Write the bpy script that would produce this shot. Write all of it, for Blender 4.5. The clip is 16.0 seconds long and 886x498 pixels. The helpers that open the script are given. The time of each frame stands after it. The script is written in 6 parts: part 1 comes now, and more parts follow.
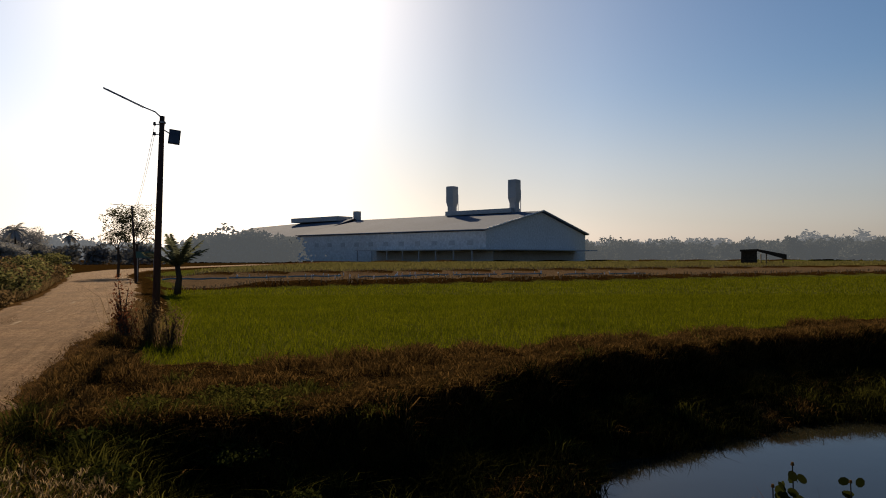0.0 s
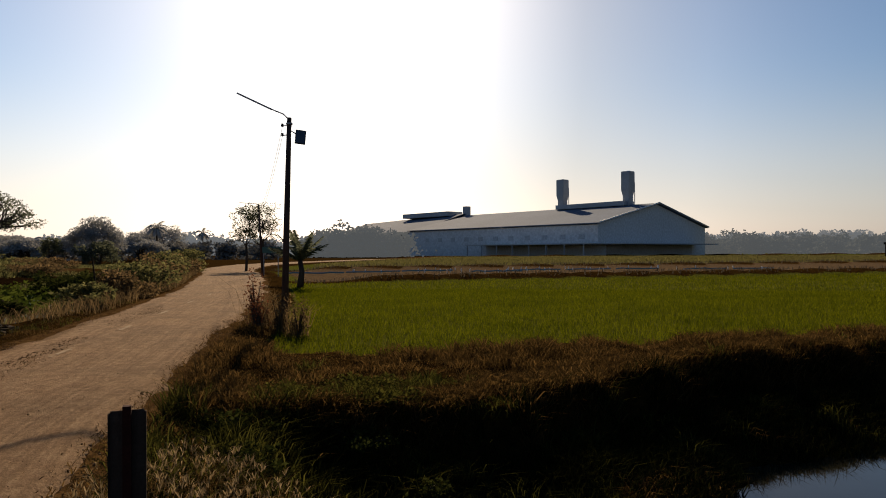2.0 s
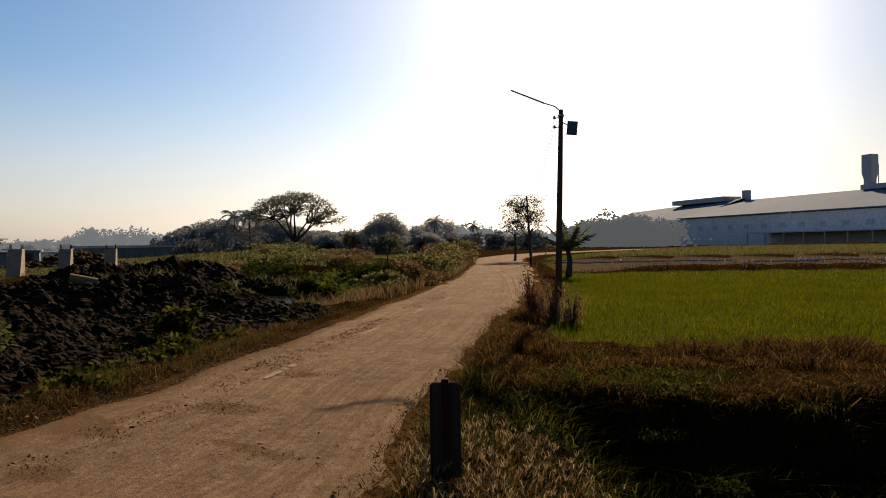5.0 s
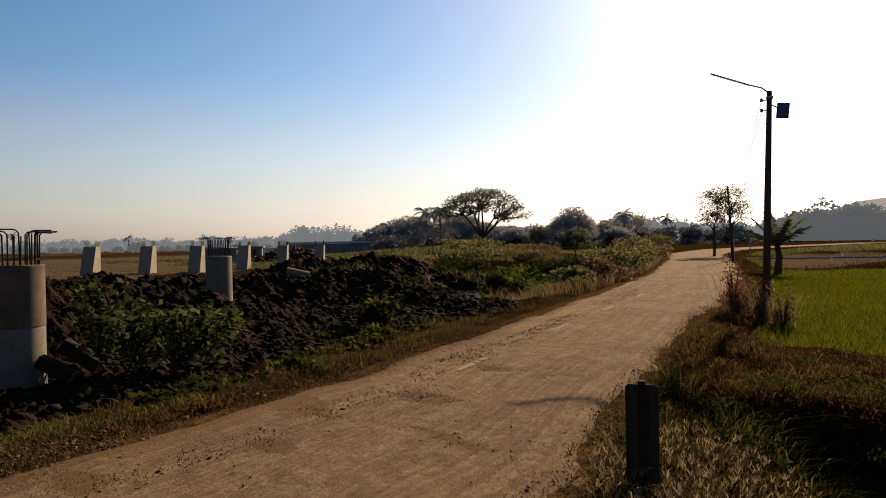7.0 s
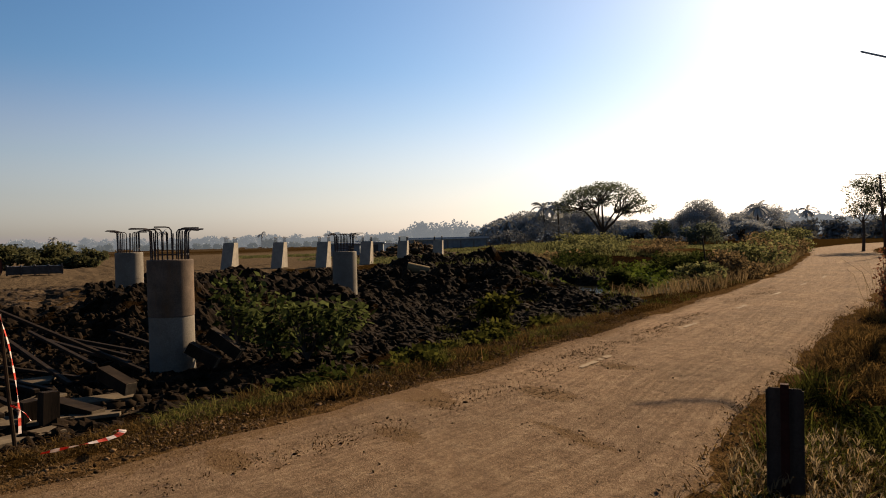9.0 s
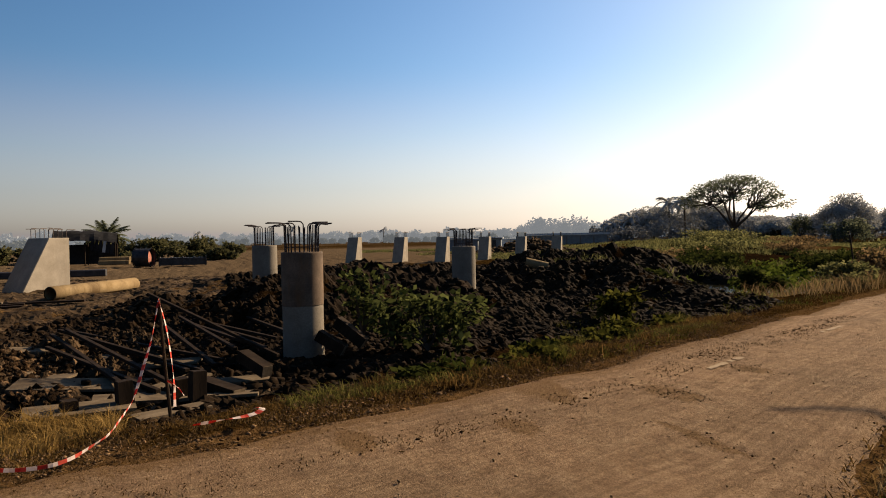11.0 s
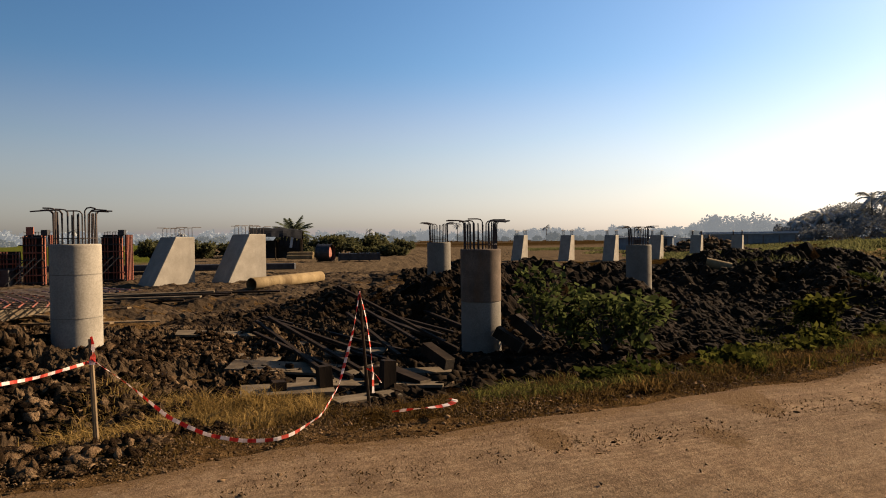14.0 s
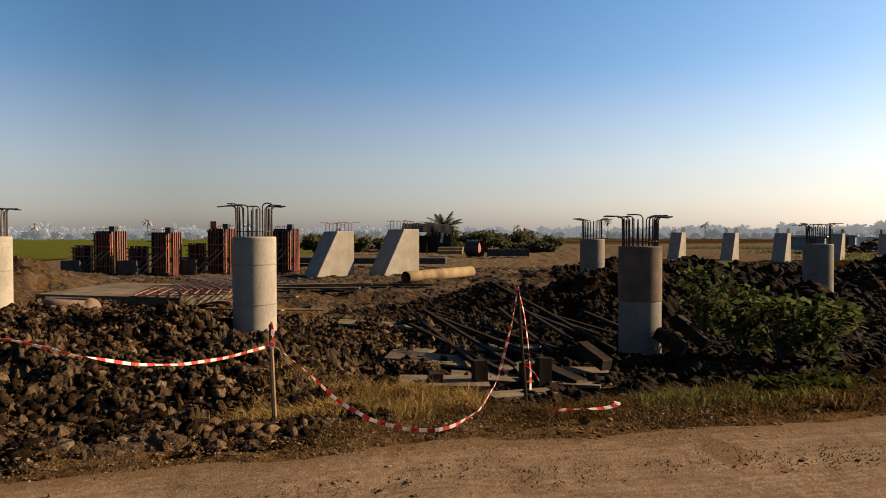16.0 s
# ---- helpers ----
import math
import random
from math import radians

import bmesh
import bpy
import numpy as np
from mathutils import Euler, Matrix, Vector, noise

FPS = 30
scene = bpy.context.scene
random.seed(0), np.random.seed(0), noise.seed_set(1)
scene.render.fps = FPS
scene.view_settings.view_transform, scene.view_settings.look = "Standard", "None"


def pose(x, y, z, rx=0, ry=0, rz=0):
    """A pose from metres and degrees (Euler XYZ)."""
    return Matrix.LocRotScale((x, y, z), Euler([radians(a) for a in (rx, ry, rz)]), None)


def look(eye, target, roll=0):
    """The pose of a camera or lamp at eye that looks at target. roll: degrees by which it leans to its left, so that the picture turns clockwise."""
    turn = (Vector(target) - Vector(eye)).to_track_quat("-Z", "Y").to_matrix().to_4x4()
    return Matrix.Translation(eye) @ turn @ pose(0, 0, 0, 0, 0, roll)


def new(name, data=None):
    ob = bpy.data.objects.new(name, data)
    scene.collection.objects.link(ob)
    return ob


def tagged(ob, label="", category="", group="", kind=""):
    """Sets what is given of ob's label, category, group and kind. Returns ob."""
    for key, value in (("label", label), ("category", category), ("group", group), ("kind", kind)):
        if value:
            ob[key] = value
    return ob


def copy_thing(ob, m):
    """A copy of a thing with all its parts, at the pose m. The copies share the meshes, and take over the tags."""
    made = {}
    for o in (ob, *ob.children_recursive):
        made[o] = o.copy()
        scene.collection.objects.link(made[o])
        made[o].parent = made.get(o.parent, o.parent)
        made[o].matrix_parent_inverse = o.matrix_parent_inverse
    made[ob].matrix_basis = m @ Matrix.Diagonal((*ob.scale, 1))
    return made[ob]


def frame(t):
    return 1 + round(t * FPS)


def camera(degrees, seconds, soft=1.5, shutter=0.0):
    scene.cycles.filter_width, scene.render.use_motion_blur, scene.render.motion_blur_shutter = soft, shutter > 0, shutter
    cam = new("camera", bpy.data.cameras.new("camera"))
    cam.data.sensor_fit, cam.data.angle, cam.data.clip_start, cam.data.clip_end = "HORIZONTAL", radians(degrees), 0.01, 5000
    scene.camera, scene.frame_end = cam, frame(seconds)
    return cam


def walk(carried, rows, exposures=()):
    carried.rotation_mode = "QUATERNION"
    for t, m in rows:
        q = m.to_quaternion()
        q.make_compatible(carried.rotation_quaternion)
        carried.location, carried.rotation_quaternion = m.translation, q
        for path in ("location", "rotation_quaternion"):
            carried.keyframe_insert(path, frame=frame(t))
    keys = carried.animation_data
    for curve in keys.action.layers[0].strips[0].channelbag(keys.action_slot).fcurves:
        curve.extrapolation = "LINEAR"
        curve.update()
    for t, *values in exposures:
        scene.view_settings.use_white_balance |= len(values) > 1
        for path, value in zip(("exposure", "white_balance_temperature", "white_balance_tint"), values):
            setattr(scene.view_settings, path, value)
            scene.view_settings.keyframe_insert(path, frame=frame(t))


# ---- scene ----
cam = camera(67.64, 16.0, soft=1.0)
# seconds, eye, yaw, pitch, roll
ROWS = [
    (0.0, -0.003, 0.007, 1.587, 0.03, 0.68, 0.06),
    (0.5, -0.069, 0.040, 1.574, 1.80, 0.65, 0.23),
    (1.0, -0.106, 0.020, 1.566, 3.94, 0.55, 0.26),
    (1.5, -0.146, 0.031, 1.569, 6.31, 0.42, 0.27),
    (2.0, -0.172, 0.013, 1.566, 9.47, 0.25, 0.26),
    (2.5, -0.210, -0.005, 1.564, 14.47, 0.02, 0.20),
    (3.0, -0.250, -0.035, 1.562, 17.05, -0.12, 0.29),
    (3.5, -0.284, -0.065, 1.562, 19.66, -0.20, 0.33),
    (4.0, -0.304, -0.110, 1.562, 24.19, -0.27, 0.48),
    (6.5, -0.318, -0.209, 1.577, 43.52, -0.56, 1.08),
    (7.0, -0.325, -0.220, 1.583, 48.10, -0.58, 1.11),
    (7.5, -0.324, -0.234, 1.581, 50.62, -0.61, 1.17),
    (8.0, -0.326, -0.249, 1.586, 53.22, -0.67, 1.28),
    (8.5, -0.326, -0.260, 1.585, 55.77, -0.71, 1.28),
    (9.0, -0.341, -0.266, 1.582, 58.21, -0.77, 1.32),
    (11.5, -0.301, -0.334, 1.562, 70.86, -0.95, 0.97),
    (12.0, -0.305, -0.356, 1.564, 73.26, -0.93, 0.99),
    (12.5, -0.334, -0.392, 1.566, 75.64, -0.85, 0.92),
    (13.0, -0.332, -0.451, 1.575, 77.94, -0.85, 0.88),
    (13.5, -0.328, -0.518, 1.579, 80.12, -0.87, 0.75),
    (14.0, -0.367, -0.565, 1.563, 82.35, -0.92, 0.64),
    (14.5, -0.397, -0.612, 1.550, 84.32, -0.98, 0.55),
    (15.0, -0.419, -0.645, 1.549, 86.73, -1.04, 0.42),
    (15.5, -0.430, -0.662, 1.555, 92.21, -1.13, 0.10),
    (16.0, -0.437, -0.680, 1.554, 95.06, -1.17, 0.10),
]
walk(cam, [(t, pose(x, y, z, 90 + pitch, roll, yaw)) for t, x, y, z, yaw, pitch, roll in ROWS],
     [(0.0, 0.80, 6500, 10), (4.0, 1.00, 6500, 10), (9.0, 1.27, 6500, 10), (12.5, 1.52, 6500, 10), (16.0, 1.58, 6500, 10)])

# ---- light ----
SUN_EL, SUN_AZ = 27.0, 15.6  # degrees above the horizon, degrees to the left of +y
scene.view_settings.exposure = 0.0
world = bpy.data.worlds.new("world")
scene.world = world
world.use_nodes = True
wn = world.node_tree
sky = wn.nodes.new("ShaderNodeTexSky")
sky.sky_type = "NISHITA"
sky.sun_disc = False
sky.sun_elevation, sky.sun_rotation = radians(SUN_EL), radians(-SUN_AZ)
sky.altitude, sky.air_density, sky.dust_density, sky.ozone_density = 0, 1.0, 1.15, 2.8
# thin ground mist: the sky pales evenly towards the horizon all round
sat = wn.nodes.new("ShaderNodeHueSaturation")
sat.inputs["Saturation"].default_value = 1.22
wn.links.new(sky.outputs[0], sat.inputs["Color"])
wco, wsep = wn.nodes.new("ShaderNodeTexCoord"), wn.nodes.new("ShaderNodeSeparateXYZ")
wn.links.new(wco.outputs["Generated"], wsep.inputs[0])
wr = wn.nodes.new("ShaderNodeValToRGB")
wr.color_ramp.interpolation = "EASE"
wr.color_ramp.elements[0].position, wr.color_ramp.elements[0].color = 0.0, (0.80, 0.80, 0.80, 1)
wr.color_ramp.elements[1].position, wr.color_ramp.elements[1].color = 0.26, (0, 0, 0, 1)
wn.links.new(wsep.outputs[2], wr.inputs[0])
wm = wn.nodes.new("ShaderNodeMix")
wm.data_type, wm.blend_type = "RGBA", "LIGHTEN"
wn.links.new(wr.outputs[0], wm.inputs[0])
low = wn.nodes.new("ShaderNodeHueSaturation")
low.inputs["Saturation"].default_value = 0.3
wn.links.new(sky.outputs[0], low.inputs["Color"])
wl = wn.nodes.new("ShaderNodeMix")
wl.data_type = "RGBA"
wn.links.new(wr.outputs[0], wl.inputs[0])
wn.links.new(sat.outputs[0], wl.inputs[6])
warm = wn.nodes.new("ShaderNodeMix")
warm.data_type, warm.blend_type = "RGBA", "MULTIPLY"
warm.inputs[0].default_value = 1.0
warm.inputs[7].default_value = (1.03, 0.91, 0.88, 1)
wn.links.new(low.outputs[0], warm.inputs[6])
wn.links.new(warm.outputs[2], wl.inputs[7])
wn.links.new(wl.outputs[2], wm.inputs[6])
# smoke drifting beyond the road: the haze is brightest on that bearing and thins away from it
HAZE_AZ = radians(58)
hd = wn.nodes.new("ShaderNodeVectorMath")
hd.operation = "DOT_PRODUCT"
hd.inputs[1].default_value = (-math.sin(HAZE_AZ) * 0.98, math.cos(HAZE_AZ) * 0.98, 0.17)
wn.links.new(wco.outputs["Generated"], hd.inputs[0])
hr = wn.nodes.new("ShaderNodeValToRGB")
for _ in range(5):
    hr.color_ramp.elements.new(0.5)
for e, (p, c) in zip(hr.color_ramp.elements, ((0.0, (0.50, 0.50, 0.50)), (0.5, (0.94, 0.94, 0.94)), (0.68, (0.91, 0.91, 0.91)), (0.755, (0.78, 0.78, 0.77)), (0.845, (0.92, 0.92, 0.92)), (0.935, (1.09, 1.08, 1.06)), (1.0, (1.26, 1.23, 1.19)))):
    e.position, e.color = p, (*c, 1)
half_turn = wn.nodes.new("ShaderNodeMath")
half_turn.operation = "MULTIPLY_ADD"
half_turn.inputs[1].default_value = half_turn.inputs[2].default_value = 0.5
wn.links.new(hd.outputs["Value"], half_turn.inputs[0])
wn.links.new(half_turn.outputs[0], hr.inputs[0])
wh = wn.nodes.new("ShaderNodeMix")
wh.data_type, wh.blend_type = "RGBA", "MULTIPLY"
wh.inputs[0].default_value = 1.0
wn.links.new(wm.outputs[2], wh.inputs[6])
wn.links.new(hr.outputs[0], wh.inputs[7])
wn.links.new(wh.outputs[2], wn.nodes["Background"].inputs[0])
wmist = wn.nodes.new("ShaderNodeMix")
wmist.data_type, wmist.blend_type = "RGBA", "MULTIPLY"
wmist.inputs[0].default_value = 1.0
wmist.inputs[6].default_value = (2.95, 2.6, 2.55, 1)
wn.links.new(hr.outputs[0], wmist.inputs[7])
wn.links.new(wmist.outputs[2], wm.inputs[7])
wn.nodes["Background"].inputs[1].default_value = 0.0450
sun = new("sun", bpy.data.lights.new("sun", "SUN"))
sun.data.energy, sun.data.angle, sun.data.color = 5.0, radians(0.6), (1.0, 0.76, 0.50)
sun_to = Vector((-math.sin(radians(SUN_AZ)) * math.cos(radians(SUN_EL)), math.cos(radians(SUN_AZ)) * math.cos(radians(SUN_EL)), math.sin(radians(SUN_EL))))
sun.matrix_world = look(sun_to * 50, (0, 0, 0))


# ---- materials ----
def material(name, rough=0.8, metal=0.0):
    m = bpy.data.materials.new(name)
    m.use_nodes = True
    nt = m.node_tree
    b = nt.nodes["Principled BSDF"]
    b.inputs["Roughness"].default_value, b.inputs["Metallic"].default_value = rough, metal
    return m, nt, b


def noise_node(nt, scale, detail=4, rough=0.6, stretch=None):
    co = nt.nodes.new("ShaderNodeTexCoord")
    n = nt.nodes.new("ShaderNodeTexNoise")
    n.inputs["Scale"].default_value, n.inputs["Detail"].default_value, n.inputs["Roughness"].default_value = scale, detail, rough
    if stretch:
        mp = nt.nodes.new("ShaderNodeMapping")
        mp.inputs["Scale"].default_value = stretch
        nt.links.new(co.outputs["Object"], mp.inputs[0])
        nt.links.new(mp.outputs[0], n.inputs["Vector"])
    else:
        nt.links.new(co.outputs["Object"], n.inputs["Vector"])
    return n


def ramp(nt, source, stops):
    r = nt.nodes.new("ShaderNodeValToRGB")
    while len(r.color_ramp.elements) < len(stops):
        r.color_ramp.elements.new(0.5)
    for e, (p, c) in zip(r.color_ramp.elements, stops):
        e.position, e.color = p, (*c, 1) if len(c) == 3 else c
    nt.links.new(source, r.inputs[0])
    return r


def mix(nt, fac, a, b, kind="MIX"):
    m = nt.nodes.new("ShaderNodeMix")
    m.data_type, m.blend_type = "RGBA", kind
    for sock, v in ((m.inputs[0], fac), (m.inputs[6], a), (m.inputs[7], b)):
        if hasattr(v, "is_output"):
            nt.links.new(v, sock)
        elif isinstance(v, (int, float)):
            sock.default_value = v
        else:
            sock.default_value = (*v, 1)
    return m.outputs[2]


def bump(nt, b, height, strength=0.5, distance=0.02):
    n = nt.nodes.new("ShaderNodeBump")
    n.inputs["Strength"].default_value, n.inputs["Distance"].default_value = strength, distance
    nt.links.new(height, n.inputs["Height"])
    nt.links.new(n.outputs[0], b.inputs["Normal"])


def grainy(name, dark, light, scale=6.0, fine=60.0, rough=0.85, metal=0.0, relief=0.3, dist=0.01, stretch=None, stain=None):
    """A surface with variation at two scales."""
    m, nt, b = material(name, rough, metal)
    big, small = noise_node(nt, scale, 5, 0.65, stretch), noise_node(nt, fine, 3, 0.6, stretch)
    c = ramp(nt, big.outputs[0], [(0.3, dark), (0.7, light)]).outputs[0]
    g = ramp(nt, small.outputs[0], [(0.3, (0.7, 0.7, 0.7)), (0.75, (1.15, 1.15, 1.15))]).outputs[0]
    c = mix(nt, 0.8, c, g, "MULTIPLY")
    if stain:
        s = noise_node(nt, scale * 0.45, 6, 0.7, (1, 1, 0.25))
        f = ramp(nt, s.outputs[0], [(0.5, (0, 0, 0)), (0.68, (1, 1, 1))]).outputs[0]
        c = mix(nt, f, c, stain)
    nt.links.new(c, b.inputs["Base Color"])
    if rough >= 0.8 and not metal:
        b.inputs["Specular IOR Level"].default_value = 0.04
    bump(nt, b, small.outputs[0], relief, dist)
    return m


def leafy(name, a, b_, through_=0.35, rough=0.6, scale=0.8):
    """Leaves: varied from clump to clump, with light coming through them."""
    m, nt, b = material(name, rough)
    geo = nt.nodes.new("ShaderNodeNewGeometry")
    n = noise_node(nt, scale, 3)
    mixv = nt.nodes.new("ShaderNodeMath")
    mixv.operation = "ADD"
    nt.links.new(geo.outputs["Random Per Island"], mixv.inputs[0])
    nt.links.new(n.outputs[0], mixv.inputs[1])
    half = nt.nodes.new("ShaderNodeMath")
    half.operation = "MULTIPLY"
    half.inputs[1].default_value = 0.5
    nt.links.new(mixv.outputs[0], half.inputs[0])
    c = ramp(nt, half.outputs[0], [(0.25, a), (0.75, b_)]).outputs[0]
    nt.links.new(c, b.inputs["Base Color"])
    b.inputs["Specular IOR Level"].default_value = 0.0
    t = nt.nodes.new("ShaderNodeBsdfTranslucent")
    nt.links.new(c, t.inputs[0])
    s = nt.nodes.new("ShaderNodeMixShader")
    s.inputs[0].default_value = through_
    nt.links.new(b.outputs[0], s.inputs[1])
    nt.links.new(t.outputs[0], s.inputs[2])
    nt.links.new(s.outputs[0], nt.nodes["Material Output"].inputs[0])
    return m


def ground_material():
    m, nt, b = material("ground_soil", 1.0)
    b.inputs["Specular IOR Level"].default_value = 0.0
    at = nt.nodes.new("ShaderNodeAttribute")
    at.attribute_name = "cover"
    sep = nt.nodes.new("ShaderNodeSeparateColor")
    nt.links.new(at.outputs["Color"], sep.inputs[0])
    big, mid, fine = noise_node(nt, 0.5, 6, 0.65), noise_node(nt, 5, 5, 0.65), noise_node(nt, 38, 4, 0.7)
    dirt = ramp(nt, mid.outputs[0], [(0.3, (0.0286, 0.0154, 0.00628)), (0.55, (0.0714, 0.0417, 0.0171)), (0.75, (0.126, 0.0771, 0.0342))]).outputs[0]
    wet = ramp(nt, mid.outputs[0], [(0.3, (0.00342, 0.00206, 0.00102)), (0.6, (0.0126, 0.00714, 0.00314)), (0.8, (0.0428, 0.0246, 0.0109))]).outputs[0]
    turf = ramp(nt, mid.outputs[0], [(0.3, (0.00799, 0.00514, 0.00171)), (0.55, (0.0257, 0.0142, 0.004)), (0.75, (0.0486, 0.0257, 0.00742))]).outputs[0]
    field = ramp(nt, big.outputs[0], [(0.3, (0.0465, 0.0518, 0.00797)), (0.7, (0.0631, 0.0678, 0.0133))]).outputs[0]

    def edge(sock):
        a = nt.nodes.new("ShaderNodeMath")
        a.operation = "ADD"
        nt.links.new(sock, a.inputs[0])
        nt.links.new(mid.outputs[0], a.inputs[1])
        return ramp(nt, a.outputs[0], [(0.85, (0, 0, 0)), (1.1, (1, 1, 1))]).outputs[0]

    sand = ramp(nt, mid.outputs[0], [(0.3, (0.0463, 0.0316, 0.0185)), (0.7, (0.114, 0.0828, 0.0517))]).outputs[0]
    c = mix(nt, edge(at.outputs["Alpha"]), dirt, sand)
    c = mix(nt, edge(sep.outputs[0]), c, wet)
    c = mix(nt, edge(sep.outputs[1]), c, turf)
    c = mix(nt, edge(sep.outputs[2]), c, field)
    g = ramp(nt, fine.outputs[0], [(0.3, (0.6, 0.6, 0.6)), (0.7, (1.2, 1.2, 1.2))]).outputs[0]
    nt.links.new(mix(nt, 0.8, c, g, "MULTIPLY"), b.inputs["Base Color"])
    add = nt.nodes.new("ShaderNodeMath")
    add.operation = "MULTIPLY_ADD"
    add.inputs[1].default_value = 3.0
    nt.links.new(mid.outputs[0], add.inputs[0])
    nt.links.new(fine.outputs[0], add.inputs[2])
    bump(nt, b, add.outputs[0], 0.9, 0.03)
    return m


def road_material():
    m, nt, b = material("packed_dirt_road", 1.0)
    b.inputs["Specular IOR Level"].default_value = 0.02
    at = nt.nodes.new("ShaderNodeAttribute")
    at.attribute_name = "along"
    sep = nt.nodes.new("ShaderNodeSeparateColor")
    nt.links.new(at.outputs["Color"], sep.inputs[0])
    big, mid, fine = noise_node(nt, 0.7, 5, 0.6), noise_node(nt, 5, 8, 0.78), noise_node(nt, 70, 6, 0.85)
    # streaks that run with the wheels
    comb = nt.nodes.new("ShaderNodeCombineXYZ")
    nt.links.new(sep.outputs[0], comb.inputs[0])
    nt.links.new(sep.outputs[1], comb.inputs[1])
    mp = nt.nodes.new("ShaderNodeMapping")
    mp.inputs["Scale"].default_value = (64, 4.0, 1)
    nt.links.new(comb.outputs[0], mp.inputs[0])
    st = nt.nodes.new("ShaderNodeTexNoise")
    st.inputs["Scale"].default_value, st.inputs["Detail"].default_value = 1.0, 4
    nt.links.new(mp.outputs[0], st.inputs["Vector"])
    base = ramp(nt, mid.outputs[0], [(0.25, (0.112, 0.072, 0.044)), (0.5, (0.190, 0.132, 0.083)), (0.75, (0.258, 0.190, 0.123))]).outputs[0]
    tone = ramp(nt, big.outputs[0], [(0.3, (0.8, 0.8, 0.8)), (0.7, (1.15, 1.12, 1.08))]).outputs[0]
    c = mix(nt, 1.0, base, tone, "MULTIPLY")
    streak = ramp(nt, st.outputs[0], [(0.32, (0.66, 0.63, 0.6)), (0.62, (1.15, 1.15, 1.15))]).outputs[0]
    c = mix(nt, 0.6, c, streak, "MULTIPLY")
    g = ramp(nt, fine.outputs[0], [(0.36, (0.36, 0.33, 0.30)), (0.64, (1.35, 1.35, 1.35))]).outputs[0]
    c = mix(nt, 0.75, c, g, "MULTIPLY")
    grit = noise_node(nt, 21, 5, 0.75)
    c = mix(nt, 0.35, c, ramp(nt, grit.outputs[0], [(0.38, (0.62, 0.59, 0.56)), (0.56, (1.12, 1.12, 1.12))]).outputs[0], "MULTIPLY")
    # fallen mud and litter, thicker along the edges
    spill = nt.nodes.new("ShaderNodeMath")
    spill.operation = "ADD"
    nt.links.new(sep.outputs[2], spill.inputs[0])
    patchy = noise_node(nt, 15, 6, 0.8)
    nt.links.new(patchy.outputs[0], spill.inputs[1])
    cover = ramp(nt, spill.outputs[0], [(0.90, (0, 0, 0)), (1.02, (1, 1, 1))]).outputs[0]
    litter = ramp(nt, fine.outputs[0], [(0.35, (0.045, 0.026, 0.013)), (0.65, (0.19, 0.12, 0.06))]).outputs[0]
    c = mix(nt, cover, c, litter)
    nt.links.new(c, b.inputs["Base Color"])
    add = nt.nodes.new("ShaderNodeMath")
    add.operation = "MULTIPLY_ADD"
    add.inputs[1].default_value = 2.0
    nt.links.new(mid.outputs[0], add.inputs[0])
    nt.links.new(fine.outputs[0], add.inputs[2])
    bump(nt, b, add.outputs[0], 1.0, 0.018)
    return m


def water_material(name="still_water", scale=1.3, ripple=0.08):
    m, nt, b = material(name, 0.03)
    b.inputs["Base Color"].default_value = (0.012, 0.012, 0.008, 1)
    b.inputs["IOR"].default_value = 1.33
    n = noise_node(nt, scale, 3, 0.5)
    bump(nt, b, n.outputs[0], ripple, 0.03)
    return m


M_GROUND, M_ROAD, M_WATER = ground_material(), road_material(), water_material()
M_POND = water_material("rippled_water", 5.0, 0.7)
M_PAINT_WORN = grainy("worn_road_paint", (0.168, 0.121, 0.0733), (0.236, 0.177, 0.112), 9, 50)
M_SITE = grainy("trodden_site_earth", (0.0157, 0.00998, 0.00523), (0.0655, 0.0435, 0.0243), 0.9, 14, 0.95, relief=0.8, dist=0.03)
M_CLOD = grainy("dry_soil_clod", (0.00426, 0.00266, 0.00152), (0.0808, 0.0522, 0.0285), 3.4, 34, 0.95, relief=1.0, dist=0.03)


def clod_material():
    m, nt, b = material("loose_clay_clod", 1.0)
    b.inputs["Specular IOR Level"].default_value = 0.03
    geo = nt.nodes.new("ShaderNodeNewGeometry")
    tone = ramp(nt, geo.outputs["Random Per Island"], [(0.0, (0.006, 0.0036, 0.002)), (0.5, (0.024, 0.0142, 0.0074)), (0.85, (0.095, 0.058, 0.031)), (1.0, (0.20, 0.129, 0.072))]).outputs[0]
    mid, fine = noise_node(nt, 14, 5, 0.7), noise_node(nt, 60, 4, 0.7)
    c = mix(nt, 1.0, tone, ramp(nt, mid.outputs[0], [(0.34, (0.30, 0.28, 0.26)), (0.62, (1.35, 1.35, 1.35))]).outputs[0], "MULTIPLY")
    nt.links.new(c, b.inputs["Base Color"])
    add = nt.nodes.new("ShaderNodeMath")
    add.operation = "MULTIPLY_ADD"
    add.inputs[1].default_value = 3.0
    nt.links.new(mid.outputs[0], add.inputs[0])
    nt.links.new(fine.outputs[0], add.inputs[2])
    bump(nt, b, add.outputs[0], 1.0, 0.04)
    return m


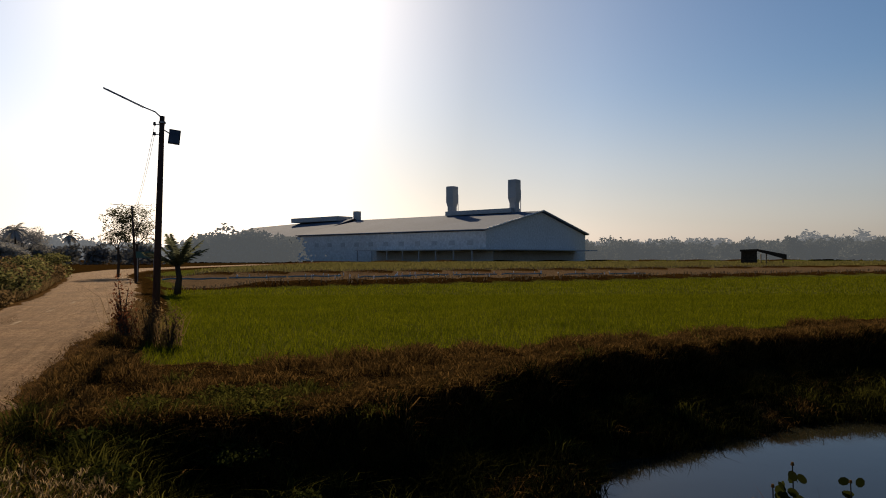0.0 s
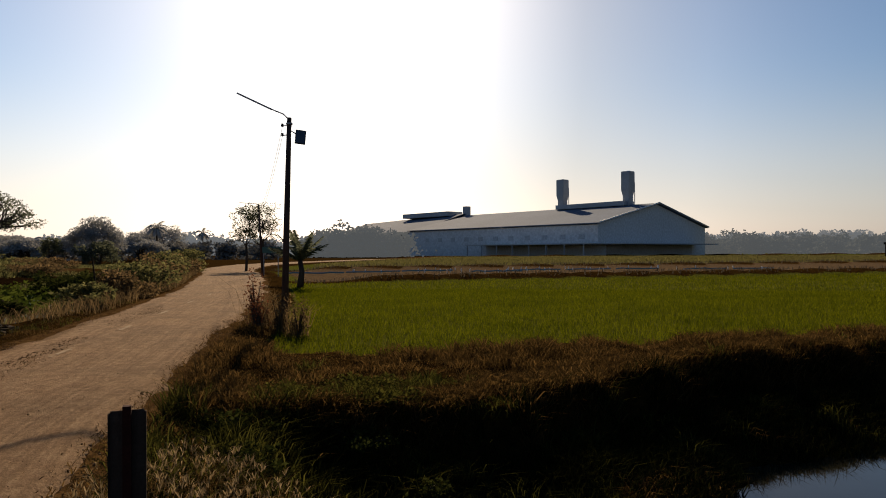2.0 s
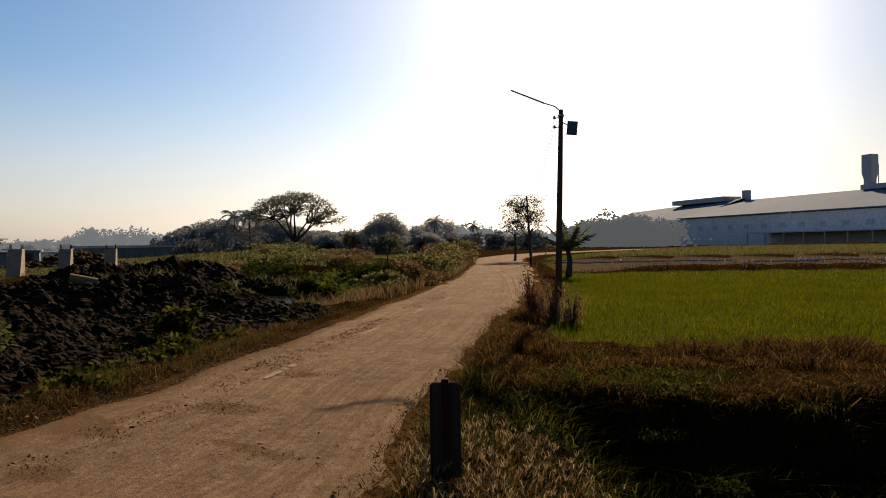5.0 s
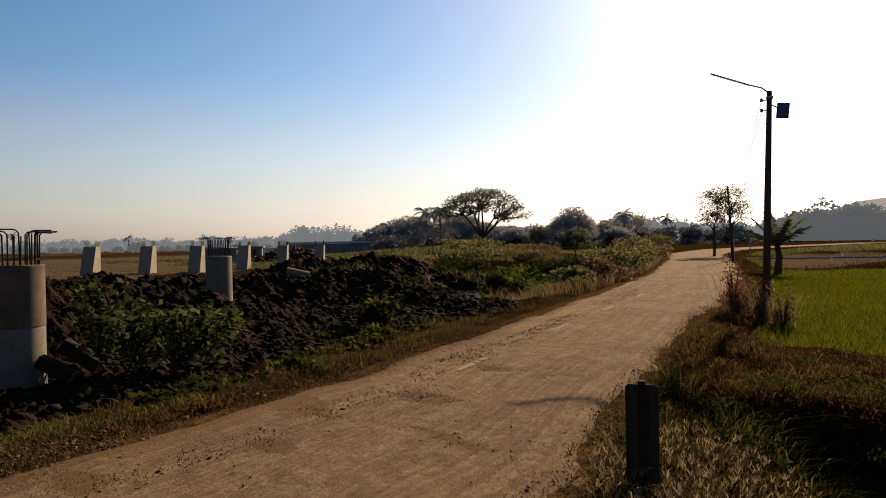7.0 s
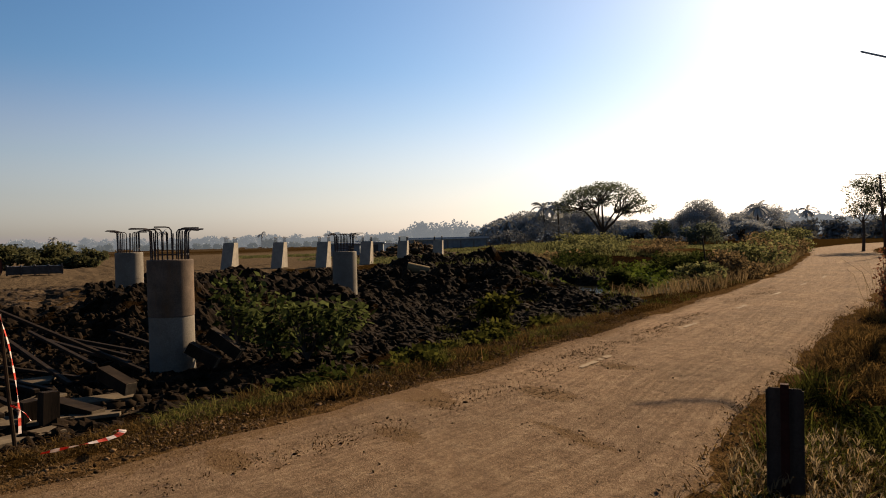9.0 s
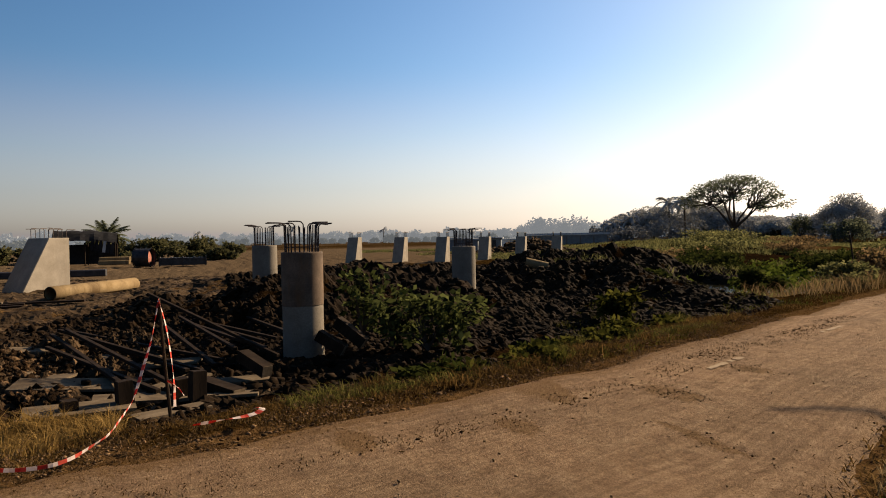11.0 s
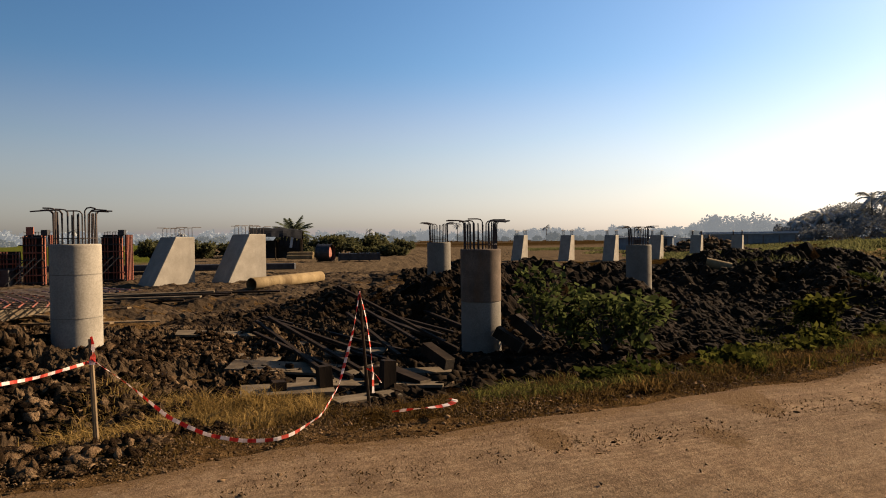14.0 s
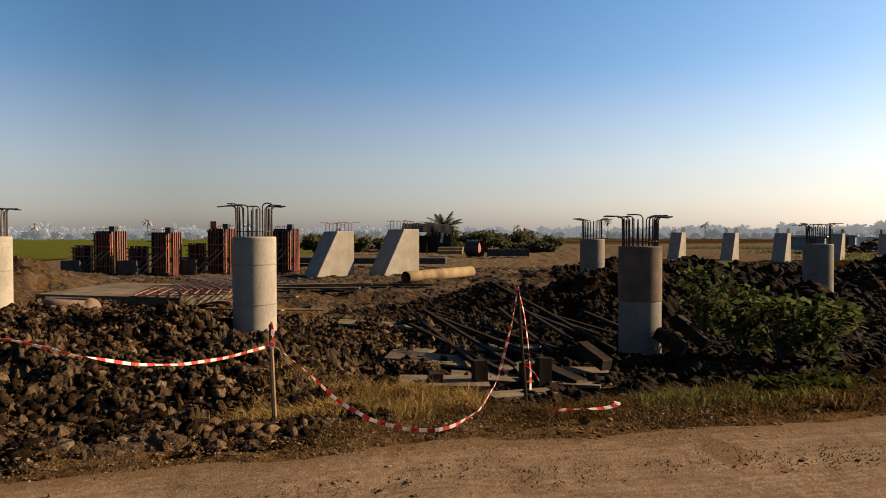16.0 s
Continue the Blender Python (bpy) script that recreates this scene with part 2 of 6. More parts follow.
M_CLOD_LOOSE = clod_material()
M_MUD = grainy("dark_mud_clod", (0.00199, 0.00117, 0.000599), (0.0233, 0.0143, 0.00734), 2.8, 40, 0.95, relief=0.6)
M_TRACK = grainy("trampled_tan_clay", (0.0106, 0.00664, 0.00372), (0.117, 0.0797, 0.0467), 1.5, 26, 0.95, relief=1.0, dist=0.03, stretch=(1.6, 0.7, 1))
M_STONE = grainy("grey_stone", (0.0558, 0.039, 0.0223), (0.122, 0.0896, 0.053), 4, 40)
M_CONCRETE = grainy("grey_concrete", (0.106, 0.0918, 0.0743), (0.189, 0.167, 0.136), 2.2, 45, 0.85, relief=0.25, dist=0.006, stain=(0.133, 0.122, 0.106))
M_CONCRETE_PALE = grainy("pale_new_concrete", (0.179, 0.156, 0.124), (0.279, 0.247, 0.2), 1.6, 40, 0.85, relief=0.2, dist=0.006, stain=(0.148, 0.132, 0.111))
M_CASING = grainy("rust_stained_concrete", (0.0657, 0.0495, 0.0371), (0.139, 0.104, 0.0773), 3, 50, 0.8, stain=(0.123, 0.0696, 0.0348))
M_REBAR = grainy("dark_rusty_rebar", (0.021, 0.01512, 0.0126), (0.0588, 0.0378, 0.0294), 12, 80, 0.7, 0.4)
M_RED_STEEL = grainy("red_painted_formwork_steel", (0.114, 0.028, 0.0133), (0.28, 0.0732, 0.0333), 3, 40, 0.6, stain=(0.0665, 0.0333, 0.0233))
M_DARK_STEEL = grainy("dark_steel", (0.01512, 0.01512, 0.0168), (0.0504, 0.0462, 0.0462), 4, 50, 0.55, 0.5)
M_WOOD = grainy("weathered_wood", (0.084, 0.0546, 0.0294), (0.2184, 0.1596, 0.0966), 3, 30, 0.85, stretch=(1, 1, 0.2))
M_WOOD_DARK = grainy("wet_dark_timber", (0.00756, 0.00504, 0.00336), (0.02856, 0.01932, 0.0126), 3, 30, 0.8, stretch=(1, 1, 0.2))
M_PIPE = grainy("yellowed_concrete_pipe", (0.145, 0.1, 0.0474), (0.234, 0.173, 0.0952), 2.0, 30, 0.8, stain=(0.084, 0.0558, 0.0279))
M_BOARD = grainy("muddy_pale_board", (0.0484, 0.0348, 0.0227), (0.14, 0.109, 0.0726), 2.2, 26, 0.9)
M_POLE = grainy("dark_weathered_pole", (0.0378, 0.0252, 0.02184), (0.1008, 0.063, 0.0504), 3, 40, 0.8, stretch=(1, 1, 0.15))
M_GALV = grainy("galvanised_steel", (0.168, 0.168, 0.1764), (0.3024, 0.3024, 0.3108), 6, 60, 0.5, 0.6)
M_SIGN_BACK = grainy("dull_grey_sign_back", (0.0426, 0.0309, 0.0243), (0.0646, 0.0485, 0.039), 6, 60, 0.9, 0.0, stain=(0.0809, 0.061, 0.0478))
M_SIGN_POST = grainy("maroon_painted_post", (0.021, 0.00756, 0.00588), (0.042, 0.01512, 0.01176), 6, 60, 0.9)
M_PANEL = grainy("dark_blue_solar_panel", (0.0168, 0.0252, 0.0504), (0.042, 0.0588, 0.1008), 4, 60, 0.25)
M_TAPE_RED = leafy("red_barrier_tape", (0.46, 0.055, 0.04), (0.60, 0.12, 0.085), 0.5, 0.4, 10)
M_TAPE_WHITE = leafy("white_barrier_tape", (0.593, 0.502, 0.467), (0.752, 0.661, 0.616), 0.5, 0.4, 10)
# the hall's wall, stack and shade greys are lightened for the haze before it
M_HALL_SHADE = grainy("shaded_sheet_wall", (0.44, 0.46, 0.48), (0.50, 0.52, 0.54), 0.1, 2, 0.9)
M_ROOF = grainy("blue_grey_sheet_roof", (0.085, 0.115, 0.165), (0.105, 0.14, 0.20), 0.05, 2.0, 0.95)
M_WALL = grainy("pale_sheet_wall", (0.60, 0.62, 0.64), (0.68, 0.70, 0.72), 0.06, 1.5, 0.9)
M_CANOPY = grainy("dark_canopy_sheet", (0.1344, 0.1512, 0.168), (0.1848, 0.2016, 0.2184), 0.2, 2, 0.9)
M_STACK = grainy("grey_steel_stack", (0.34, 0.36, 0.39), (0.44, 0.46, 0.49), 0.2, 3, 0.9)
M_THATCH = grainy("dark_thatch", (0.0252, 0.02016, 0.01512), (0.0672, 0.0504, 0.0378), 3, 12, 0.95)
M_TARP = grainy("black_tarpaulin", (0.0084, 0.0084, 0.00924), (0.0252, 0.0252, 0.02688), 2, 20, 0.9)
M_TARP_PALE = grainy("grey_tarpaulin", (0.21, 0.2268, 0.2352), (0.378, 0.3864, 0.3864), 2, 20, 0.6)
M_NET = grainy("blue_net", (0.0672, 0.168, 0.252), (0.1344, 0.2856, 0.3696), 2, 20, 0.8)
M_WHITE = grainy("plain_white", (0.68, 0.68, 0.66), (0.82, 0.82, 0.80), 4, 40, 0.5)
M_GREEN_SIGN = grainy("green_sign_board", (0.0168, 0.084, 0.0756), (0.0336, 0.1344, 0.1176), 4, 40, 0.5)
M_BARK = grainy("tree_bark", (0.0336, 0.02688, 0.02184), (0.084, 0.0672, 0.0546), 3, 18, 0.95, stretch=(1, 1, 0.3))
# grass green taken down to near black to deepen the bank's shade
M_BANK = leafy("shade_darkened_bank_grass", (0.00336, 0.0042, 0.001176), (0.01848, 0.01932, 0.00504), 0.3)
M_RICE = leafy("young_rice", (0.040, 0.051, 0.0015), (0.122, 0.132, 0.006), 0.35, 0.6, 0.35)
M_GRASS = leafy("green_verge_grass", (0.00952, 0.0118, 0.00285), (0.0616, 0.0593, 0.0123), 0.5)
M_GRASS_DRY = leafy("dry_verge_grass", (0.0314, 0.0184, 0.00588), (0.11, 0.0667, 0.0227), 0.45)
M_GOLD = leafy("golden_dry_grass", (0.10, 0.062, 0.018), (0.27, 0.175, 0.060), 0.45)
M_VERGE = leafy("yellow_green_verge", (0.026, 0.0267, 0.00743), (0.127, 0.115, 0.0312), 0.5)
M_STRAW = leafy("straw_seed_heads", (0.0571, 0.035, 0.0121), (0.195, 0.124, 0.0504), 0.45)
M_WEED = leafy("broad_weed_leaf", (0.00896, 0.0134, 0.00334), (0.0379, 0.0435, 0.0111), 0.35)
M_WEED_RED = leafy("red_brown_weed", (0.0756, 0.0294, 0.0168), (0.168, 0.0672, 0.0336), 0.35)
M_HYACINTH = leafy("water_hyacinth_leaf", (0.0251, 0.0379, 0.00558), (0.067, 0.084, 0.0139), 0.35, 0.4)
M_LEAF = leafy("tree_leaf", (0.0468, 0.0546, 0.0351), (0.101, 0.111, 0.0702), 0.45, 0.7, 0.3)
# leaf of the further trees, paled to carry the distance haze in its colour
M_LEAF_HAZED = leafy("haze_paled_tree_leaf", (0.29, 0.295, 0.29), (0.325, 0.33, 0.32), 0.2, 0.9, 0.2)
M_DARKWEED = leafy("dark_dyke_weed", (0.0378, 0.03192, 0.02436), (0.084, 0.0714, 0.05544), 0.3, 0.9)
M_SCRUB = leafy("brown_scrub", (0.0531, 0.0365, 0.0173), (0.159, 0.11, 0.0545), 0.45, 0.8, 0.6)
# lighter copy of the grass green, with haze and backlight put into it
M_SCRUB_GREEN = leafy("haze_paled_green_scrub", (0.0398, 0.0438, 0.0159), (0.139, 0.133, 0.0545), 0.5, 0.8, 0.6)
M_FIELD_YELLOW = leafy("ripe_yellow_rice", (0.0928, 0.088, 0.0298), (0.126, 0.114, 0.0438), 0.35, 0.7, 0.1)


# ---- mesh tools ----
class Mesh:
    """Gathers faces into one mesh."""

    def __init__(self):
        self.v, self.f, self.mi = [], [], []

    def add(self, verts, faces, mat=0):
        n = len(self.v)
        self.v.extend(tuple(map(float, p)) for p in verts)
        self.f.extend([n + i for i in f] for f in faces)
        self.mi.extend([mat] * len(faces))
        return self

    def box(self, centre, size, turn=0.0, tilt=0.0, mat=0, taper=1.0):
        m = Matrix.Translation(centre) @ Euler((0, radians(tilt), radians(turn))).to_matrix().to_4x4()
        sx, sy, sz = (s / 2 for s in size)
        vs = [m @ Vector((x * sx * (taper if z > 0 else 1), y * sy * (taper if z > 0 else 1), z * sz)) for z in (-1, 1) for y in (-1, 1) for x in (-1, 1)]
        return self.add(vs, [(0, 2, 3, 1), (4, 5, 7, 6), (0, 1, 5, 4), (2, 6, 7, 3), (0, 4, 6, 2), (1, 3, 7, 5)], mat)

    def tube(self, path, radii, seg=8, caps=True, mat=0):
        pts = [Vector(p) for p in path]
        if not hasattr(radii, "__len__"):
            radii = [radii] * len(pts)
        vs, fs = [], []
        side = None
        for i, p in enumerate(pts):
            d = (pts[min(i + 1, len(pts) - 1)] - pts[max(i - 1, 0)]).normalized()
            if side is None:
                side = d.orthogonal().normalized()
            side = (side - d * side.dot(d)).normalized()
            up = d.cross(side)
            for k in range(seg):
                a = 2 * math.pi * k / seg
                vs.append(p + (side * math.cos(a) + up * math.sin(a)) * radii[i])
        for i in range(len(pts) - 1):
            for k in range(seg):
                k2 = (k + 1) % seg
                fs.append((i * seg + k, i * seg + k2, (i + 1) * seg + k2, (i + 1) * seg + k))
        if caps:
            fs.append(tuple(reversed(range(seg))))
            fs.append(tuple(range((len(pts) - 1) * seg, len(pts) * seg)))
        return self.add(vs, fs, mat)

    def data(self, name, mats, smooth=False):
        me = bpy.data.meshes.new(name)
        me.from_pydata(self.v, [], self.f)
        for m in mats if isinstance(mats, (list, tuple)) else [mats]:
            me.materials.append(m)
        if any(self.mi):
            me.polygons.foreach_set("material_index", self.mi)
        if smooth:
            me.polygons.foreach_set("use_smooth", [True] * len(me.polygons))
        me.update()
        return me


def part(name, mesh, mats, parent=None, label="", smooth=False):
    ob = new(name, mesh.data(name, mats, smooth) if isinstance(mesh, Mesh) else mesh)
    if parent:
        ob.parent = parent
    return tagged(ob, label)


def thing(name, at, label, category, group="", turn=0.0):
    ob = new(name)
    ob.matrix_basis = pose(*at, 0, 0, turn)
    return tagged(ob, label, category, group)


def lattice(ix, iy, seed):
    h = (ix.astype(np.int64) * 374761393 + iy.astype(np.int64) * 668265263 + seed * 144665) & 0x7FFFFFFF
    h = ((h ^ (h >> 13)) * 1274126177) & 0x7FFFFFFF
    return ((h ^ (h >> 16)) & 0xFFFF) / 65535.0


def vnoise(x, y, seed=0):
    ix, iy = np.floor(x), np.floor(y)
    fx, fy = x - ix, y - iy
    fx, fy = fx * fx * (3 - 2 * fx), fy * fy * (3 - 2 * fy)
    a, b = lattice(ix, iy, seed), lattice(ix + 1, iy, seed)
    c, d = lattice(ix, iy + 1, seed), lattice(ix + 1, iy + 1, seed)
    return (a + (b - a) * fx) * (1 - fy) + (c + (d - c) * fx) * fy - 0.5


def fbm(x, y, seed=0, octaves=4):
    return sum(vnoise(x * 2**k, y * 2**k, seed + k) / 2**k for k in range(octaves))


def step(a, b, x):
    t = np.clip((x - a) / (b - a), 0, 1)
    return t * t * (3 - 2 * t)


def chunks(x, y, seed):
    """Height of broken blocks: a random level for each cell, falling off at the cracks between them."""
    x, y = x + 0.35 * fbm(x * 1.7, y * 1.7, seed + 9, 2), y + 0.35 * fbm(x * 1.7 + 5, y * 1.7, seed + 11, 2)
    ix, iy = np.floor(x), np.floor(y)
    f1, f2, level = np.full(x.shape, 9.0), np.full(x.shape, 9.0), np.zeros(x.shape)
    for dx in (-1, 0, 1):
        for dy in (-1, 0, 1):
            cx, cy = ix + dx, iy + dy
            px, py = cx + lattice(cx, cy, seed), cy + lattice(cx, cy, seed + 1)
            d = np.hypot(px - x, py - y)
            near = d < f1
            f2 = np.where(near, f1, np.minimum(f2, d))
            tilt = (lattice(cx, cy, seed + 3) - 0.5) * (x - px) + (lattice(cx, cy, seed + 4) - 0.5) * (y - py)
            level = np.where(near, lattice(cx, cy, seed + 2) + tilt * 1.3, level)
            f1 = np.where(near, d, f1)
    return (level + 0.25) * step(0.0, 0.55, f2 - f1)


# ---- the lie of the land ----
LEFT_Y = (-40, -12, -3.8, -1.8, -0.1, 1.0, 2.6, 4.7, 6.4, 8.4, 11.2, 16.2, 22.4, 30.5, 46, 62, 80, 100, 140)
LEFT_X = (9, -1.2, -4.3, -5.0, -5.5, -5.75, -6.1, -6.85, -7.6, -8.4, -9.5, -11.6, -14.1, -17.9, -26, -35, -41, -43, -40)
RIGHT_Y = (-40, -12, -4, 0, 3.0, 4.3, 5.9, 8.4, 11.3, 15, 22.2, 29, 42, 60, 80, 100, 140)
RIGHT_X = (14, 3.0, -0.6, -2.1, -3.14, -3.75, -4.4, -5.45, -6.5, -7.9, -10.5, -13.6, -19.6, -29, -36, -38, -35)


def road_left(y):
    return np.interp(y, LEFT_Y, LEFT_X)


def road_right(y):
    return np.interp(y, RIGHT_Y, RIGHT_X)


CANAL_AT, CANAL_N = (2.0, 7.3), (-0.44, 0.898)
WATER_Z, PADDY_Z = -1.2, -0.28
# centre, radii, height, turn in degrees
MOUNDS = [(-9.6, -8.2, 2.8, 3.0, 0.34, 20), (-10.5, -5.9, 1.1, 1.1, 0.34, 0), (-9.5, -4.3, 1.2, 0.9, 0.28, 0), (-19.3, -15.0, 1.3, 1.0, 0.75, 0), (-7.4, -5.6, 1.9, 1.6, 0.28, 0), (-8.6, -3.6, 1.2, 0.8, 0.18, 0), (-25.0, 17.6, 4.6, 4.0, 1.35, 30), (-18.5, 12.4, 3.6, 2.4, 0.75, 20), (-21.5, 9.0, 2.2, 5.0, 0.55, 0),
          (-22.5, 3.5, 2.0, 4.0, 0.50, 0), (-16.2, 2.2, 1.7, 2.2, 1.0, 10), (-15.8, 6.0, 1.5, 1.8, 0.78, 0), (-17.5, -0.6, 1.6, 1.3, 0.45, 0), (-36, 34, 9, 5, 0.9, 40), (-48, 44, 9, 6, 1.0, 40), (-31, 27, 5, 3, 0.6, 40), (-20, -17.5, 4, 2.0, 0.6, 0), (-70, 60, 14, 10, 0.8, 40)]


def across(x, y):
    return (x - CANAL_AT[0]) * CANAL_N[0] + (y - CANAL_AT[1]) * CANAL_N[1]


def land(x, y):
    """Height of the ground, and the share of dark mud, turf and field on it."""
    x, y = np.asarray(x, float), np.asarray(y, float)
    dl, dr, v = road_left(y) - x, x - road_right(y), across(x, y)
    right = step(0.0, 0.6, dr)
    left = step(0.0, 0.6, dl)
    rough = fbm(x * 1.3, y * 1.3, 3) * 0.10 + fbm(x * 5, y * 5, 9, 3) * 0.045
    # the side of the field: verge, canal, bank, paddy
    brink = v + 2.5 * (1 - step(3.5, 9.0, dr)) + 0.7 * fbm(x * 0.5, y * 0.5, 21) + 0.35 * fbm(x * 1.8, y * 1.8, 22, 3)
    cut = step(0.7, 3.2, dr) * step(-5.2, -1.6, v) * (1 - 0.55 * step(-0.2, 3.2, brink) - 0.45 * step(3.2, 3.75, brink))
    bed = WATER_Z - 0.35
    zr = -0.06 * step(0, 1.0, dr) - 0.10 * step(1.0, 3.0, dr) + rough * 1.0
    zr = zr * (1 - cut) + bed * cut
    paddy = step(5.5, 6.1, v + 0.5 * vnoise(x * 0.6, y * 0.6, 5)) * step(0.6, 1.8, dr - 0.02 * np.maximum(y - 14, 0))
    zr = zr * (1 - paddy) + (PADDY_Z + rough * 0.25) * paddy
    # dykes across the fields
    dyke = np.exp(-((v - 36) / 1.3) ** 2) * 0.45 + np.exp(-((v - 62) / 2.0) ** 2) * 0.5 + np.exp(-((v - 170) / 4.0) ** 2) * 0.9
    zr = zr + dyke * step(4, 9, dr)
    # the side of the building site
    pit = step(0.7, 2.4, dl) * (1 - step(12.0, 15.0, dl + 1.5 * vnoise(x * 0.4, y * 0.4, 8))) * step(-9, -4.5, y) * (1 - step(11, 15, y))
    pond = step(1.2, 3.0, dl) * (1 - step(13, 17, dl)) * step(13.5, 16.0, y + 0.2 * dl) * (1 - step(42, 50, y))
    zl = rough * (0.5 + 0.9 * step(0.5, 1.5, dl)) - 0.34 * pit - 0.55 * pond
    hole = np.exp(-((x + 19.6) / 1.5) ** 2 - ((y - 18.1) / 0.9) ** 2)
    hill = np.zeros_like(x)
    for cx, cy, rx, ry, h, turn in MOUNDS:
        c, s = math.cos(radians(turn)), math.sin(radians(turn))
        a, b = ((x - cx) * c + (y - cy) * s) / rx, (-(x - cx) * s + (y - cy) * c) / ry
        hill = hill + h * np.exp(-(a * a + b * b))
    lumps = 1 + 0.55 * fbm(x * 1.1, y * 1.1, 31, 4)
    hill = hill * (1 - hole)
    zl = zl - 0.35 * hole
    zl = zl + hill * lumps * step(0.2, 1.6, dl) + fbm(x * 2.4, y * 2.4, 41, 4) * 0.16 * np.clip(hill * 1.6 + pit * 0.5, 0, 1) * step(0.6, 1.6, dl)
    z = np.where(dl > 0, zl * left, np.where(dr > 0, zr * right, 0)) - 0.03
    calm = 1 - step(60, 140, np.hypot(x, y)) * (dyke < 0.02) * 0.8
    z = z * calm
    near_road = (dl > 0) & (y > -30)
    earth = np.clip(hill * 2.2 + pit * 1.0, 0, 1)
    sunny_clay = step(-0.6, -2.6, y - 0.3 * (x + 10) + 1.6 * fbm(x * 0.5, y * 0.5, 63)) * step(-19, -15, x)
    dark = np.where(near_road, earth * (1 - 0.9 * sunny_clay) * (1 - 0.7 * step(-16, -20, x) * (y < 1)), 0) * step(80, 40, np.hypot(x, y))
    site = near_road & (x < -14) & (y < 12) & (x > -62)
    turf = np.where(dl > 0, np.where(site, 0, step(0.3, 0.9, dl) * (1 - earth) * (1 - sunny_clay)), step(0.1, 0.8, dr))
    fieldm = np.where(dr > 0, paddy * (1 - np.clip(dyke * 6, 0, 1)), 0.85 * step(103, 106, np.degrees(np.arctan2(-x, y)) + 360.0 * (np.arctan2(-x, y) < 0)) * step(40, 70, np.hypot(x, y)))
    bare = (v > 37) & (v < 61) & (dr > 3)
    fieldm, turf = np.where(bare, 0.0, fieldm), np.where(bare, 0.0, turf)
    turf = np.where((dl > 20) & ~site, np.maximum(turf, 0.6), turf)
    plain = near_road & (x < -40) & (y < -0.45 * x)
    sand = np.where(site | plain, 0.9 * step(-17, -22, x) * (1 - np.clip(hill * 3, 0, 1)) * (1 - 0.3 * step(-60, -90, x)), 0.0)
    turf = np.where(plain, 0.5 * step(-70, -160, x) + 0.25 * fbm(x * 0.05, y * 0.05, 91), turf)
    sand = np.where(bare, 0.62, sand)
    return z, dark, turf, fieldm, sand


def land_z(x, y):
    return float(land(np.array([x]), np.array([y]))[0][0])


# ---- ground, road, water ----
def axis(lo, hi, fine, far_lo, far_hi, grow=1.13):
    mid = list(np.arange(lo, hi + 1e-6, fine))
    d, p, out = fine, hi, []
    while p < far_hi:
        d *= grow
        p += d
        out.append(p)
    d, p, back = fine, lo, []
    while p > far_lo:
        d *= grow
        p -= d
        back.append(p)
    return np.array(back[::-1] + mid + out)


def build_ground():
    gx, gy = axis(-17, 9, 0.11, -1800, 1800, 1.045), axis(-10, 16, 0.11, -1500, 1900, 1.045)
    xx, yy = np.meshgrid(gx, gy)
    z, dark, turf, fieldm, sand = land(xx.ravel(), yy.ravel())
    nx, ny = len(gx), len(gy)
    me = bpy.data.meshes.new("ground")
    i = (np.arange(ny - 1)[:, None] * nx + np.arange(nx - 1)[None]).ravel()
    quads = np.stack([i, i + 1, i + nx + 1, i + nx], 1)
    me.vertices.add(nx * ny)
    me.vertices.foreach_set("co", np.stack([xx.ravel(), yy.ravel(), z], 1).ravel())
    me.loops.add(quads.size)
    me.loops.foreach_set("vertex_index", quads.ravel())
    me.polygons.add(len(quads))
    me.polygons.foreach_set("loop_start", np.arange(len(quads)) * 4)
    me.polygons.foreach_set("use_smooth", np.ones(len(quads), bool))
    me.update(calc_edges=True)
    at = me.attributes.new("cover", "FLOAT_COLOR", "POINT")
    at.data.foreach_set("color", np.stack([dark, turf, fieldm, sand], 1).ravel())
    me.materials.append(M_GROUND)
    tagged(new("ground", me), "flat farmland with verges, dug soil and fields", "ground", kind="structure")


DROPPED = ((-5.35, 4.05, 0.42, 0.20), (-5.9, 5.6, 0.30, 0.17), (-5.0, 2.2, 0.3, 0.14), (-6.0, 3.0, 0.4, 0.14), (-4.2, 3.3, 0.55, 0.10), (-5.2, 0.9, 0.2, 0.10))


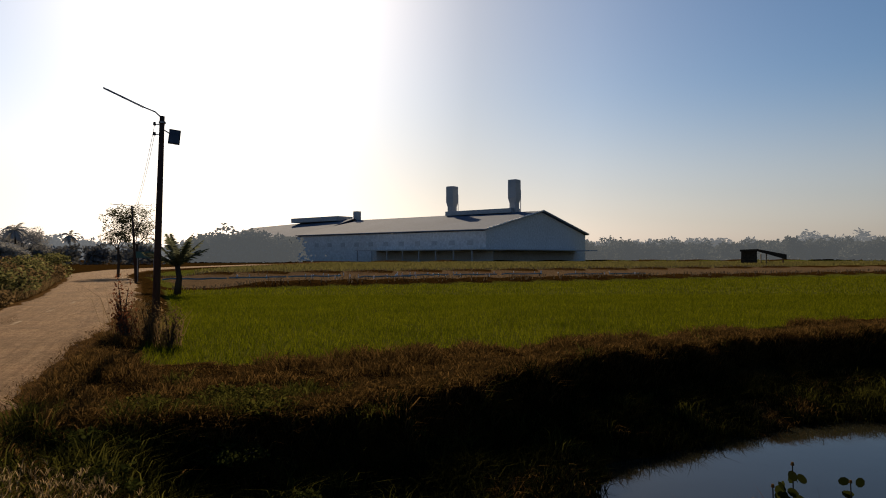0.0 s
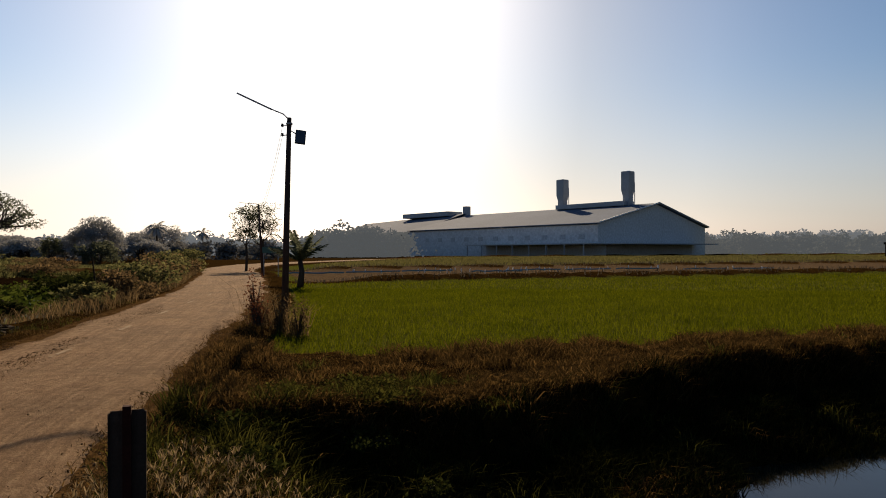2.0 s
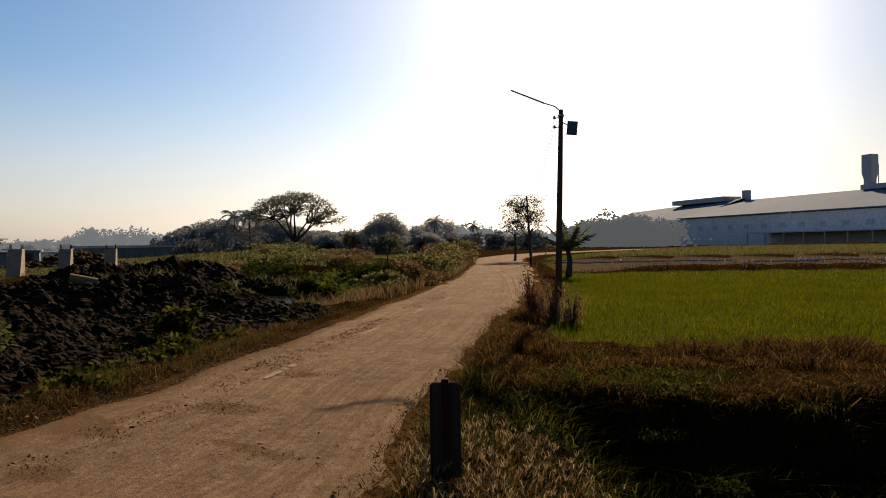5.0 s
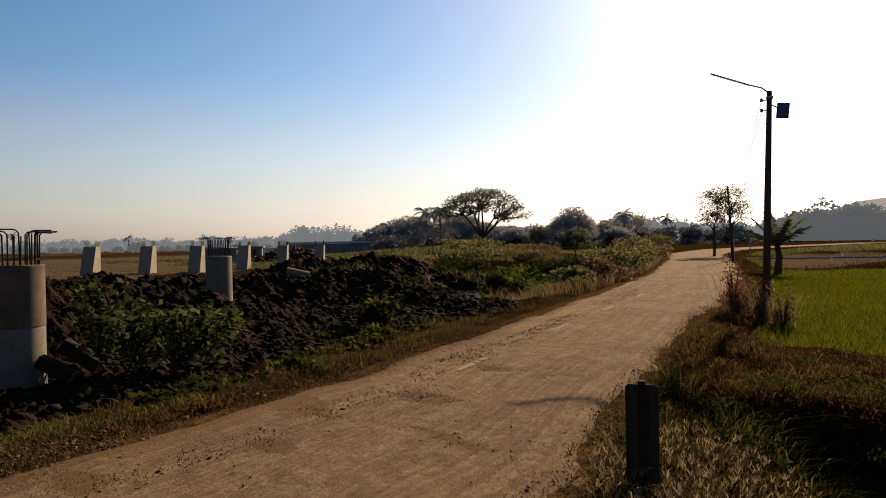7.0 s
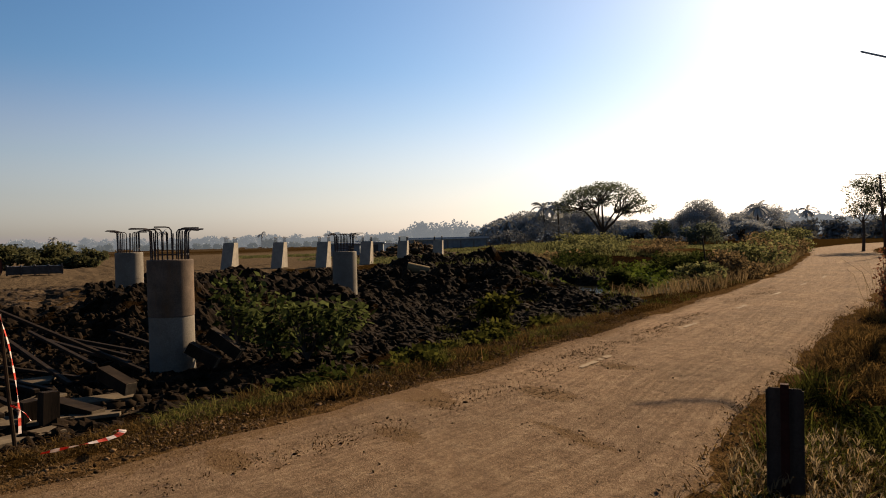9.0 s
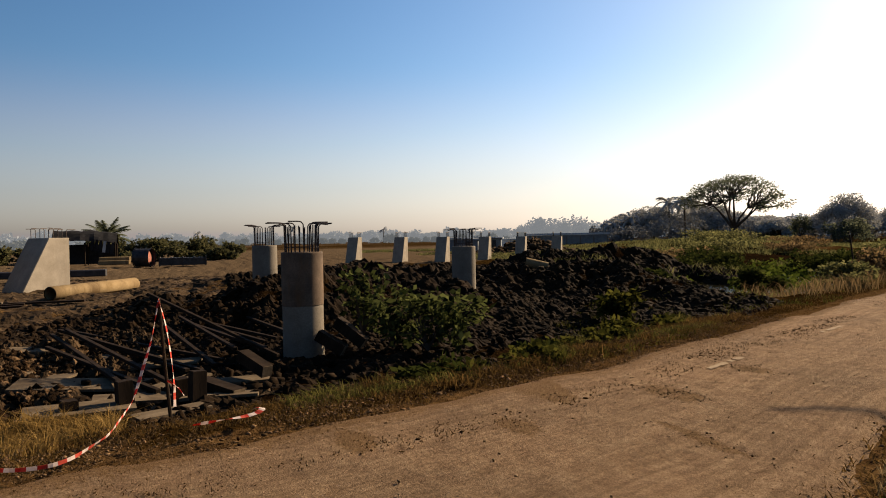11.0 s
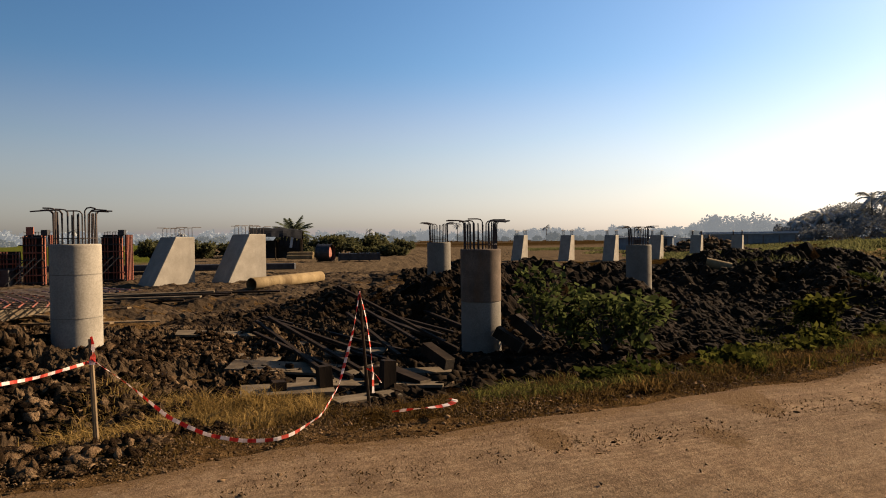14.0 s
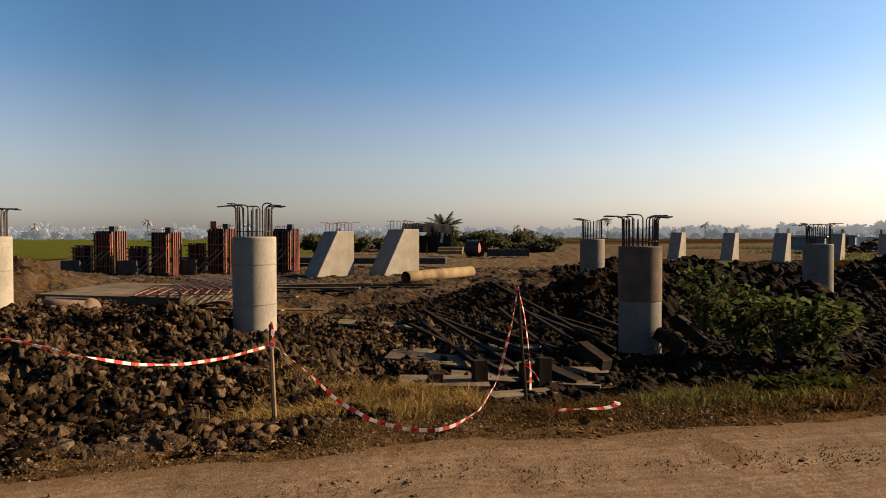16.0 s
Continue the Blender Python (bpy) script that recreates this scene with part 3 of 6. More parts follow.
def build_road():
    ys = axis(-6, 30, 0.16, -38, 138, 1.04)
    ws = np.linspace(0, 1, 61)
    yy, ww = np.meshgrid(ys, ws, indexing="ij")
    wob = 0.35 * fbm(yy * 0.9, np.zeros_like(yy), 71, 4)
    lo, hi = road_left(yy) - 0.35 + wob, road_right(yy) + 0.25 + 0.3 * fbm(yy * 0.9, np.ones_like(yy) * 7, 77, 4)
    xx = lo + (hi - lo) * ww
    edge = step(0, 0.10, ww) * (1 - step(0.90, 1, ww))
    rut = -0.018 * (np.exp(-((ww - 0.28) / 0.06) ** 2) + np.exp(-((ww - 0.72) / 0.06) ** 2))
    z = 0.035 * edge - 0.05 * (1 - edge) + rut + fbm(xx * 0.8, yy * 0.35, 51, 4) * 0.010 + fbm(xx * 9, yy * 7, 61, 3) * 0.007
    spill = 0.50 * step(0.48, 0.0, ww) * step(24, 8, yy) + 0.42 * step(0.16, 0.0, ww) + 0.5 * step(0.88, 1.0, ww)
    for cx, cy, sx, sy in DROPPED:
        spill = spill + 0.78 * np.exp(-(((xx - cx) / sx) ** 2 + ((yy - cy) / sy) ** 2) / 1.4)
    nx, ny = len(ws), len(ys)
    me = bpy.data.meshes.new("road")
    i = (np.arange(ny - 1)[:, None] * nx + np.arange(nx - 1)[None]).ravel()
    me.from_pydata(np.stack([xx.ravel(), yy.ravel(), z.ravel()], 1).tolist(), [], np.stack([i, i + 1, i + nx + 1, i + nx], 1).tolist())
    me.polygons.foreach_set("use_smooth", [True] * len(me.polygons))
    at = me.attributes.new("along", "FLOAT_COLOR", "POINT")
    at.data.foreach_set("color", np.stack([ww.ravel(), yy.ravel() / 30, spill.ravel(), 1 + 0 * ww.ravel()], 1).ravel())
    me.materials.append(M_ROAD)
    ob = tagged(new("road", me), "pale packed dirt road with ruts and worn paint", "road", kind="structure")
    # what is left of the broken centre line
    rng = random.Random(4)
    for k, (y0, y1) in enumerate([(5.2, 6.05), (8.7, 9.45), (11.9, 12.7), (15.1, 16.1), (18.6, 19.5), (22, 23)]):
        m = Mesh()
        n = 10
        for j in range(n):
            ya, yb = y0 + (y1 - y0) * j / n, y0 + (y1 - y0) * (j + 1) / n
            if rng.random() < 0.12:
                continue
            q = []
            for yv, s in ((ya, -1), (ya, 1), (yb, 1), (yb, -1)):
                cx = road_left(yv) * 0.5 + road_right(yv) * 0.5 - 0.55 + 0.02 * (yv - 5)
                px = cx + s * (0.03 + 0.025 * rng.random())
                zz = 0.035 + float(fbm(np.array([px * 0.8]), np.array([yv * 0.35]), 51, 4)[0]) * 0.010 + 0.010
                q.append((px, yv, zz))
            m.add(q, [(0, 1, 2, 3)])
        part("lane_mark", m, M_PAINT_WORN, ob)


def build_water():
    m = Mesh()
    u = (0.898, 0.44)
    c = CANAL_AT
    pts = [(c[0] + u[0] * a + CANAL_N[0] * b, c[1] + u[1] * a + CANAL_N[1] * b, WATER_Z) for a, b in ((-9, -4), (160, -4), (160, 3), (-9, 3))]
    m.add(pts, [(0, 1, 2, 3)])
    tagged(part("water_canal", m, M_WATER), "dark still canal water", "water", kind="structure")
    m = Mesh()
    m.add([(-12, 15, -0.40), (-12, 46, -0.40), (-42, 46, -0.40), (-42, 15, -0.40)], [(0, 3, 2, 1)])
    tagged(part("water_pond", m, M_POND), "shallow pond water among weeds", "water", kind="structure")


def earth_patch(name, x0, x1, y0, y1, cell, weight, scale, height, mat, label, lump=0.0):
    """Broken earth in relief over a stretch of the ground; weight says where, from 0 to 1."""
    gx, gy = np.arange(x0, x1, cell), np.arange(y0, y1, cell)
    xx, yy = np.meshgrid(gx, gy)
    w = weight(xx, yy)
    a = chunks(xx / scale, yy / scale, 201) + 0.5 * chunks(xx / scale * 2.1, yy / scale * 2.1, 211) + 0.28 * chunks(xx / scale * 4.3, yy / scale * 4.3, 221)
    z = land(xx.ravel(), yy.ravel())[0].reshape(xx.shape) - 0.03 + w * (height * a + lump * fbm(xx * 1.5, yy * 1.5, 231, 4)) + 0.02 * (w > 0.3) - 0.06 * (w < 0.05)
    nx, ny = len(gx), len(gy)
    i = (np.arange(ny - 1)[:, None] * nx + np.arange(nx - 1)[None]).ravel()
    q = np.stack([i, i + 1, i + nx + 1, i + nx], 1)
    q = q[(w.ravel()[q] > 0.04).any(1)]
    used, inv = np.unique(q, return_inverse=True)
    v = np.stack([xx.ravel(), yy.ravel(), z.ravel()], 1)[used]
    me = bpy.data.meshes.new(name)
    me.from_pydata(v.tolist(), [], inv.reshape(q.shape).tolist())
    me.materials.append(mat)
    return tagged(new(name, me), label, "soil", kind="stuff")


def heap_weight(x, y):
    dl = road_left(y) - x
    return step(0.15, 1.3, dl) * step(-1.7, -3.0, y + 0.28 * (x + 6.5) + 1.2 * fbm(x * 0.8, y * 0.8, 104)) * step(-16.5, -14.0, x) * step(-13.5, -11, y)


def pit_weight(x, y):
    dl = road_left(y) - x
    dark = land(x.ravel(), y.ravel())[1].reshape(x.shape)
    return np.clip(dark * 1.3, 0, 1) * step(1.0, 2.2, dl)


def track_weight(x, y):
    dl = road_left(y) - x
    return step(1.0, 2.0, dl) * step(0.8, -0.6, y - 0.3 * (x + 10)) * (1 - heap_weight(x, y)) * step(-5.6, -4.4, y) * step(-17.5, -15, x)


build_ground()
earth_patch("track_clay", -17.0, -6.5, -5.5, 1.5, 0.05, track_weight, 0.7, 0.038, M_TRACK, "trampled brown clay between the heap and the pit")
earth_patch("clay_heap", -15.5, -3.6, -12.0, 0.5, 0.036, heap_weight, 0.25, 0.10, M_CLOD, "heap of broken brown clay lumps beside the road", 0.15)
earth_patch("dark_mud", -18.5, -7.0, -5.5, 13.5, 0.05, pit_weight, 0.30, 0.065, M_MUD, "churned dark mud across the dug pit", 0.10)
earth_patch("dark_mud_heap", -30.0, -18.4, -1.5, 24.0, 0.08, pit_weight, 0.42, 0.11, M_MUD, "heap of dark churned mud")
def site_weight(x, y):
    return step(-15.5, -17.5, x) * step(-34, -31, x) * step(1.5, -0.5, y + 0.15 * (x + 20)) * step(-21, -18, y)


earth_patch("site_earth", -34.0, -15.0, -21.0, 4.0, 0.10, site_weight, 0.9, 0.04, M_SITE, "trodden earth of the building site with wheel marks")
build_road()
build_water()


# ---- plants by the thousand ----
M_LITTER = leafy("brown_litter", (0.0279, 0.015, 0.0067), (0.111, 0.067, 0.029), 0.2, 0.9)
M_SEED = leafy("pale_seed_head", (0.111, 0.0808, 0.0418), (0.201, 0.15, 0.0864), 0.5)
M_LITTER_DARK = leafy("dark_litter", (0.0346, 0.0226, 0.0119), (0.11, 0.0717, 0.0385), 0.1, 0.9)


def scatter(n, x0, x1, y0, y1, seed):
    r = np.random.default_rng(seed)
    return r.uniform(x0, x1, n), r.uniform(y0, y1, n), r


def blades(name, x, y, z, height, width, lean, rng, mat, label, category, flat=False):
    """Grass: each blade a bent, tapering strip."""
    n = len(x)
    a, b = rng.uniform(0, 2 * math.pi, n), rng.uniform(0, 2 * math.pi, n)
    h = height * rng.uniform(0.55, 1.25, n)
    l = h * lean * rng.uniform(0.3, 1.4, n)
    w = width * rng.uniform(0.7, 1.3, n)
    sx, sy = np.cos(a) * w, np.sin(a) * w
    dx, dy = np.cos(b) * l, np.sin(b) * l
    v = np.empty((n, 5, 3))
    v[:, 0] = np.stack([x - sx, y - sy, z], 1)
    v[:, 1] = np.stack([x + sx, y + sy, z], 1)
    v[:, 2] = np.stack([x + sx * 0.8 + dx * 0.35, y + sy * 0.8 + dy * 0.35, z + h * 0.6], 1)
    v[:, 3] = np.stack([x - sx * 0.8 + dx * 0.35, y - sy * 0.8 + dy * 0.35, z + h * 0.6], 1)
    v[:, 4] = np.stack([x + dx, y + dy, z + h * (1 - 0.25 * np.minimum(lean, 2))], 1)
    i = np.arange(n)[:, None] * 5
    me = bpy.data.meshes.new(name)
    me.vertices.add(n * 5)
    me.vertices.foreach_set("co", v.ravel())
    loops = np.concatenate([i + [0, 1, 2, 3], i + [3, 2, 4]], 1)
    me.loops.add(n * 7)
    me.loops.foreach_set("vertex_index", loops.ravel().astype(np.int32))
    me.polygons.add(n * 2)
    st = (np.arange(n)[:, None] * 7 + np.array([0, 4])).ravel()
    me.polygons.foreach_set("loop_start", st.astype(np.int32))
    me.update(calc_edges=True)
    me.materials.append(mat)
    return tagged(new(name, me), label, category, kind="stuff")


def leaf_cards(points, size, rng, droop=0.0):
    """Small folded leaves at the points: arrays of vertices and faces."""
    n = len(points)
    d = rng.normal(size=(n, 3))
    d[:, 2] = d[:, 2] * 0.6 - droop
    d /= np.linalg.norm(d, axis=1)[:, None]
    s = np.cross(d, rng.normal(size=(n, 3)))
    s /= np.linalg.norm(s, axis=1)[:, None] + 1e-9
    L = (size * rng.uniform(0.6, 1.4, n))[:, None]
    v = np.stack([points, points + d * L * 0.5 + s * L * 0.28, points + d * L, points + d * L * 0.5 - s * L * 0.28], 1)
    return v.reshape(-1, 3)


def quad_mesh(name, v, mats):
    n = len(v) // 4
    me = bpy.data.meshes.new(name)
    me.vertices.add(n * 4)
    me.vertices.foreach_set("co", np.ascontiguousarray(v).ravel())
    me.loops.add(n * 4)
    me.loops.foreach_set("vertex_index", np.arange(n * 4, dtype=np.int32))
    me.polygons.add(n)
    me.polygons.foreach_set("loop_start", (np.arange(n) * 4).astype(np.int32))
    me.update(calc_edges=True)
    me.materials.append(mats)
    return me


def glimpse(x, y):
    """The open water of the pond that lies clear of weeds."""
    a = np.degrees(np.arctan2(-x, y))
    return (np.abs(a - 47.3) < 1.5) & (np.hypot(x, y) > 19.5) & (np.hypot(x, y) < 28.2)


def grass_everywhere():
    # young rice in the near field
    for name, n, y0, y1, x0, x1, h, w in (("rice_field", 230000, 11.0, 32.0, -14, 26, 0.16, 0.006), ("rice_field", 90000, 30, 62, -20, 60, 0.16, 0.014)):
        x, y, r = scatter(n, x0, x1, y0, y1, 11 + int(y0))
        z, _, _, f, _ = land(x, y)
        thin = fbm(x * 0.35, y * 0.35, 15) > -0.9
        k = (f > 0.6) & (across(x, y) < 34.5) & thin
        blades(name, x[k], y[k], z[k] - 0.02, h, w, 0.45, r, M_RICE, "young bright green rice standing in rows of tufts", "rice")
    # verges: dry tufts and green ones
    x, y, r = scatter(330000, -7.5, 14, 1.2, 18, 21)
    z, dark, turf, f, _ = land(x, y)
    dl, dr, v = road_left(y) - x, x - road_right(y), across(x, y)
    patch = fbm(x * 0.55, y * 0.55, 25, 3)
    ok = (turf > 0.45) & (f < 0.6) & (z > WATER_Z) & (np.hypot(x + 0.3, y + 0.3) > 1.6)
    green = ok & (((dr > 0) & (patch + 0.25 * step(2.2, 4.6, -v + 6.2) * (dr < 3.5) > 0.10)) | ((dl > 0) & (patch > 0.06)))
    green &= ~((dr > 0) & (v > 2.3) & (patch < 0.3))
    brink = v + 2.5 * (1 - step(3.5, 9.0, dr))
    slope = (dr > 0) & (brink > 0.6) & (brink < 3.3)
    ok &= ~slope | (r.random(len(x)) < 0.6)
    green &= ok
    dry = ok & ~green
    tuft = 1 + np.clip(2.6 * fbm(x * 2.1, y * 2.1, 24, 3), -0.6, 1.2)
    blades("verge_grass", x[green], y[green], z[green] - 0.02, 0.19 * tuft[green], 0.006, 0.9, r, M_GRASS, "tangled green grass on the verge and bank", "grass")
    blades("dry_grass", x[dry], y[dry], z[dry] - 0.02, 0.15 * tuft[dry], 0.0065, 1.2, r, M_GRASS_DRY, "short brown dry grass on the verge", "grass")
    # long grass hanging down the bank, its colour darkened for the shade there
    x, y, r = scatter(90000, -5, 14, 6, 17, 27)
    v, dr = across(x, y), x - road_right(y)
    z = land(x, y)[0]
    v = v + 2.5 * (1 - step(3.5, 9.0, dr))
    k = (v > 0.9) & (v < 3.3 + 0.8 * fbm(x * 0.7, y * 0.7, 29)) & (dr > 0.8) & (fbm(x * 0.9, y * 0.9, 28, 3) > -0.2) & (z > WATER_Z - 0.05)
    blades("bank_grass", x[k], y[k], z[k] - 0.02, 0.27, 0.008, 0.9, r, M_BANK, "long grass hanging down the canal bank, darkened for its shade", "grass")
    # matted tussocks that overhang the brink of the bank
    r = np.random.default_rng(30)
    a, b = r.uniform(-7, 16, 420), r.normal(3.75, 0.28, 420)
    b -= 2.0 * step(3.0, -4.0, a)
    cx, cy = CANAL_AT[0] + 0.898 * a + CANAL_N[0] * b, CANAL_AT[1] + 0.44 * a + CANAL_N[1] * b
    keep = cx - road_right(cy) > 0.9
    cx, cy = np.repeat(cx[keep], 70), np.repeat(cy[keep], 70)
    x, y = cx + r.normal(size=len(cx)) * 0.11, cy + r.normal(size=len(cx)) * 0.11
    blades("bank_tussocks", x, y, land(x, y)[0] - 0.02, 0.24, 0.007, 1.3, r, M_GRASS_DRY, "matted brown tussocks along the brink of the canal bank", "grass")
    # tufts on the face of the bank, in the same shade-darkened green
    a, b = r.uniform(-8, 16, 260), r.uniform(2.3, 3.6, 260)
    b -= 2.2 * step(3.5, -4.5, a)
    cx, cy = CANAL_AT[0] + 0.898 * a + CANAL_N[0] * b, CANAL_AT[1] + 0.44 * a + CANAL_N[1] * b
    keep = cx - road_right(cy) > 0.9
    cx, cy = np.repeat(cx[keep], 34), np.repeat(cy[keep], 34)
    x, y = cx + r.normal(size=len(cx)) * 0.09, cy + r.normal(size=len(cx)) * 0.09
    blades("bank_tufts", x, y, land(x, y)[0] - 0.02, 0.34, 0.006, 1.0, r, M_BANK, "shade-darkened tufts of grass on the face of the canal bank", "grass")
    # verge by the site
    x, y, r = scatter(60000, -17, -4, -4, 20, 31)
    dl = road_left(y) - x
    z, dark, turf, f, _ = land(x, y)
    k = (dl > 0.5) & (dl < 2.6 + 1.2 * fbm(x, y, 33) + 3.2 * step(5, 9, y)) & (fbm(x * 0.8, y * 0.8, 35) > 0.02) & (y > 1.0)
    blades("verge_grass", x[k], y[k], z[k] - 0.02, 0.15, 0.005, 1.0, r, M_GRASS, "green weeds along the edge of the dug soil", "grass")
    k = (dl > 0.3) & (dl < 1.9) & (fbm(x * 1.1, y * 1.1, 37) > 0.08)
    blades("dry_grass", x[k], y[k], z[k] - 0.02, 0.12, 0.004, 1.1, r, M_GRASS_DRY, "golden dry grass at the foot of the soil heap", "grass")
    # flattened litter along the road's edges
    x, y, r = scatter(60000, -14, -3.2, -4.5, 18, 38)
    dl = road_left(y) - x
    k = (dl > -1.0 + 0.5 * fbm(x * 2, y * 2, 36)) & (dl < 1.3) & (fbm(x * 2.3, y * 1.5, 39) > -0.05 - 0.25 * (dl > -0.1))
    blades("dry_litter", x[k], y[k], np.maximum(land(x[k], y[k])[0], 0) + 0.025, 0.026, 0.004, 2.0, r, M_LITTER, "flattened brown straw and litter along the road edge", "litter")
    x, y, r = scatter(9000, -9, -1.4, 0.5, 16, 44)
    dr = x - road_right(y)
    k = (dr > -0.35) & (dr < 0.5)
    blades("dry_litter", x[k], y[k], np.maximum(land(x[k], y[k])[0], 0) + 0.02, 0.03, 0.005, 2.2, r, M_LITTER, "flattened brown straw and litter along the verge", "litter")
    x, y, r = scatter(90000, -9.2, -3.2, -4.5, 10, 46)
    dl = road_left(y) - x
    k = (dl > -2.3) & (r.random(len(x)) < 0.75 * np.exp(-np.maximum(-dl, 0) / 0.6)) & (fbm(x * 2.6, y * 2.6, 47) > -0.02) & (dl < 1.2)
    blades("dry_litter", x[k], y[k], np.maximum(land(x[k], y[k])[0], 0) + 0.022, 0.022, 0.0045, 2.0, r, M_LITTER_DARK, "dark crumbs of straw and soil strewn over the road edge", "litter")
    # thick verge between the road and the pit, taller towards the column's foot
    x, y, r = scatter(100000, -12, -4.6, -2.6, 9.5, 48)
    dl = road_left(y) - x
    edge = 2.3 + 0.9 * fbm(x * 0.9, y * 0.9, 49, 3)
    k = (dl > 0.42 + 0.7 * fbm(x * 1.5, y * 1.5, 50)) & (dl < edge) & (fbm(x * 1.3, y * 1.3, 52, 3) > -0.2)
    green = k & (dl > 0.9) & (y > 0.6) & (fbm(x * 0.8, y * 0.8, 54, 3) > -0.08)
    tall = 0.07 + 0.13 * step(0.4, 1.6, dl) * step(-0.5, 1.5, y) * (1 + 1.4 * fbm(x * 1.6, y * 1.6, 56, 3))
    z = np.maximum(land(x, y)[0], -0.3)
    dry = k & ~green
    blades("dry_grass", x[dry], y[dry], z[dry], tall[dry], 0.0045, 1.2, r, M_GRASS_DRY, "brown matted grass between the road and the pit", "grass")
    blades("verge_grass", x[green], y[green], z[green], tall[green] * 1.15, 0.005, 1.0, r, M_VERGE, "green and yellow grass on the verge of the pit", "grass")
    # short straw where the field's verge meets the road
    x, y, r = scatter(30000, -9, -1.6, 0.6, 16, 58)
    dr = x - road_right(y)
    k = (dr > -0.1 + 0.3 * fbm(x * 2, y * 2, 59)) & (dr < 0.75)
    blades("dry_grass", x[k], y[k], np.maximum(land(x[k], y[k])[0], -0.1), 0.07, 0.005, 1.3, r, M_GRASS_DRY, "short brown grass fringing the road", "grass")
    # golden tuft below the tape
    x, y, r = scatter(9500, -8.1, -6.0, -3.3, -0.9, 41)
    k = fbm(x * 1.2, y * 1.2, 43) > -0.1
    z = land(x, y)[0]
    blades("dry_grass", x[k], y[k], z[k] - 0.02, 0.28, 0.005, 0.9, r, M_GOLD, "pale golden dry grass behind the tape", "grass")
    # straw-coloured seeding grass by the marker post
    x, y, r = scatter(5200, -3.1, -0.9, 2.6, 5.0, 51)
    k = (fbm(x * 0.9, y * 0.9, 53) > -0.15) & (np.hypot(x + 2.0, y - 3.9) < 1.05) & (np.hypot(x + 2.6, y - 3.45) > 0.12)
    z = land(x, y)[0]
    blades("seeding_grass", x[k], y[k], z[k] - 0.02, 0.25, 0.004, 1.0, r, M_STRAW, "straw-coloured seeding grass by the marker post", "grass")
    k2 = k & (r.random(len(k)) < 0.45)
    blades("verge_grass", x[k2], y[k2], z[k2] - 0.02, 0.26, 0.006, 0.8, r, M_GRASS, "green grass among the straw by the marker post", "grass")
    k3 = np.flatnonzero(k & (r.random(len(k)) < 0.26))
    top = np.repeat(z[k3] + r.uniform(0.12, 0.30, len(k3)), 4)
    k3 = np.repeat(k3, 4)
    blades("seed_heads", x[k3], y[k3], top, 0.075, 0.0035, 0.95, r, M_SEED, "pale feathery seed heads over the verge grass", "grass")
    # the verge round the camera's stand
    x, y, r = scatter(60000, -3.5, 9, -9, 1.3, 55)
    dr = x - road_right(y)
    k = (dr > 0.25) & (fbm(x * 0.7, y * 0.7, 57) > -0.25)
    blades("dry_grass", x[k], y[k], land(x[k], y[k])[0] - 0.02, 0.11, 0.006, 1.1, r, M_GRASS_DRY, "short trodden dry grass on the verge", "grass")
    # reddish weeds at the near shore
    x, y, r = scatter(4200, -1.8, 4.5, 3.6, 6.2, 61)
    v = across(x, y)
    z = land(x, y)[0]
    k = (np.abs(v + 2.1) < 0.55) & (x > -0.2) & (fbm(x * 0.8, y * 0.8, 63) > 0.02) & (z < -0.1)
    blades("shore_weeds", x[k], y[k], z[k] - 0.02, 1.12, 0.006, 0.35, r, M_WEED_RED, "red-brown weeds on the near shore of the canal", "weeds")
    # scrub along the far road edge
    x, y, r = scatter(130000, -44, -6, 14, 60, 71)
    dl = road_left(y) - x
    z = land(x, y)[0]
    k = (dl > 0.6) & (dl < 3.6) & (fbm(x * 0.3, y * 0.3, 73) > -0.22)
    blades("roadside_scrub", x[k], y[k], z[k] - 0.02, 0.55, 0.008, 0.8, r, M_SCRUB, "brown scrubby grass along the roadside", "scrub")
    k = (dl > 2.6) & (dl < 16) & (fbm(x * 0.35, y * 0.35, 75) > 0.08) & ~glimpse(x, y)
    blades("roadside_scrub", x[k], y[k], z[k] - 0.02, 0.35, 0.010, 0.9, r, M_SCRUB_GREEN, "green scrub behind the roadside", "scrub")
    # scrub on the far rise
    x, y, r = scatter(170000, -85, -24, 20, 75, 81)
    dl = road_left(y) - x
    z = land(x, y)[0]
    k = (dl > 12) & (fbm(x * 0.2, y * 0.2, 83) > -0.05)
    blades("rough_grass", x[k], y[k], z[k] - 0.02, 0.36, 0.024, 1.0, r, M_SCRUB_GREEN, "rough green grass and scrub on low rises", "scrub")
    # water hyacinth on the pond
    x, y, r = scatter(15000, -34, -13, 16.5, 44, 91)
    dl = road_left(y) - x
    k = (dl > 3.4) & (dl < 14) & ~glimpse(x, y)
    p = np.stack([x[k], y[k], r.uniform(-0.38, -0.12, k.sum())], 1)
    tagged(new("water_hyacinth", quad_mesh("water_hyacinth", leaf_cards(p, 0.22, r), M_HYACINTH)), "bed of round-leaved green water hyacinth on the pond", "water plants", kind="stuff")
    # dark weeds on the field dykes
    x, y, r = scatter(60000, -30, 90, 30, 100, 97)
    v, dr = across(x, y), x - road_right(y)
    k = ((np.abs(v - 36) < 1.1) | (np.abs(v - 62) < 1.6)) & (dr > 2)
    blades("dyke_weeds", x[k], y[k], land(x[k], y[k])[0] - 0.02, 0.30, 0.03, 0.7, r, M_DARKWEED, "dark brown weeds along the field dykes", "weeds")
    # ripe strip beyond the dykes
    x, y, r = scatter(110000, -60, 160, 60, 190, 95)
    dr = x - road_right(y)
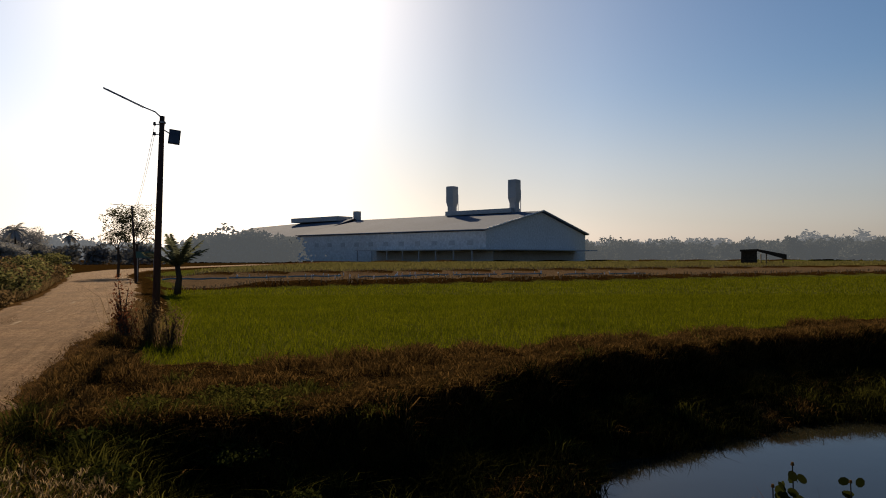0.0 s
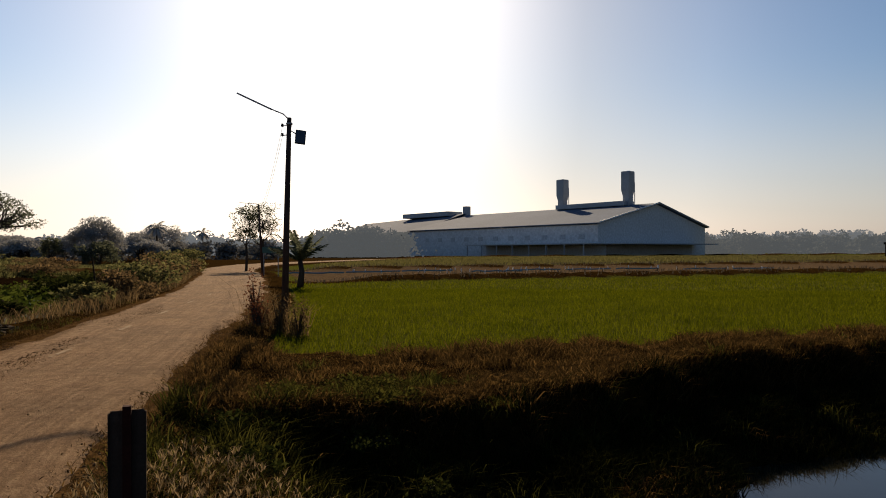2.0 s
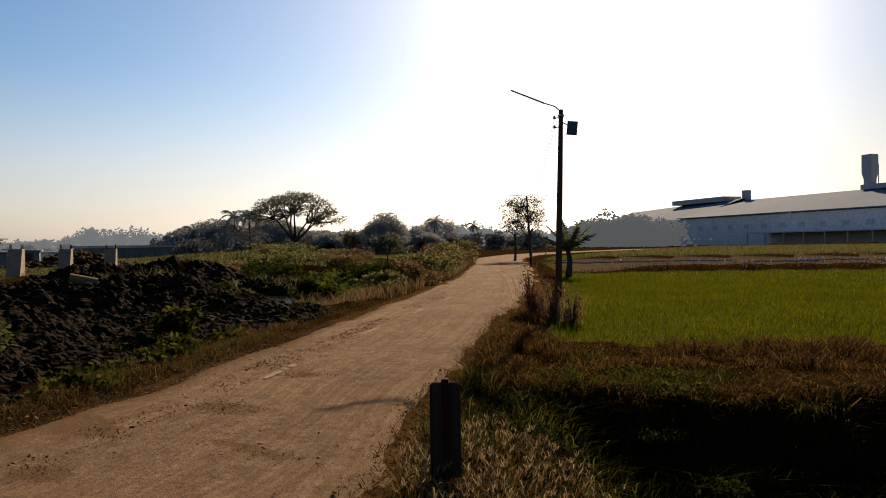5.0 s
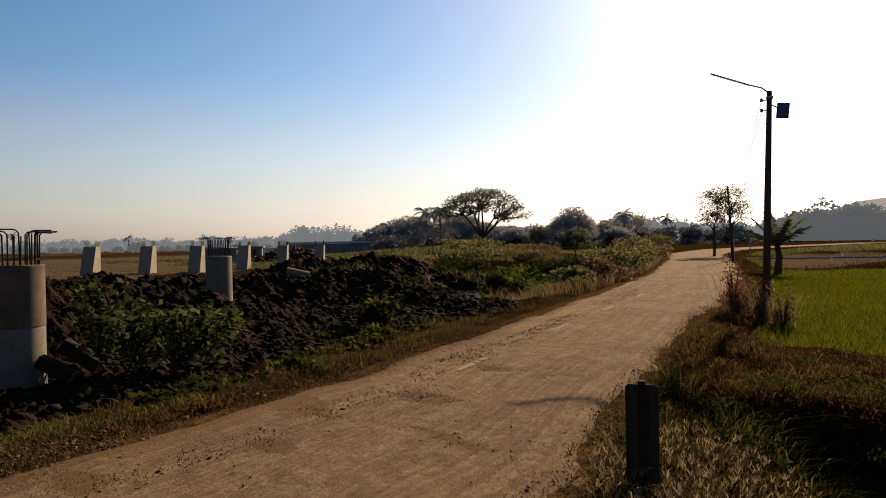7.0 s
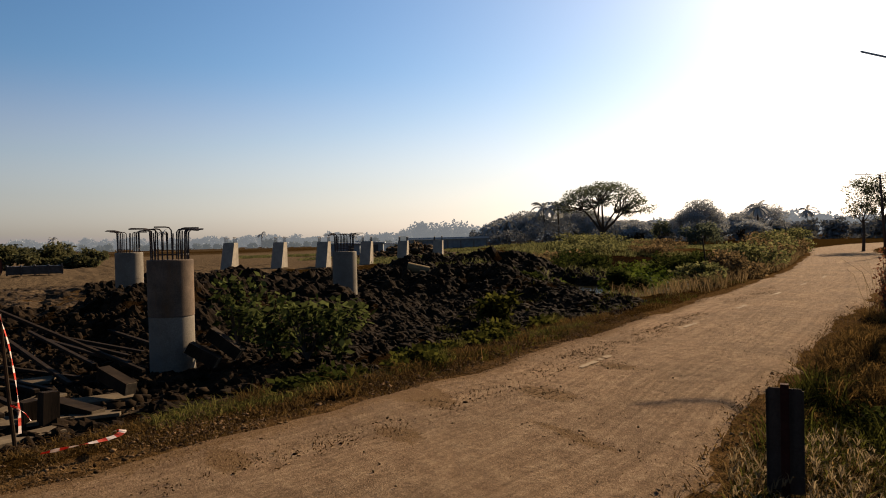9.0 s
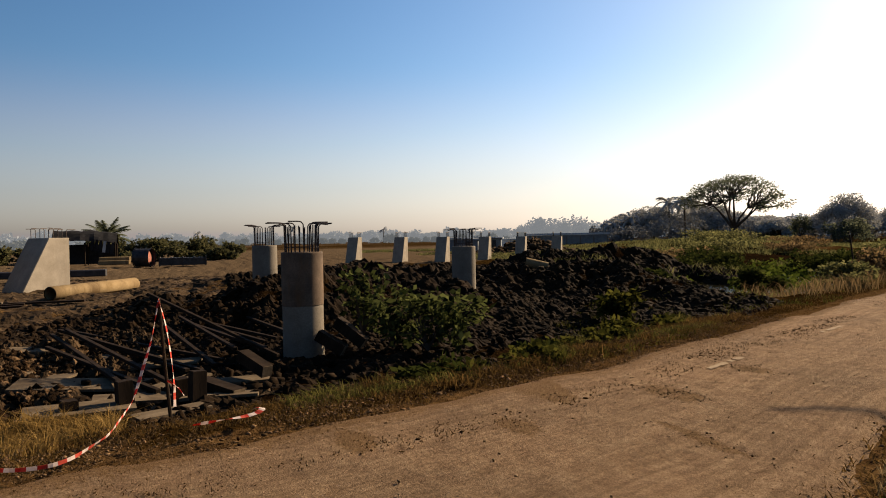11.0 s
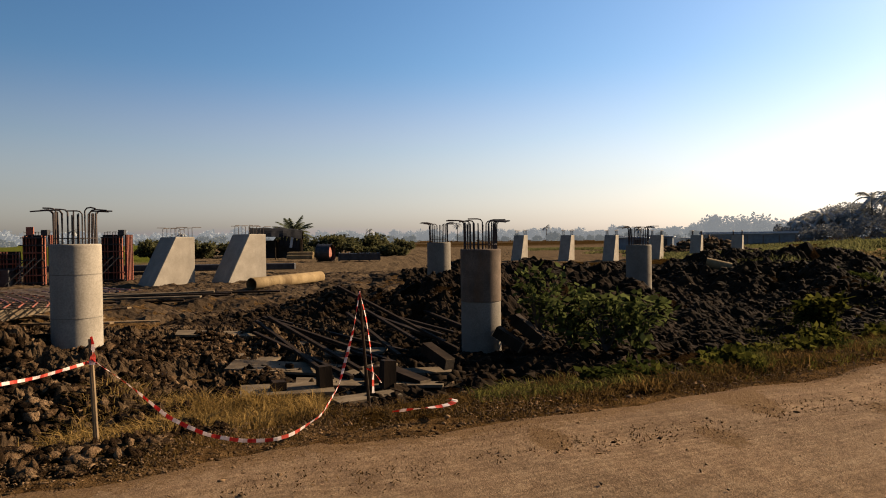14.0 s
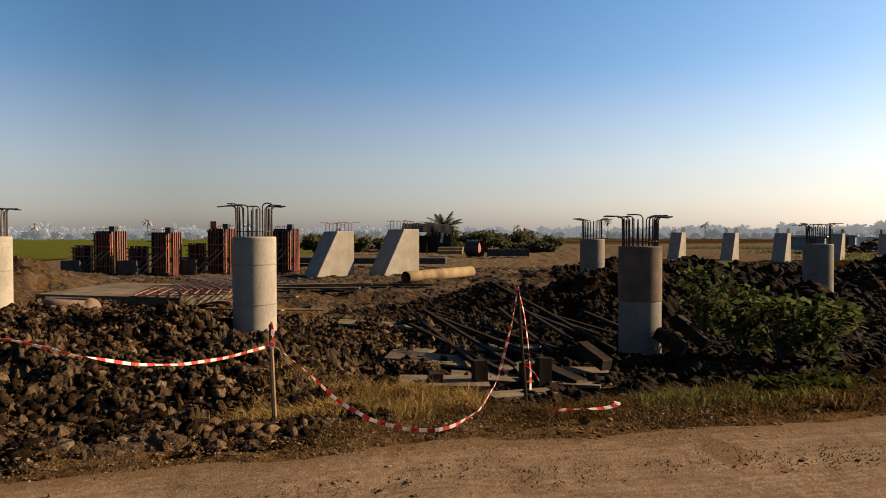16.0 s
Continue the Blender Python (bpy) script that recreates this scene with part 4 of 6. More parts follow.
    v = across(x, y)
    k = (v > 64) & (v < 160) & (dr > 6)
    z = land(x, y)[0]
    blades("ripe_rice_field", x[k], y[k], z[k], 0.5, 0.07, 0.5, r, M_FIELD_YELLOW, "yellow ripe rice in the far field", "rice")


grass_everywhere()


# ---- loose earth ----
M_DROPPED = grainy("brown_crumbled_mud", (0.0558, 0.0368, 0.0212), (0.134, 0.092, 0.0546), 6, 60, 0.95)
_bm = bmesh.new()
bmesh.ops.create_icosphere(_bm, subdivisions=1, radius=1.0)
ICO_V = np.array([v.co[:] for v in _bm.verts])
ICO_F = np.array([[v.index for v in f.verts] for f in _bm.faces])
_bm.free()


def clods(name, x, y, z, size, rng, mat, label, category="soil", sharp=0.62, flat=0.8):
    """Broken lumps of earth, each with its own shape."""
    n, k = len(x), len(ICO_V)
    rad = 1 + rng.uniform(-sharp, sharp, (n, k, 1))
    v = ICO_V[None] * rad * rng.uniform(0.45, 1.5, (n, 1, 3))
    a = rng.uniform(0, 2 * math.pi, n)
    c, s = np.cos(a)[:, None], np.sin(a)[:, None]
    vx, vy = v[..., 0] * c - v[..., 1] * s, v[..., 0] * s + v[..., 1] * c
    v = np.stack([vx, vy, v[..., 2] * flat], -1) * size[:, None, None] + np.stack([x, y, z], 1)[:, None]
    me = bpy.data.meshes.new(name)
    f = (ICO_F[None] + (np.arange(n) * k)[:, None, None]).reshape(-1, 3)
    me.vertices.add(n * k)
    me.vertices.foreach_set("co", v.ravel())
    me.loops.add(f.size)
    me.loops.foreach_set("vertex_index", f.ravel().astype(np.int32))
    me.polygons.add(len(f))
    me.polygons.foreach_set("loop_start", (np.arange(len(f)) * 3).astype(np.int32))
    me.update(calc_edges=True)
    me.materials.append(mat)
    return tagged(new(name, me), label, category, kind="stuff")


M_FLAKE = leafy("flaky_brown_mud", (0.0199, 0.0119, 0.00598), (0.133, 0.0848, 0.0465), 0.0, 1.0, 3.0)


def loose_earth():
    # the near heap of dug clay
    x, y, r = scatter(32000, -13.5, -4.2, -9.5, -1.6, 101)
    dl = road_left(y) - x
    k = (dl > 0.35) & (fbm(x * 0.8, y * 0.8, 103) > -0.22) & (y + 0.32 * (x + 6) < -1.8 + 0.9 * fbm(x, y, 104))
    x, y = x[k], y[k]
    s = 0.012 + 0.058 * r.random(len(x)) ** 2.4
    clods("soil_clods", x, y, land(x, y)[0] + heap_weight(x, y) * (0.07 + 0.15 * fbm(x * 1.5, y * 1.5, 231, 4)) + s * 0.15, s, r, M_CLOD_LOOSE, "heap of broken brown clay clods beside the road")
    # darker mud in the pit and on the far heaps
    x, y, r = scatter(15000, -29, -6.5, -7, 22, 111)
    z, dark, turf, f, _ = land(x, y)
    k = (dark > 0.35) & (road_left(y) - x > 1.2)
    x, y, z = x[k], y[k], z[k]
    s = 0.012 + 0.085 * r.random(len(x)) ** 3
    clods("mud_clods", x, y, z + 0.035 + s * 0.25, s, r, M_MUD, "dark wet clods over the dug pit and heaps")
    # flakes of trodden mud and earth along the site's edge of the road
    x, y, r = scatter(60000, -9.5, -2.8, -5, 11, 125)
    dl = road_left(y) - x
    k = (dl > -1.7) & (dl < 0.75) & (r.random(len(x)) < np.where(dl > -0.2, 0.62, 0.62 * np.exp((dl + 0.2) / 0.5))) & (fbm(x * 1.8, y * 1.4, 126, 3) > -0.06)
    x, y = x[k], y[k]
    s = 0.005 + 0.016 * r.random(len(x)) ** 3
    clods("mud_flakes", x, y, np.maximum(land(x, y)[0], 0.0) + 0.026, s, r, M_FLAKE, "flaky dark brown mud trodden along the road edge", "mud", 0.6, 0.45)
    # small stones and crumbs along the road edges
    x, y, r = scatter(9000, -9, -1, -6, 14, 121)
    dl, dr = road_left(y) - x, x - road_right(y)
    k = ((np.abs(dl) < 0.45) | (np.abs(dr) < 0.3)) & (r.random(len(x)) < 0.75)
    x, y = x[k], y[k]
    s = 0.004 + 0.011 * r.random(len(x)) ** 3
    clods("road_crumbs", x, y, np.full(len(x), 0.03) + np.minimum(land(x, y)[0], 0) * 0.3, s, r, M_DROPPED, "crumbs of earth along the road edges", "gravel")
    x, y, r = scatter(320, -8, -2.5, -4, 12, 131)
    k = (road_left(y) - x < -0.4) & (x - road_right(y) < -0.3)
    x, y = x[k], y[k]
    s = 0.004 + 0.009 * r.random(len(x)) ** 2
    clods("loose_stones", x, y, np.full(len(x), 0.045), s, r, M_STONE, "small loose stones on the road", "gravel")
    # mud dropped by wheels
    r = np.random.default_rng(141)
    for cx, cy, sx, sy, n in ((-5.35, 4.05, 0.35, 0.14, 260), (-5.9, 5.6, 0.22, 0.12, 130), (-5.0, 2.2, 0.18, 0.08, 60), (-6.0, 3.0, 0.4, 0.1, 90), (-4.2, 3.3, 0.5, 0.10, 90)):
        n = int(n * 1.6)
        x, y = cx + r.normal(size=n) * sx * 0.8, cy + r.normal(size=n) * sy
        s = 0.002 + 0.007 * r.random(n) ** 3
        clods("dropped_mud", x, y, np.full(n, 0.036), s, r, M_DROPPED, "dark crumbled mud dropped on the road", "mud")
    # larger stones at the foot of the heap
    rng = random.Random(7)
    for i in range(14):
        x0, y0 = -4.9 - rng.random() * 0.9 - i * 0.02, -3.9 + i * 0.14 + rng.uniform(-0.2, 0.2)
        bm = bmesh.new()
        bmesh.ops.create_icosphere(bm, subdivisions=2, radius=0.06 + 0.07 * rng.random() ** 2)
        for v in bm.verts:
            v.co *= 1 + 0.5 * noise.noise(v.co * 11 + Vector((i * 3, 0, 0)))
            v.co.z *= 0.6
        me = bpy.data.meshes.new("stone")
        bm.to_mesh(me)
        bm.free()
        me.materials.append(M_STONE if i % 3 == 0 else M_CLOD)
        ob = tagged(new("stone", me), "rough broken lump at the road edge", "stone", "stones at the road edge")
        ob.matrix_basis = pose(x0, y0, land_z(x0, y0) + 0.03, 0, 0, i * 40)


loose_earth()


# ---- bridge columns ----
def column(at, r, top, bottom, cage_r, bars, tall, label, casing=0.0, band=(), seed=0, hooks=1.0, mat=None):
    rng = random.Random(seed)
    ob = thing("bridge_column", (at[0], at[1], bottom), label, "column", "round bridge columns")
    h = top - bottom
    m = Mesh()
    head = h - casing
    rings = [(0, r), (0.01, r), (h * 0.3, r * 1.001), (head - 0.04, r), (head - 0.02, r), (head - 0.008, r - 0.004), (head - 0.003, r - 0.009), (head, r - 0.012)]
    m.tube([(0, 0, z) for z, _ in rings], [q for _, q in rings], 40)
    part("shaft", m, mat or M_CONCRETE, ob, "grey cast concrete shaft", True)
    if casing:
        m = Mesh().tube([(0, 0, h - casing), (0, 0, h - casing + 0.006), (0, 0, h - 0.03), (0, 0, h - 0.014), (0, 0, h - 0.004), (0, 0, h)], [r + 0.006, r + 0.006, r + 0.006, r + 0.006, r, r - 0.006], 40)
        part("casing", m, M_CASING, ob, "brown rust-stained upper band", True)
    for z in band:
        part("form_joint", Mesh().tube([(0, 0, z - 0.006), (0, 0, z + 0.006)], [r + 0.004, r + 0.004], 40), M_CONCRETE, ob)
    for i in range(bars):
        a = 2 * math.pi * i / bars + rng.uniform(-0.05, 0.05)
        x, y = cage_r * math.cos(a), cage_r * math.sin(a)
        t = tall * rng.uniform(0.93, 1.02)
        lx, ly = rng.uniform(-0.015, 0.015), rng.uniform(-0.015, 0.015)
        path = [(x, y, h - 0.05), (x + lx, y + ly, h + t - 0.05)]
        if rng.random() < 0.55:
            # bent outwards along the bridge's line
            d = 1 if y > 0 else -1
            reach = hooks * rng.uniform(0.16, 0.34)
            path += [(x + lx, y + ly + d * 0.03, h + t - 0.01), (x + lx, y + ly + d * 0.08, h + t), (x + lx * 2, y + ly + d * reach, h + t + rng.uniform(-0.02, 0.01))]
        part("rebar", Mesh().tube(path, 0.011, 5), M_REBAR, ob)
    ring = [(cage_r * math.cos(2 * math.pi * k / 24), cage_r * math.sin(2 * math.pi * k / 24), h + tall * 0.16) for k in range(25)]
    part("stirrup", Mesh().tube(ring, 0.006, 5, False), M_REBAR, ob)
    return ob


column((-11.21, 1.52), 0.33, 1.38, -0.75, 0.27, 24, 0.49, "grey concrete bridge column with rusty upper band, standing in the pit", 0.86, (0.45,), 1)
# the two sunlit columns take the cleaner, paler concrete, which includes their sunlight
column((-10.71, -4.62), 0.34, 1.54, -0.45, 0.28, 24, 0.52, "pale grey concrete bridge column rising out of the clay heap", 0.0, (0.92, 1.55), 2, 0.9, M_CONCRETE_PALE)
column((-18.87, 1.80), 0.33, 1.45, -0.10, 0.26, 20, 0.55, "grey concrete bridge column behind a mud heap", 0.0, (0.9,), 3)
column((-18.18, 7.41), 0.35, 1.32, -0.10, 0.27, 20, 0.52, "grey concrete bridge column rising out of dark mud", 0.0, (0.6,), 4)
column((-12.15, -10.30), 0.34, 1.55, -0.1, 0.26, 20, 0.55, "pale concrete bridge column beyond the clay heap", 0.0, (1.0,), 5, 1.0, M_CONCRETE_PALE)


# ---- slanted abutment piers ----
def pier(at, turn, w, d_base, d_top, h, label, seed, thick=1.0):
    """A pier with one sloping edge, and bars standing out of its head."""
    rng = random.Random(seed)
    ob = thing("slanted_pier", at, label, "pier", "slanted concrete piers", turn)
    m = Mesh()
    prof = [(-d_base, -0.4), (0, -0.4), (0, h), (-d_top, h), (-d_base * 0.98, 0)]
    vs = [(x, s * w / 2, z) for s in (-1, 1) for x, z in prof]
    n = len(prof)
    fs = [tuple(reversed(range(n))), tuple(range(n, 2 * n))] + [(i, (i + 1) % n, n + (i + 1) % n, n + i) for i in range(n)]
    bm = bmesh.new()
    bv = [bm.verts.new(v) for v in vs]
    for f in fs:
        bm.faces.new([bv[i] for i in f])
    bmesh.ops.recalc_face_normals(bm, faces=bm.faces)
    bmesh.ops.bevel(bm, geom=bm.edges[:], offset=0.02, segments=1, affect="EDGES")
    me = bpy.data.meshes.new("body")
    bm.to_mesh(me)
    bm.free()
    me.materials.append(M_CONCRETE_PALE)
    part("body", me, None, ob)
    bars = 10
    for i in range(bars):
        x, y = -0.06 - (d_top - 0.12) * (i // 2) / (bars // 2 - 1), (w / 2 - 0.07) * (1 if i % 2 else -1)
        t = 0.34 * rng.uniform(0.85, 1.05)
        d = 1 if i % 4 < 2 else -1
        part("rebar", Mesh().tube([(x, y, h - 0.05), (x, y, h + t - 0.03), (x + d * 0.05, y, h + t), (x + d * rng.uniform(0.2, 0.4), y, h + t)], 0.012, 5), M_REBAR, ob)
    return ob


PIER_LABEL = "pale concrete pier with one sloping edge and bare bars on top"
pier((-27.3, -4.36, 0), 138, 1.0, 1.86, 0.80, 1.81, PIER_LABEL, 1)
pier((-26.1, -6.75, 0), 138, 0.95, 1.75, 0.78, 1.72, PIER_LABEL, 2)
for i, (x, y, w) in enumerate(((-44.6, 10.9, 1.0), (-44.0, 14.0, 1.0), (-42.2, 16.4, 1.0), (-43.6, 20.2, 1.0), (-46.3, 24.6, 1.0), (-46.6, 28.0, 1.0))):
    pier((x, y, 0), 140, 0.75, 1.15, 0.6, 1.72 - 0.03 * i, PIER_LABEL, 10 + i)


# ---- steel formwork ----
def formwork(at, h, label, seed, w=0.85):
    rng = random.Random(seed)
    ob = thing("steel_formwork", at, label, "formwork", "red steel formwork", 88)
    for x0, hh, name in ((0.0, h, "tall_form"), (-0.9, h * 0.68, "low_form")):
        # a black sheet stands for the shaded recess behind a grid of ribs and walers
        form = part(name, Mesh().box((x0 - w / 2, 0.12, hh / 2), (w * 0.9, 0.03, hh)), M_TARP, ob, "black sheet standing for the shade behind the ribs")
        for k in range(8):
            if rng.random() < 0.85:
                part("rib", Mesh().box((x0 - w + 0.05 + k * (w - 0.1) / 7, 0.03, hh * 0.5), (0.026, 0.07, hh * rng.uniform(0.9, 1.0))), M_RED_STEEL, form)
        for k in range(7):
            part("waler", Mesh().box((x0 - w / 2 + rng.uniform(-0.06, 0.06), -0.05, 0.10 + k * (hh - 0.2) / 6), (w * rng.uniform(0.8, 1.1), 0.05, 0.04)), M_RED_STEEL if k % 3 == 1 else M_DARK_STEEL, form)
    side = part("side_panel", Mesh().box((0.02, 0.5, h / 2), (0.04, 0.7, h)), M_DARK_STEEL, ob)
    for k in range(5):
        part("rib", Mesh().box((0.06, 0.18 + 0.15 * k, h / 2), (0.05, 0.04, h)), M_RED_STEEL, side)
    for k in range(3):
        part("brace", Mesh().tube([(-1.5 + 0.3 * k, -0.5, 0.05), (-0.6 + 0.25 * k, -0.1, h * 0.55)], 0.02, 6), M_DARK_STEEL, ob)
    part("crate", Mesh().box((-1.5, -0.2, 0.30), (0.8, 0.5, 0.60)), M_DARK_STEEL, ob, "dark steel box at the form's foot")
    part("lifting_post", Mesh().box((-0.1, 0.2, h + 0.08), (0.22, 0.25, 0.22)), M_DARK_STEEL, ob)
    if seed == 3:
        part("spare_panel", Mesh().box((-0.62, 0.15, h + 0.05), (0.26, 0.06, 0.5)), M_RED_STEEL, ob, "red steel panel standing upright")
    for k in range(8):
        x = -0.1 - 0.7 * k / 7
        part("rebar", Mesh().tube([(x, 0.3, h - 0.4), (x, 0.3, h + 0.1), (x + rng.uniform(-0.3, 0.3), 0.3, h + 0.12)], 0.012, 5), M_REBAR, ob)


FORM_LABEL = "red and dark steel formwork standing on the building site"
formwork((-25.1, -15.85, 0), 1.75, FORM_LABEL, 1)
formwork((-25.2, -13.6, 0), 1.7, FORM_LABEL, 2)
formwork((-26.3, -11.75, 0), 1.85, FORM_LABEL, 3)
formwork((-27.6, -9.5, 0), 1.85, FORM_LABEL, 4)


def beam_thing(name, p0, p1, size, mat, label, category, group="", turn_up=0.0):
    """A timber or steel bar from p0 to p1."""
    a, b = Vector(p0), Vector(p1)
    d = b - a
    m = Mesh().box((0, 0, 0), (d.length, *size))
    ob = part(name, m, mat)
    ob.matrix_basis = Matrix.Translation((a + b) / 2) @ d.to_track_quat("X", "Z").to_matrix().to_4x4()
    bv = ob.modifiers.new("edge", "BEVEL")
    bv.width, bv.segments = min(size) * 0.12, 1
    return tagged(ob, label, category, group)


def site_clutter():
    rng = random.Random(33)
    # the long yellowed pipe
    ob = thing("concrete_pipe", (-21.5, -3.75, 0.20), "yellowed hollow pipe lying on the bare ground", "pipe", turn=152)
    m = Mesh()
    ring = []
    for x, r in ((0, 0.19), (0.02, 0.205), (4.1, 0.205), (4.12, 0.19)):
        ring.append((x, r))
    m.tube([(x, 0, 0) for x, _ in ring], [r for _, r in ring], 28, False)
    m.tube([(0, 0, 0), (4.12, 0, 0)], [0.155, 0.155], 28, False)
    part("barrel", m, M_PIPE, ob, smooth=True)
    # dark disc set inside the bore in place of its shade
    part("end_shadow_disc", Mesh().tube([(0.5, 0, 0), (0.52, 0, 0)], 0.154, 24), M_DARK_STEEL, ob)
    # short pipe stub in the mud heap
    ob = thing("pipe_stub", (-20.3, 11.15, 0.58), "short pale pipe end sticking out of the mud heap", "pipe", turn=60)
    m = Mesh().tube([(-0.45, 0, 0.1), (0.3, 0, -0.08)], 0.17, 24, False)
    m.tube([(-0.45, 0, 0.1), (0.3, 0, -0.08)], 0.13, 24, False)
    part("barrel", m, M_PIPE, ob, smooth=True)
    # long timbers stacked in the pit
    for i in range(13):
        y0, x0 = -0.9 + i * 0.2 + rng.uniform(-0.1, 0.1), -9.3 - 0.28 * i + rng.uniform(-0.3, 0.3)
        z0 = land_z(x0 - 1.5, y0 - 0.4) + 0.10 + 0.04 * (i % 3)
        L = rng.uniform(3.4, 5.6)
        a = radians(rng.uniform(192, 216))
        beam_thing("timber", (x0, y0, z0), (x0 + L * math.cos(a), y0 + L * math.sin(a), z0 + rng.uniform(0.0, 0.3)), (0.07, 0.05), M_WOOD_DARK, "long wet dark timber lying in the pit", "timber", "timbers in the pit")
    beam_thing("timber", (-10.4, 1.0, -0.15), (-13.8, -0.9, 0.62), (0.06, 0.05), M_WOOD_DARK, "thin dark pole leaning out of the pit", "timber", "timbers in the pit")
    # pale slabs and planks
    for x, y, L, w, t in ((-8.55, -1.39, 1.1, 0.5, 8), (-10.14, -1.62, 1.5, 0.55, -6), (-11.46, -2.98, 1.2, 0.6, 5), (-12.4, -1.99, 1.2, 0.6, 14), (-11.31, -0.6, 1.1, 0.4, -16), (-9.24, -0.75, 1.2, 0.5, 4), (-8.75, 0.1, 0.9, 0.4, -12), (-13.6, -3.2, 1.5, 0.6, 10), (-10.9, -2.2, 0.9, 0.4, -20), (-8.1, -0.45, 0.8, 0.3, 25), (-9.6, 0.15, 1.3, 0.3, 12), (-10.0, -0.4, 0.9, 0.35, 40), (-10.3, -1.05, 1.2, 0.4, 22)):
        m = Mesh().box((0, 0, 0), (w, L, 0.035))
        ob = tagged(part("plank", m, M_BOARD), "mud-caked pale board lying in the pit", "plank", "boards in the mud")
        ob.matrix_basis = pose(x, y, land_z(x, y) + 0.075, rng.uniform(-5, 5), rng.uniform(-5, 5), t)
    # short square posts
    for x, y, z, h in ((-8.63, -0.94, -0.42, 0.42), (-8.62, -0.18, -0.36, 0.40), (-8.9, -0.35, -0.38, 0.30), (-8.5, -1.5, -0.4, 0.26)):
        m = Mesh().box((0, 0, h / 2), (0.17, 0.17, h), taper=0.94)
        m.box((0.0, 0.0, h + 0.004), (0.15, 0.15, 0.008), mat=0)
        ob = tagged(part("square_post", m, [M_WOOD_DARK, M_WOOD_DARK]), "short dark square post stuck in the mud", "post", "square posts in the mud")
        ob.matrix_basis = pose(x, y, z, rng.uniform(-4, 4), rng.uniform(-4, 4), 20)
    # square pile ends by the column: shade-dark sides, cut faces paled as sunlit
    for p0, p1, w in (((-10.70, 1.66, 0.08), (-10.48, 2.02, -0.16), 0.17), ((-10.78, 1.98, 0.26), (-10.52, 2.36, -0.08), 0.18), ((-9.9, 0.45, -0.02), (-9.4, 0.72, -0.18), 0.16), ((-9.3, -0.1, -0.25), (-8.7, 0.3, -0.32), 0.18)):
        a_, b_ = Vector(p0), Vector(p1)
        d_ = b_ - a_
        m = Mesh().box((0, 0, 0), (d_.length, w, w))
        m.box((d_.length / 2 + 0.004, 0, 0), (0.008, w * 0.94, w * 0.94), mat=1)
        ob = tagged(part("pile_offcut", m, [M_WOOD_DARK, M_BOARD]), "square cut-off pile end with a pale cut face in the mud", "pile offcut", "cut-off pile ends")
        ob.matrix_basis = Matrix.Translation((a_ + b_) / 2) @ d_.to_track_quat("X", "Z").to_matrix().to_4x4()
    # concrete bed slab behind the heap
    m = Mesh().box((0, 0, 0), (2.4, 3.6, 0.22))
    ob = tagged(part("concrete_slab", m, M_BOARD), "dusty tan slab lying behind the clay heap", "slab")
    ob.matrix_basis = pose(-14.7, -8.7, 0.24, 0, 2, -10)
    m = Mesh().tube([(-12.35, -9.3, 0.22), (-12.34, -9.28, 0.22), (-12.12, -8.32, 0.22), (-12.1, -8.3, 0.22)], 0.18, 20)
    tagged(part("grey_drum", m, M_CASING, smooth=True), "grey concrete cylinder lying at the slab's end", "cylinder")
    # rebar mats on the heap
    for k in range(3):
        ob = thing("rebar_mat", (-13.2 - 0.8 * k, -6.9 + 0.25 * k, 0.46 + 0.05 * k), "rusty reinforcing mat lying over the heap", "rebar mat", "rusty reinforcing mats", 20 + 12 * k)
        for j in range(9):
            part("long_bar", Mesh().tube([(-1.4, -0.8 + 0.2 * j, 0), (1.4, -0.8 + 0.2 * j, 0.05 * rng.random())], 0.012, 5), M_RED_STEEL, ob)
        for j in range(8):
            part("cross_bar", Mesh().tube([(-1.3 + 0.37 * j, -0.9, 0.02), (-1.3 + 0.37 * j, 0.9, 0.02)], 0.010, 5), M_REBAR, ob)
    for k in range(7):
        a = rng.uniform(60, 120)
        x, y = -13.0 - rng.random() * 3.0, -5.4 - rng.random() * 2.2
        z = land_z(x, y) + 0.15
        d = (math.cos(radians(a)) * 1.1, math.sin(radians(a)) * 1.1)
        beam_thing("site_plank", (x - d[0], y - d[1], z), (x + d[0], y + d[1], z + rng.uniform(-0.1, 0.25)), (0.12, 0.04), M_WOOD, "pale plank lying across the clay heap", "plank", "planks on the clay heap")
    # long muddy boards in front of the slanted piers
    for k in range(7):
        x, y0 = -18.1 - 0.34 * k + rng.uniform(-0.15, 0.15), -7.4 + rng.uniform(-0.5, 1.2)
        y1 = y0 + rng.uniform(2.4, 4.2)
        z = max(land_z(x, y0), land_z(x, y1)) + 0.07
        beam_thing("site_plank", (x, y0, z), (x + rng.uniform(-0.5, 0.4), y1, z + rng.uniform(0.0, 0.06)), (0.16, 0.05), M_BOARD if k % 2 else M_WOOD_DARK, "long muddy board lying on the trodden site", "plank", "boards on the site")
    # rails of timber across the site
    for k, (x, y) in enumerate(((-33, -6), (-33.6, -11), (-34.2, -16))):
        beam_thing("site_beam", (x, y - 2.6, 0.30), (x, y + 2.6, 0.30), (0.35, 0.3), M_DARK_STEEL, "dark girder lying on blocks on the site", "girder", "girders on the site")
        beam_thing("site_block", (x, y - 0.5, 0.05), (x, y + 0.5, 0.05), (0.5, 0.12), M_WOOD_DARK, "timber block under a girder", "block", "blocks under girders")
    # drum form and trough
    ob = thing("drum_form", (-48.2, -2.6, 0.0), "dark ribbed steel ring form on bare ground", "drum", turn=70)
